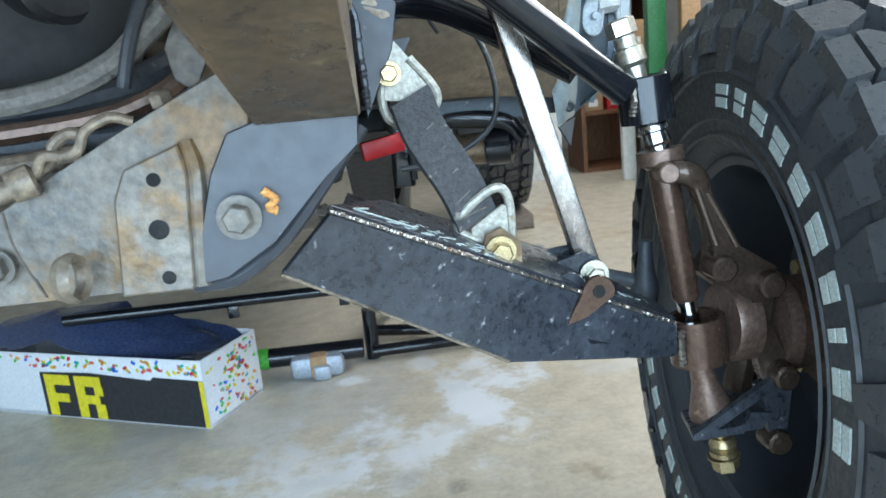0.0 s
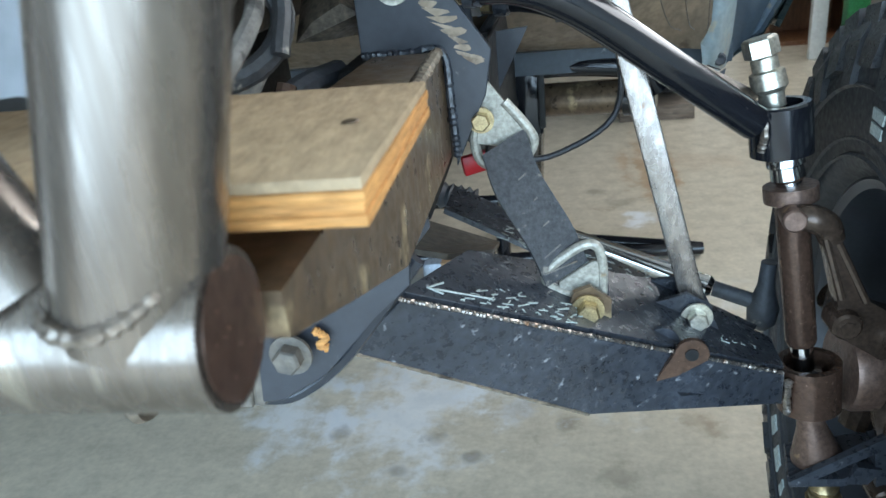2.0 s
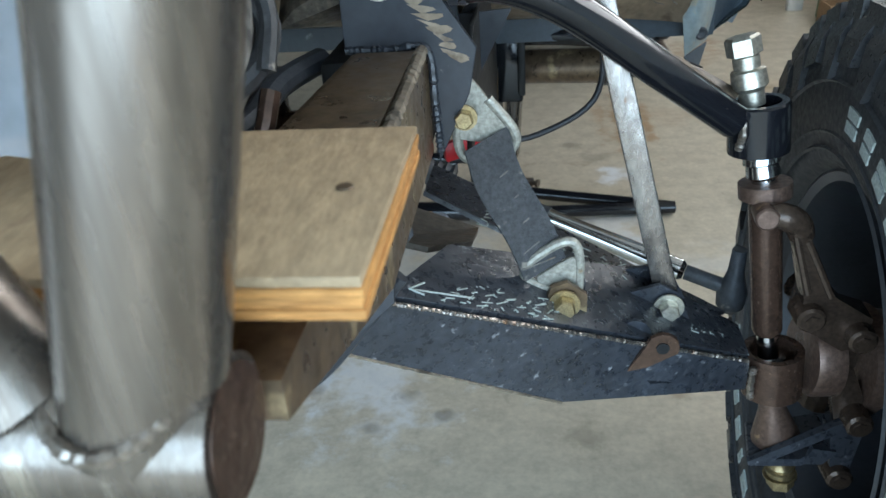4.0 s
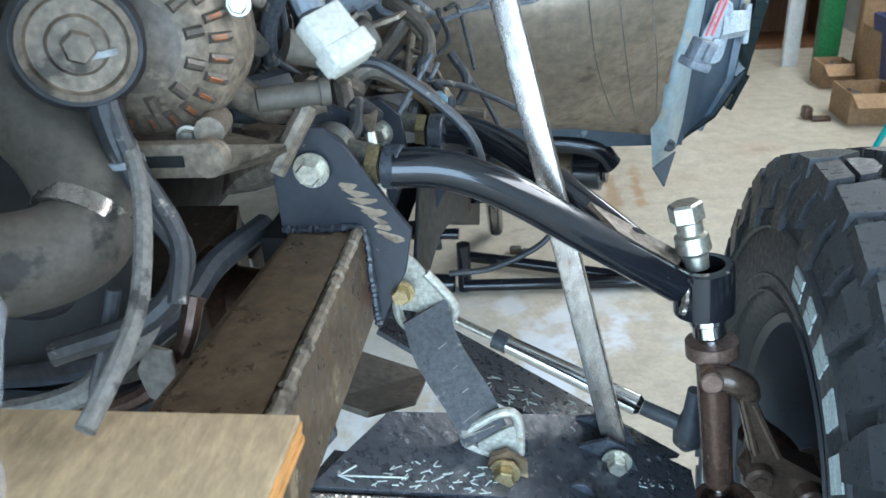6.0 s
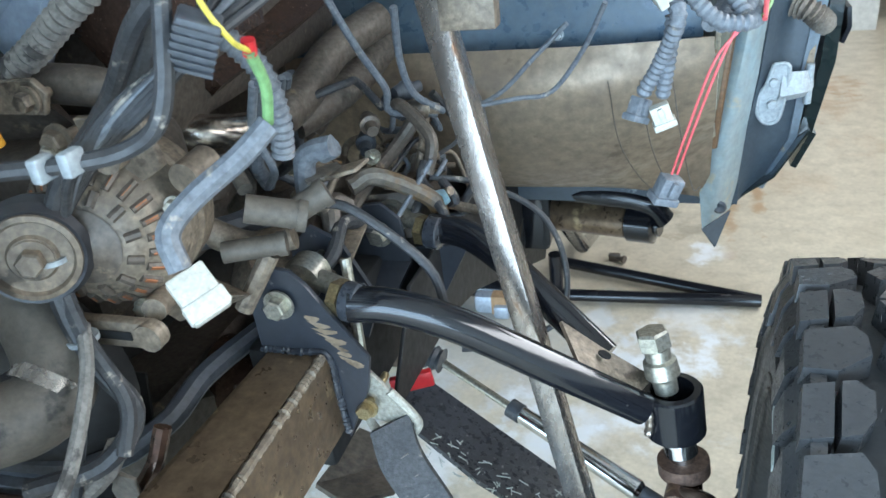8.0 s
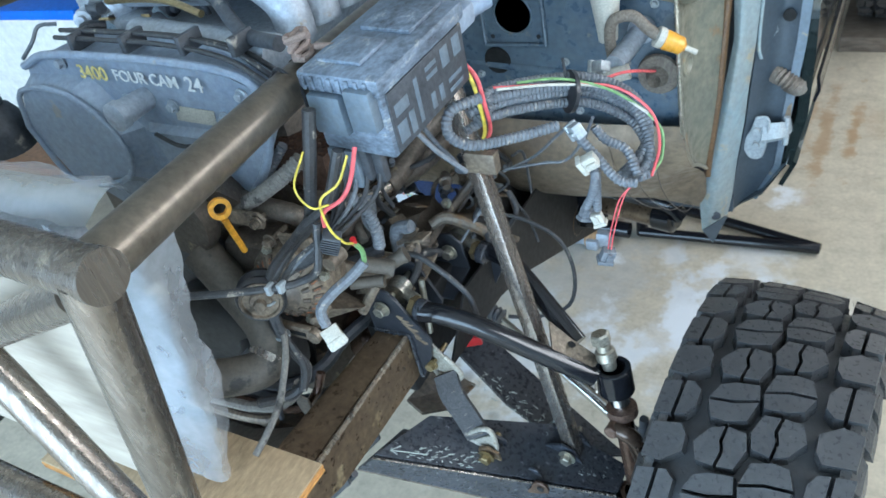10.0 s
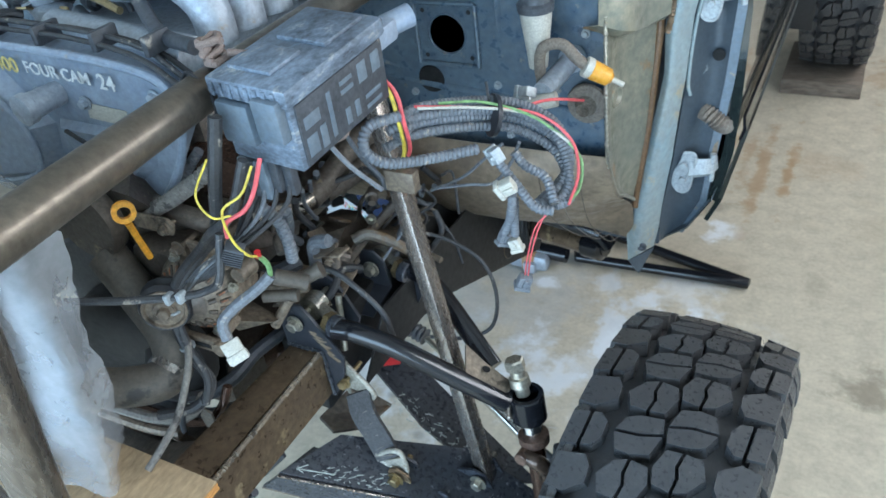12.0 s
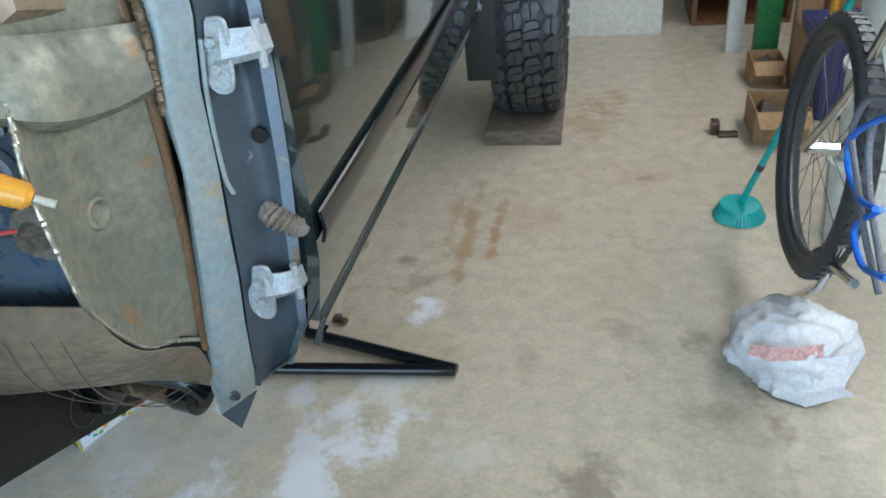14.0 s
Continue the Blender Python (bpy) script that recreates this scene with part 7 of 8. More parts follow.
knot = [V(0.315 + 0.017 * math.cos(k * 1.7) * math.cos(k * 0.61), 0.89 + 0.015 * math.sin(k * 1.7), 1.484 + 0.014 * math.sin(k * 0.61 + 1)) for k in range(22)]
part("knot", sweep(knot, 0.0052, 8, 3, ridges=0.0012), ROPE, fuse_box, "tangled cord knot")
for k, (x0, y0, mat_) in enumerate(((0.352, 0.855, TAPE), (0.366, 0.85, TAPE), (0.380, 0.852, LOOM), (0.392, 0.86, TAPE), (0.360, 0.875, TAPE), (0.405, 0.87, TAPE))):
    part("plug", box((x0 - 0.008, y0 - 0.007, 1.315 - 0.004 * (k % 3)), (x0 + 0.008, y0 + 0.007, 1.362), 0.002), BLACK_PLASTIC if k % 2 else FLANGE_BLUE, fuse_box)
    wire(fuse_box, "lead", 0.0032, mat_, (x0, y0, 1.33), (x0 - 0.006, y0 - 0.02, 1.295), (0.345 + 0.004 * k, 0.80 - 0.003 * k, 1.265), (0.305 + 0.005 * k, 0.765, 1.235), (0.282, 0.745 + 0.004 * k, 1.205), (0.25, 0.76, 1.17))
wire(fuse_box, "grey_lead", 0.0035, LOOM, (0.43, 0.93, 1.345), (0.45, 0.94, 1.31), (0.475, 0.96, 1.27))
part("tie", sweep([(0.27, 0.862, 1.44), (0.30, 0.856, 1.467), (0.333, 0.85, 1.44), (0.34, 0.84, 1.40)], 0.0025, 6), CARD_BLACK, fuse_box, "black zip tie")

# ---------- wrapped radiator ----------
rad = thing("wrapped_radiator", "radiator wrapped in cloudy clear plastic sheet", "radiator")
def sheet_mesh(rows, amp, seed, n=7):
    r = [spline(q, n) for q in rows]
    cols = [spline([row[i] for row in r], n) for i in range(len(r[0]))]
    bm = bmesh.new()
    g = []
    for c in cols:
        line = []
        for p in c:
            w = noise.noise(p * 14 + V(seed, 0, 0)) * amp + noise.noise(p * 38 + V(0, seed, 0)) * amp * 0.5
            line.append(bm.verts.new(p + V(w, w * 0.6, w * 0.4)))
        g.append(line)
    for a, b in zip(g, g[1:]):
        for k in range(len(a) - 1):
            bm.faces.new((a[k], a[k + 1], b[k + 1], b[k]))
    bmesh.ops.recalc_face_normals(bm, faces=bm.faces)
    return bm
part("core", box((-0.55, 0.565, 1.05), (0.14, 0.625, 1.40), 0.01), ALLOY, rad, "pale radiator core")
part("plastic_wrap", sheet_mesh([
    [(-0.6, 0.555, 1.40), (-0.2, 0.555, 1.42), (0.10, 0.56, 1.425), (0.215, 0.58, 1.41)],
    [(-0.6, 0.60, 1.47), (-0.2, 0.60, 1.46), (0.12, 0.60, 1.45), (0.235, 0.61, 1.44)],
    [(-0.6, 0.65, 1.43), (-0.2, 0.65, 1.43), (0.10, 0.66, 1.42), (0.20, 0.66, 1.40)]], 0.02, 3), CLEAR_WRAP, rad, "crumpled cloudy plastic")
part("plastic_wrap", sheet_mesh([
    [(0.20, 0.545, 1.435), (0.285, 0.56, 1.42), (0.285, 0.63, 1.38)],
    [(0.18, 0.55, 1.30), (0.285, 0.57, 1.29), (0.25, 0.635, 1.25)],
    [(0.16, 0.55, 1.14), (0.255, 0.57, 1.13), (0.22, 0.63, 1.08)],
    [(0.14, 0.55, 0.985), (0.225, 0.57, 0.972), (0.15, 0.65, 0.968)]], 0.012, 8), CLEAR_WRAP, rad, "loose hanging sheet of cloudy plastic")
steering_rack = thing("steering_rack", "greasy black steering rack across the frame", "steering rack")
part("housing", sweep([(-0.55, 1.25, 0.69), (0.22, 1.27, 0.69)], 0.03, 18, straight=True), DARK_METAL, steering_rack)
part("mount", box((0.02, 1.22, 0.68), (0.08, 1.31, 0.76), 0.008), DARK_METAL, steering_rack)
diff = thing("front_differential", "greasy dark differential housing under the engine", "differential")
part("housing", hull([(x, y, z) for x in (-0.32, 0.10) for y in (0.90, 1.16) for z in (0.76, 0.86)] + [(-0.1, 0.86, 0.81), (0.14, 1.0, 0.82)]), DARK_METAL, diff)
part("shaft_flange", lathe([(0, 0.05), (0.02, 0.05), (0.03, 0.03), (0.06, 0.028)], (0.11, 1.02, 0.82), (0.3, 1.02, 0.81), 24), BROWN_CAST, diff)

# ---------- things on the floor under and behind the truck ----------
toy_box = thing("toy_carton", "confetti-printed carton with torn black panel and yellow letters", "carton")
BXM = Matrix.Translation((-0.205, 2.106, 0)) @ pose(0, 0, 0, 0, 0, -25)
W, D, Hh = 0.86, 0.25, 0.19
part("base", box((-W, 0, 0), (0, D, 0.01), 0.0, m=BXM), WHITE_PRINT, toy_box)
part("front_side", box((-W, 0, 0.0), (0, 0.005, Hh), 0.001, m=BXM), WHITE_PRINT, toy_box, "white confetti print")
part("end_side", box((-0.005, 0.0055, 0.0), (0, D, Hh), 0.001, m=BXM), WHITE_PRINT, toy_box)
part("end_side", box((-W, 0.0055, 0.0), (-W + 0.005, D, Hh), 0.001, m=BXM), WHITE_PRINT, toy_box)
part("back_side", box((-W + 0.0055, D - 0.005, 0.0), (-0.0055, D, Hh), 0.001, m=BXM), WHITE_PRINT, toy_box)
part("black_label", plate([BXM @ V(-0.56, -0.0025, 0.004), BXM @ V(-0.002, -0.0025, 0.004), BXM @ V(-0.002, -0.0025, 0.135), BXM @ V(-0.16, -0.0025, 0.138), BXM @ V(-0.17, -0.0025, 0.128), BXM @ V(-0.38, -0.0025, 0.14), BXM @ V(-0.56, -0.0025, 0.135)], 0.002), CARD_BLACK, toy_box, "torn black label")
part("yellow_strip", box((-0.012, -0.005, 0.004), (0.001, -0.0036, 0.135), 0.0, m=BXM), YELLOW, toy_box)
def stroke(parent, x0, z0, x1, z1):
    part("letter_stroke", box((x0, -0.0052, z0), (x1, -0.0037, z1), 0.0, m=BXM), YELLOW, parent, "bold yellow letter stroke")
for x in (-0.545, -0.435):
    stroke(toy_box, x, 0.006, x + 0.032, 0.13)
    stroke(toy_box, x + 0.032, 0.10, x + 0.092, 0.13)
    stroke(toy_box, x + 0.032, 0.048, x + 0.08, 0.074)
stroke(toy_box, -0.435 + 0.066, 0.074, -0.435 + 0.095, 0.10)
stroke(toy_box, -0.435 + 0.062, 0.006, -0.435 + 0.095, 0.048)
part("blue_lining", sheet_mesh([
    [BXM @ V(-W + 0.03, 0.02, 0.17), BXM @ V(-0.55, 0.02, 0.21), BXM @ V(-0.25, 0.02, 0.17), BXM @ V(-0.03, 0.02, 0.19)],
    [BXM @ V(-W + 0.03, 0.13, 0.23), BXM @ V(-0.55, 0.13, 0.26), BXM @ V(-0.25, 0.13, 0.22), BXM @ V(-0.03, 0.13, 0.18)],
    [BXM @ V(-W + 0.03, 0.23, 0.22), BXM @ V(-0.55, 0.23, 0.26), BXM @ V(-0.25, 0.23, 0.24), BXM @ V(-0.03, 0.23, 0.17)]], 0.03, 5, 6), BLUE_FILM, toy_box, "crumpled dark blue film")
r2 = random.Random(12)
for k in range(190):
    w = r2.uniform(0.004, 0.008)
    if k < 90:
        p = box((-0.0005, -w, -w * 0.6), (0.0012, w, w * 0.6), 0.0, m=BXM @ Matrix.Translation((0, r2.uniform(0.015, D - 0.015), r2.uniform(0.01, 0.18))) @ pose(0, 0, 0, r2.uniform(-60, 60)))
    else:
        p = box((-w, -0.0012, -w * 0.6), (w, 0.0005, w * 0.6), 0.0, m=BXM @ Matrix.Translation((r2.uniform(-W + 0.01, -0.01), 0, r2.uniform(0.148, 0.182))) @ pose(0, 0, 0, 0, r2.uniform(-60, 60)))
    part("confetti", p, r2.choice((RED, GREEN_BRIGHT, BLUE_CABLE, ORANGE, YELLOW, TEAL, PINK)), toy_box)

stand = thing("tube_stand", "black steel tube stand on the floor under the truck", "stand")
for a, b, r in ((V(0.225, 2.49, 0.0), V(0.225, 2.49, 0.16), 0.022), (V(-0.6, 2.3, 0.285), V(0.235, 2.3, 0.285), 0.016), (V(0.225, 2.46, 0.03), V(0.832, 2.50, 0.025), 0.019),
                (V(0.2, 2.67, 0.03), V(0.832, 2.50, 0.025), 0.019), (V(-0.9, 2.45, 0.06), V(0.2, 2.42, 0.06), 0.03)):
    part("tube", sweep([a, b], r, 16, straight=True), BLACK_PAINT, stand)
part("green_tape", sweep([V(-0.12, 2.4275, 0.06), V(-0.085, 2.427, 0.06)], 0.0315, 16, straight=True), GREEN_BRIGHT, stand, "bright green tape")
for x in (-0.14, 0.17):
    part("tab", box((x - 0.015, 2.285, 0.24), (x + 0.015, 2.30, 0.275), 0.003), BLACK_PAINT, stand)
jack = thing("frame_jack", "brown and black support jack under the frame rail", "jack")
part("cylinder", lathe([(0, 0.026), (0.002, 0.031), (0.15, 0.031), (0.152, 0.028)], (0.375, 1.712, 0.698), (0.55, 1.668, 0.706), 24), RUSTY_STEEL, jack, "rust-brown cylinder")
part("cap", lathe([(0, 0.036), (0.045, 0.036), (0.05, 0.022), (0.056, 0.022)], (0.524, 1.6745, 0.705), (0.7, 1.63, 0.713), 24), BLACK_PAINT, jack)
part("bracket", box((0.325, 1.66, 0.645), (0.378, 1.76, 0.79), 0.006), BLACK_PAINT, jack)
part("rib", box((0.37, 1.652, 0.66), (0.382, 1.66, 0.79), 0.002), BLACK_FRAME, jack)
part("upper_bar", sweep([(0.34, 1.68, 0.765), (0.45, 1.655, 0.768), (0.55, 1.65, 0.755), (0.585, 1.655, 0.72)], 0.019, 14), BLACK_PAINT, jack)
part("leg", sweep([(0.36, 1.80, 0.67), (0.34, 2.3, 0.3), (0.30, 2.9, 0.03)], 0.02, 14, straight=True), BLACK_PAINT, jack)
gun = thing("spray_bottle", "dusty silver and tan bottle lying on the floor", "bottle")
part("body", merge(box((-0.02, 2.36, 0.0), (0.14, 2.42, 0.07), 0.02), box((0.05, 2.34, 0.0), (0.10, 2.40, 0.045), 0.01)), ALLOY, gun)
part("label", box((0.04, 2.3575, 0.004), (0.09, 2.425, 0.073), 0.004), CARDBOARD, gun, "tan paper label")
part("rubber_scrap", merge(box((0.36, 2.73, 0.0), (0.40, 2.75, 0.03), 0.006), lathe([(-0.02, 0.008), (0.03, 0.008), (0.032, 0.014), (0.04, 0.014)], (0.38, 2.74, 0.016), (0.42, 2.72, 0.016), 12)), DARK_METAL)
tagged(bpy.data.objects["rubber_scrap"], "small dark fitting lying on the concrete", "fitting")
strip = part("paper_strip", plate([(0.30, 1.80, 0.725), (0.33, 1.98, 0.725), (0.345, 1.98, 0.72), (0.315, 1.80, 0.72)], 0.002), WHITE_PRINT)
tagged(strip, "printed paper strip on the lower rail edge", "paper")

# ---------- back of the garage ----------
part("leaning_sheet", box((0.98, 5.66, 0), (1.63, 5.72, 0.62), 0.005), WHITE_WARE)
tagged(bpy.data.objects["leaning_sheet"], "white sheet panel leaning by the cabinet", "panel")
cabinet = thing("shelf_cabinet", "dark brown wooden cabinet with cluttered shelves", "cabinet")
for x in (1.82, 2.38):
    part("side", box((x, 5.8, 0), (x + 0.03, 6.25, 2.0)), WOOD_BROWN, cabinet)
for z in (0.0, 0.42, 0.84, 1.26, 1.68, 1.97):
    part("shelf", box((1.85, 5.8, z), (2.38, 6.25, z + 0.03)), WOOD_BROWN, cabinet)
part("back", box((1.82, 6.25, 0), (2.41, 6.27, 2.0)), WOOD_BROWN, cabinet)
for k in range(9):
    c = thing("shelf_carton", "small worn carton on the shelf", "carton", "cartons on the shelf")
    x = 1.86 + (k % 3) * 0.17
    z = (0.45, 0.87, 1.29)[k // 3]
    part("body", box((x, 5.85, z), (x + 0.14, 6.1, z + rnd.uniform(0.12, 0.3)), 0.004), (CARDBOARD, RED, WHITE_WARE, YELLOW, BLUE_BIN)[k % 5], c)
    part("label", box((x + 0.03, 5.8465, z + 0.03), (x + 0.1, 5.849, z + 0.08)), WHITE_WARE, c)
for nm, lab, lo, hi, mat in (("white_post", "tall white board leaning by the cabinet", (1.96, 5.30, 0), (2.05, 5.35, 2.1), WHITE_WARE), ("green_board", "tall green board standing by the wall", (2.07, 5.05, 0), (2.19, 5.13, 1.9), GREEN),
                             ("tan_board", "tall tan wooden board by the wall", (2.22, 4.88, 0), (2.34, 4.94, 1.6), CARDBOARD)):
    part(nm, box(lo, hi, 0.004), mat)
    tagged(bpy.data.objects[nm], lab, "board")
for lo, hi in (((2.02, 4.78, 0), (2.18, 4.96, 0.13)), ((2.20, 4.55, 0), (2.42, 4.8, 0.34)), ((1.93, 4.10, 0), (2.16, 4.36, 0.15)), ((2.4, 5.0, 0.0), (2.62, 5.25, 0.55))):
    c = thing("cardboard_box", "open brown cardboard box by the wall", "box", "boxes by the wall")
    part("front", box((lo[0], lo[1], 0), (hi[0], lo[1] + 0.005, hi[2])), CARDBOARD, c)
    part("back", box((lo[0], hi[1] - 0.005, 0), (hi[0], hi[1], hi[2])), CARDBOARD, c)
    part("side", box((lo[0], lo[1] + 0.006, 0), (lo[0] + 0.005, hi[1] - 0.006, hi[2])), CARDBOARD, c)
    part("side", box((hi[0] - 0.005, lo[1] + 0.006, 0), (hi[0], hi[1] - 0.006, hi[2])), CARDBOARD, c)
    part("contents", hull([(rnd.uniform(lo[0] + 0.02, hi[0] - 0.02), rnd.uniform(lo[1] + 0.02, hi[1] - 0.02), rnd.uniform(0.01, hi[2])) for _ in range(14)]), DARK_METAL, c)
    part("flap", plate([(lo[0], lo[1], hi[2]), (hi[0], lo[1], hi[2]), (hi[0] - 0.01, lo[1] - 0.07, hi[2] - 0.05), (lo[0] + 0.01, lo[1] - 0.07, hi[2] - 0.05)], 0.004), CARDBOARD, c)
bin_ = thing("storage_bin", "dark blue ribbed plastic bin with orange handle inside", "bin")
part("tub", loft([[(2.240, 4.340, 0), (2.480, 4.340, 0), (2.480, 4.620, 0), (2.240, 4.620, 0), (2.240, 4.340, 0)], [(2.190, 4.290, 0.42), (2.530, 4.290, 0.42), (2.530, 4.670, 0.42), (2.190, 4.670, 0.42), (2.190, 4.290, 0.42)]], 0.004), BLUE_BIN, bin_)
for k in range(7):
    part("rib", sweep([(2.250 + k * 0.035, 4.332, 0.02), (2.205 + k * 0.045, 4.286, 0.41)], 0.004, 6, straight=True), BLUE_BIN, bin_)
part("orange_handle", sweep([(2.280, 4.470, 0.1), (2.260, 4.420, 0.55)], 0.018, 10, straight=True), ORANGE, bin_)
scrap = part("dark_scrap", merge(box((1.79, 4.16, 0), (1.88, 4.21, 0.02), 0.006), box((1.76, 4.19, 0), (1.80, 4.26, 0.06), 0.008)), BROWN_CAST)
tagged(scrap, "dark rusty metal scrap on the floor", "scrap")
brush = thing("floor_brush", "teal floor brush leaning with round bristle head", "brush")
part("head", lathe([(0.06, 0.035), (0.055, 0.075), (0.035, 0.085), (0.034, 0.02)], (1.785, 3.47, 0), (1.785, 3.47, 1), 30), TEAL, brush)
for k in range(40):
    a = k * 2 * math.pi / 40
    part("bristle", sweep([(1.785 + 0.07 * math.cos(a), 3.47 + 0.07 * math.sin(a), 0.045), (1.785 + 0.092 * math.cos(a), 3.47 + 0.092 * math.sin(a), 0.0)], 0.008, 5, straight=True), TEAL, brush)
part("handle", sweep([(1.785, 3.47, 0.05), (2.005, 3.35, 0.85), (2.125, 3.28, 1.3)], 0.012, 12, straight=True), TEAL, brush)
part("ferrule", sweep([(1.83, 3.446, 0.21), (1.837, 3.442, 0.235)], 0.0135, 12, straight=True), BLACK_PLASTIC, brush)

def bike_wheel(parent, c, yaw, r=0.33, tilt=0):
    m = Matrix.Translation(c) @ pose(0, 0, 0, 0, tilt, yaw)
    tor = []
    for k in range(49):
        a = 2 * math.pi * k / 48
        tor.append(m @ V(0, r * math.cos(a), r * math.sin(a)))
    part("tyre", sweep(tor, 0.034, 14, straight=True, cap=False), RUBBER, parent, "black knobbly tyre")
    part("rim", sweep([m @ (m.inverted() @ p * 0.9) for p in tor], 0.011, 10, straight=True, cap=False), RIM, parent)
    part("hub", sweep([m @ V(-0.04, 0, 0), m @ V(0.04, 0, 0)], 0.018, 12, straight=True), CHROME, parent)
    for k in range(16):
        a = 2 * math.pi * k / 16
        part("spoke", sweep([m @ V(0.02 * (-1) ** k, 0, 0), m @ V(0, r * 0.9 * math.cos(a), r * 0.9 * math.sin(a))], 0.0012, 4, straight=True), RIM, parent)
    for k in range(60):
        a = 2 * math.pi * k / 60
        part("knob", box((-0.018, -0.009, -0.005), (0.018, 0.009, 0.004), 0.0, m=m @ Matrix.Rotation(a, 4, "X") @ Matrix.Translation((0, 0, r + 0.031))), RUBBER, parent)
bike = thing("bicycle", "parked black bicycle with blue cables", "bicycle")
bike_wheel(bike, V(1.845, 2.82, 0.605), 0, 0.325, tilt=4)
part("fork", sweep([(1.90, 2.83, 0.60), (1.93, 2.70, 0.80), (1.94, 2.60, 1.05)], 0.013, 12), CHROME, bike, "silver fork")
part("fork", sweep([(1.80, 2.83, 0.60), (1.84, 2.70, 0.80), (1.88, 2.60, 1.05)], 0.013, 12), CHROME, bike, "silver fork")
part("frame_tube", sweep([(1.92, 2.56, 1.0), (1.95, 2.1, 0.62), (1.95, 1.95, 0.52)], 0.018, 12), BLACK_PAINT, bike)
bike_wheel(bike, V(1.97, 1.86, 0.60), 0, 0.315, tilt=-3)
part("crank", sweep([(1.83, 2.50, 0.50), (1.80, 2.56, 0.44), (1.82, 2.60, 0.40)], 0.008, 10), CARD_BLACK, bike)
part("stand_bar", sweep([(1.83, 2.60, 0.397), (1.83, 2.35, 0.49)], 0.012, 12, straight=True), CHROME, bike, "chrome stand bar")
part("stand_leg", sweep([(1.83, 2.47, 0.52), (1.84, 2.60, 0.30), (1.88, 2.95, 0.0)], 0.011, 12, straight=True), CHROME, bike, "chrome stand leg")
for mat, pts in ((BLUE_CABLE, ((1.74, 2.05, 1.06), (1.72, 2.222, 0.932), (1.72, 2.231, 0.862), (1.72, 2.135, 0.841), (1.72, 2.046, 0.868))), (BLUE_CABLE, ((1.73, 2.05, 0.865), (1.72, 2.116, 0.79), (1.72, 2.091, 0.756), (1.72, 2.031, 0.752), (1.72, 1.93, 0.80))),
                 (LOOM, ((1.73, 2.08, 1.06), (1.72, 2.18, 1.02), (1.72, 2.23, 0.969), (1.72, 2.24, 0.918), (1.72, 2.16, 0.86), (1.72, 2.06, 0.80), (1.73, 1.97, 0.74))),
                 (LOOM, ((1.74, 2.05, 1.04), (1.73, 2.15, 1.0), (1.73, 2.17, 0.93), (1.73, 2.1, 0.85), (1.73, 1.98, 0.78)))):
    part("cable", sweep(pts, 0.0065, 8), mat, bike, "loose looped cable")
for k in range(3):
    b = thing("plastic_bucket", "stacked cloudy white plastic bucket behind the bicycle", "bucket", "stacked buckets")
    part("body", lathe([(0, 0.12), (0.30, 0.145), (0.305, 0.155), (0.32, 0.155), (0.32, 0.14)], (2.17, 3.33, 0.33 * k), (2.17, 3.33, 2), 28), WHITE_WARE, b)
bg = bmesh.new()
bmesh.ops.create_icosphere(bg, subdivisions=5, radius=1)
for v in bg.verts:
    d = v.co.copy()
    s = 1 + 0.28 * noise.noise(d * 1.7 + V(3, 1, 2)) + 0.20 * (0.5 - abs(noise.noise(d * 3.3 + V(0, 4, 1)))) + 0.11 * (0.4 - abs(noise.noise(d * 7.7))) + 0.05 * (0.4 - abs(noise.noise(d * 16)))
    v.co = V(1.80 + d.x * 0.155 * s, 2.62 + d.y * 0.14 * s, max(0.002, 0.075 + d.z * 0.115 * s))
bag = part("plastic_bag", bg, BAG_WHITE)
tagged(bag, "crumpled white plastic shopping bag on the floor", "plastic bag")
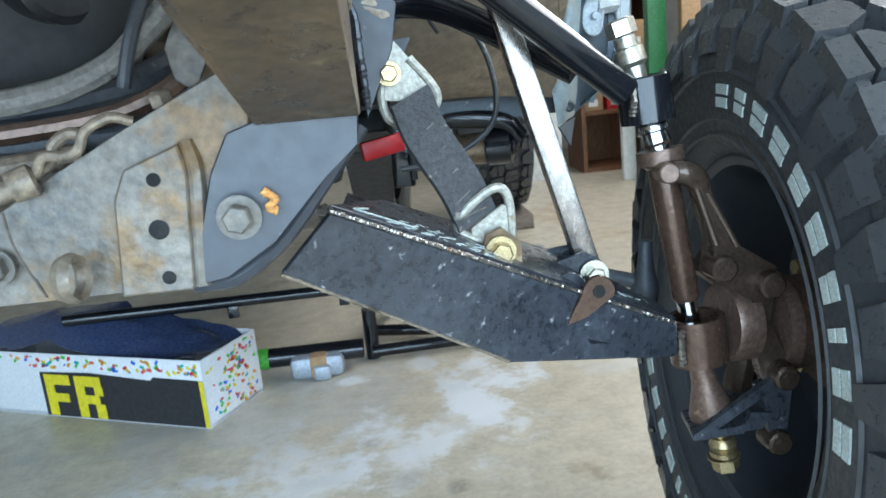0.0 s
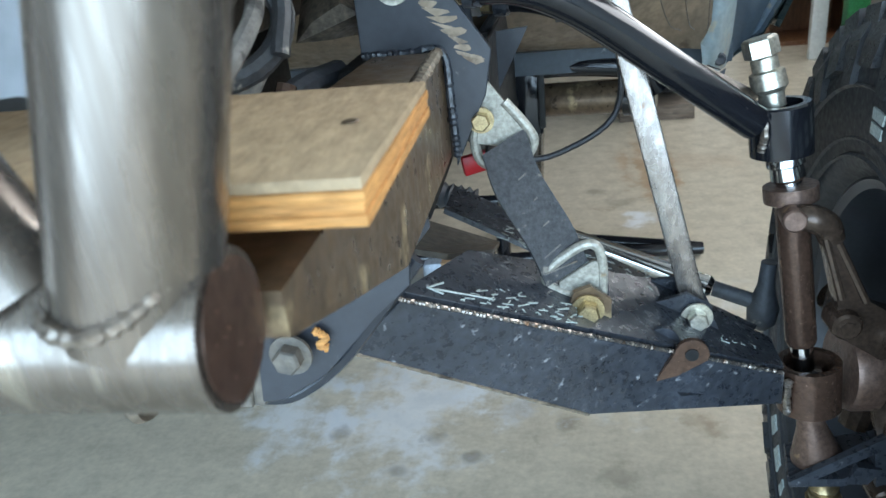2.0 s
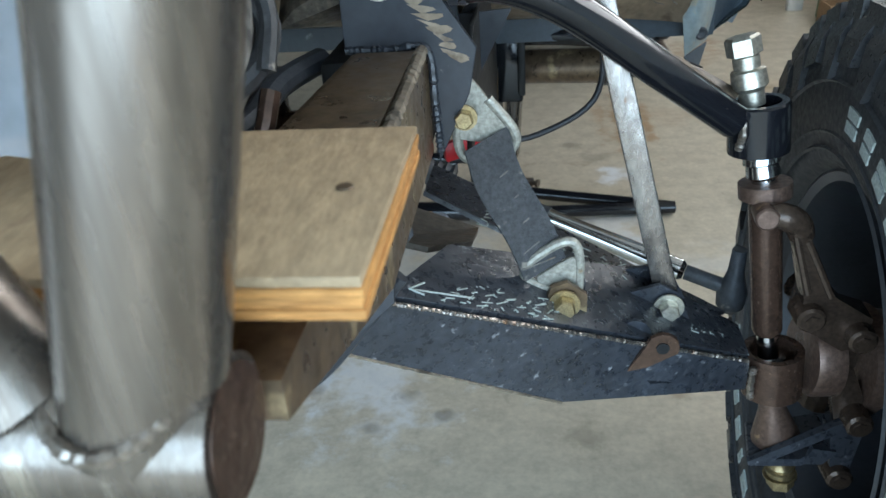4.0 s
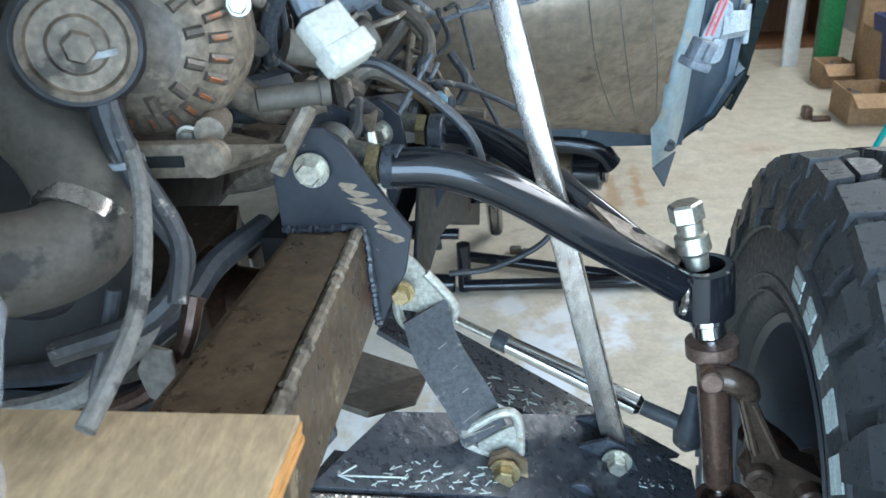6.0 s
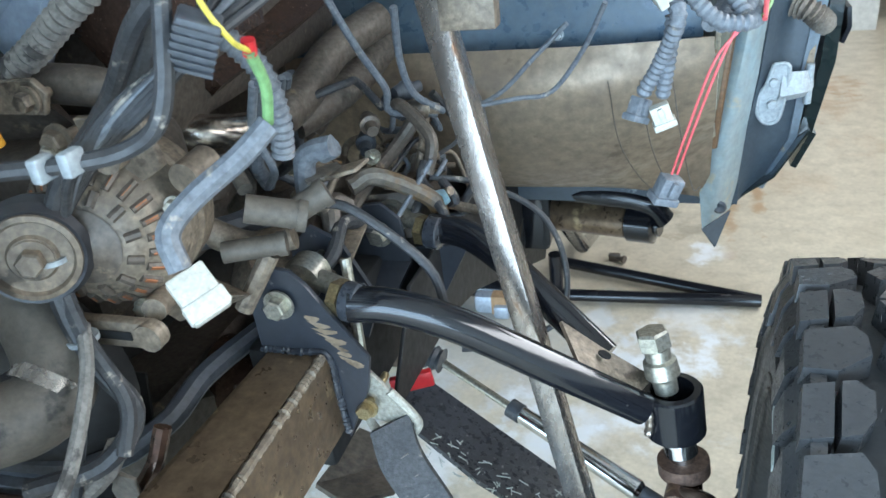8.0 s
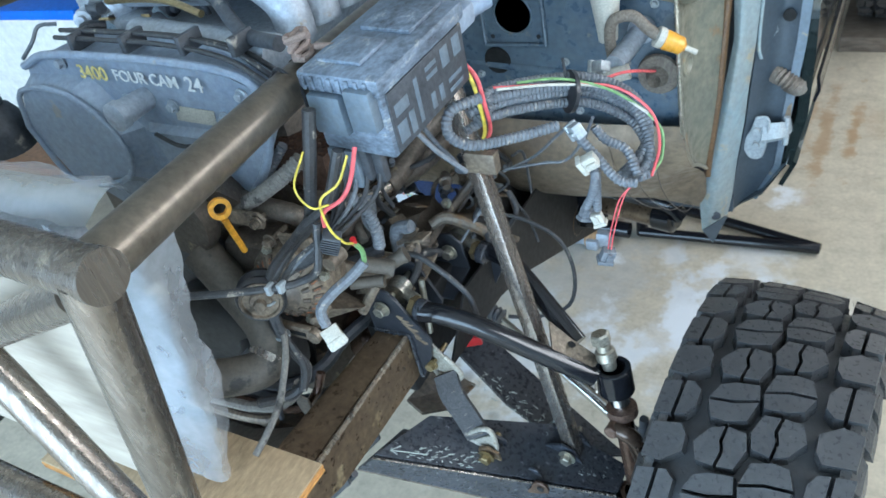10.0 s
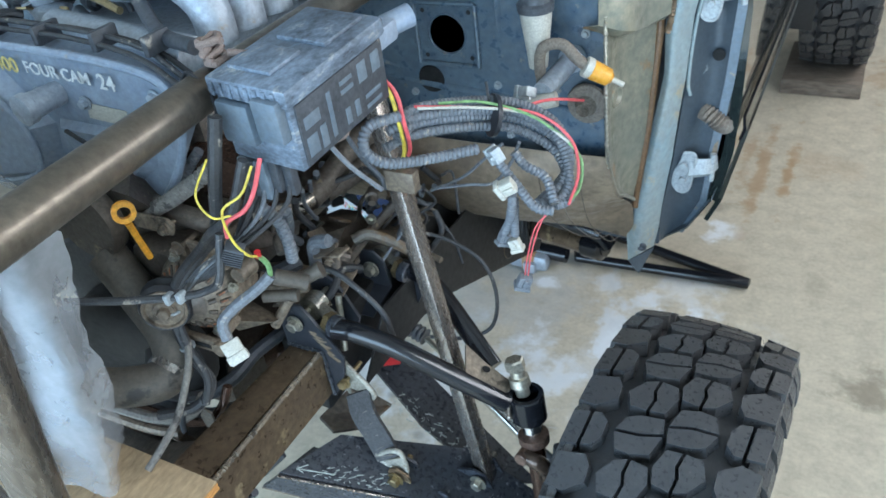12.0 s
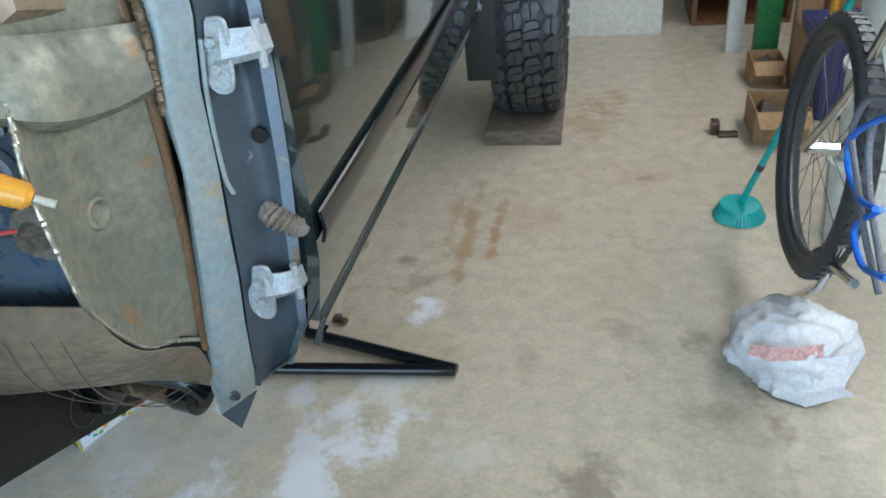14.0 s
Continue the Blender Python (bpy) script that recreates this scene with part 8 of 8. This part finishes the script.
part("bag_print", sheet_mesh([[(1.66, 2.50, 0.13), (1.74, 2.475, 0.135), (1.85, 2.49, 0.14)], [(1.665, 2.505, 0.165), (1.745, 2.49, 0.17), (1.85, 2.505, 0.175)]], 0.006, 2), PINK_PALE, bag, "faded pink print")
part("bag_flap", sheet_mesh([[(1.68, 2.57, 0.14), (1.77, 2.50, 0.13), (1.90, 2.49, 0.14)], [(1.67, 2.57, 0.07), (1.77, 2.475, 0.06), (1.92, 2.465, 0.07)], [(1.655, 2.61, 0.014), (1.77, 2.46, 0.012), (1.93, 2.46, 0.012)]], 0.03, 9), BAG_WHITE, bag, "loose crumpled flap")
post = thing("padded_post", "dark blue padded post by a timber offcut", "post")
part("pad", sweep([(1.78, 1.9, 0.0), (1.755, 1.87, 0.14), (1.73, 1.83, 0.30)], 0.04, 16), BODY_DARK, post)
offcut = part("timber_offcut", box((1.70, 1.78, 0.0), (1.76, 2.02, 0.09), 0.004), WOOD_BROWN)
tagged(offcut, "brown timber offcut on the floor", "wood block")
tubs = thing("storage_tub", "large clear storage tub with bright blue lid", "storage tub")
part("tub", loft([[(-2.5, 1.9, 0.55), (-1.6, 1.9, 0.55), (-1.6, 2.6, 0.55), (-2.5, 2.6, 0.55), (-2.5, 1.9, 0.55)], [(-2.6, 1.85, 1.12), (-1.52, 1.85, 1.12), (-1.52, 2.7, 1.12), (-2.6, 2.7, 1.12), (-2.6, 1.85, 1.12)]], 0.005), WHITE_WARE, tubs, "cloudy white tub")
part("lid", box((-2.65, 1.82, 1.12), (-1.49, 2.73, 1.16), 0.012), BLUE_CABLE, tubs, "bright blue lid")
part("label", box((-1.95, 1.868, 0.85), (-1.88, 1.874, 0.98)), TEAL, tubs)
bench = thing("work_bench", "plain bench carrying the storage tub", "bench")
part("top", box((-2.8, 1.7, 0.51), (-1.3, 2.8, 0.55), 0.004), WOOD_BROWN, bench)
for x in (-2.75, -1.4):
    for y in (1.75, 2.7):
        part("leg", box((x, y, 0), (x + 0.06, y + 0.06, 0.51)), WOOD_BROWN, bench)
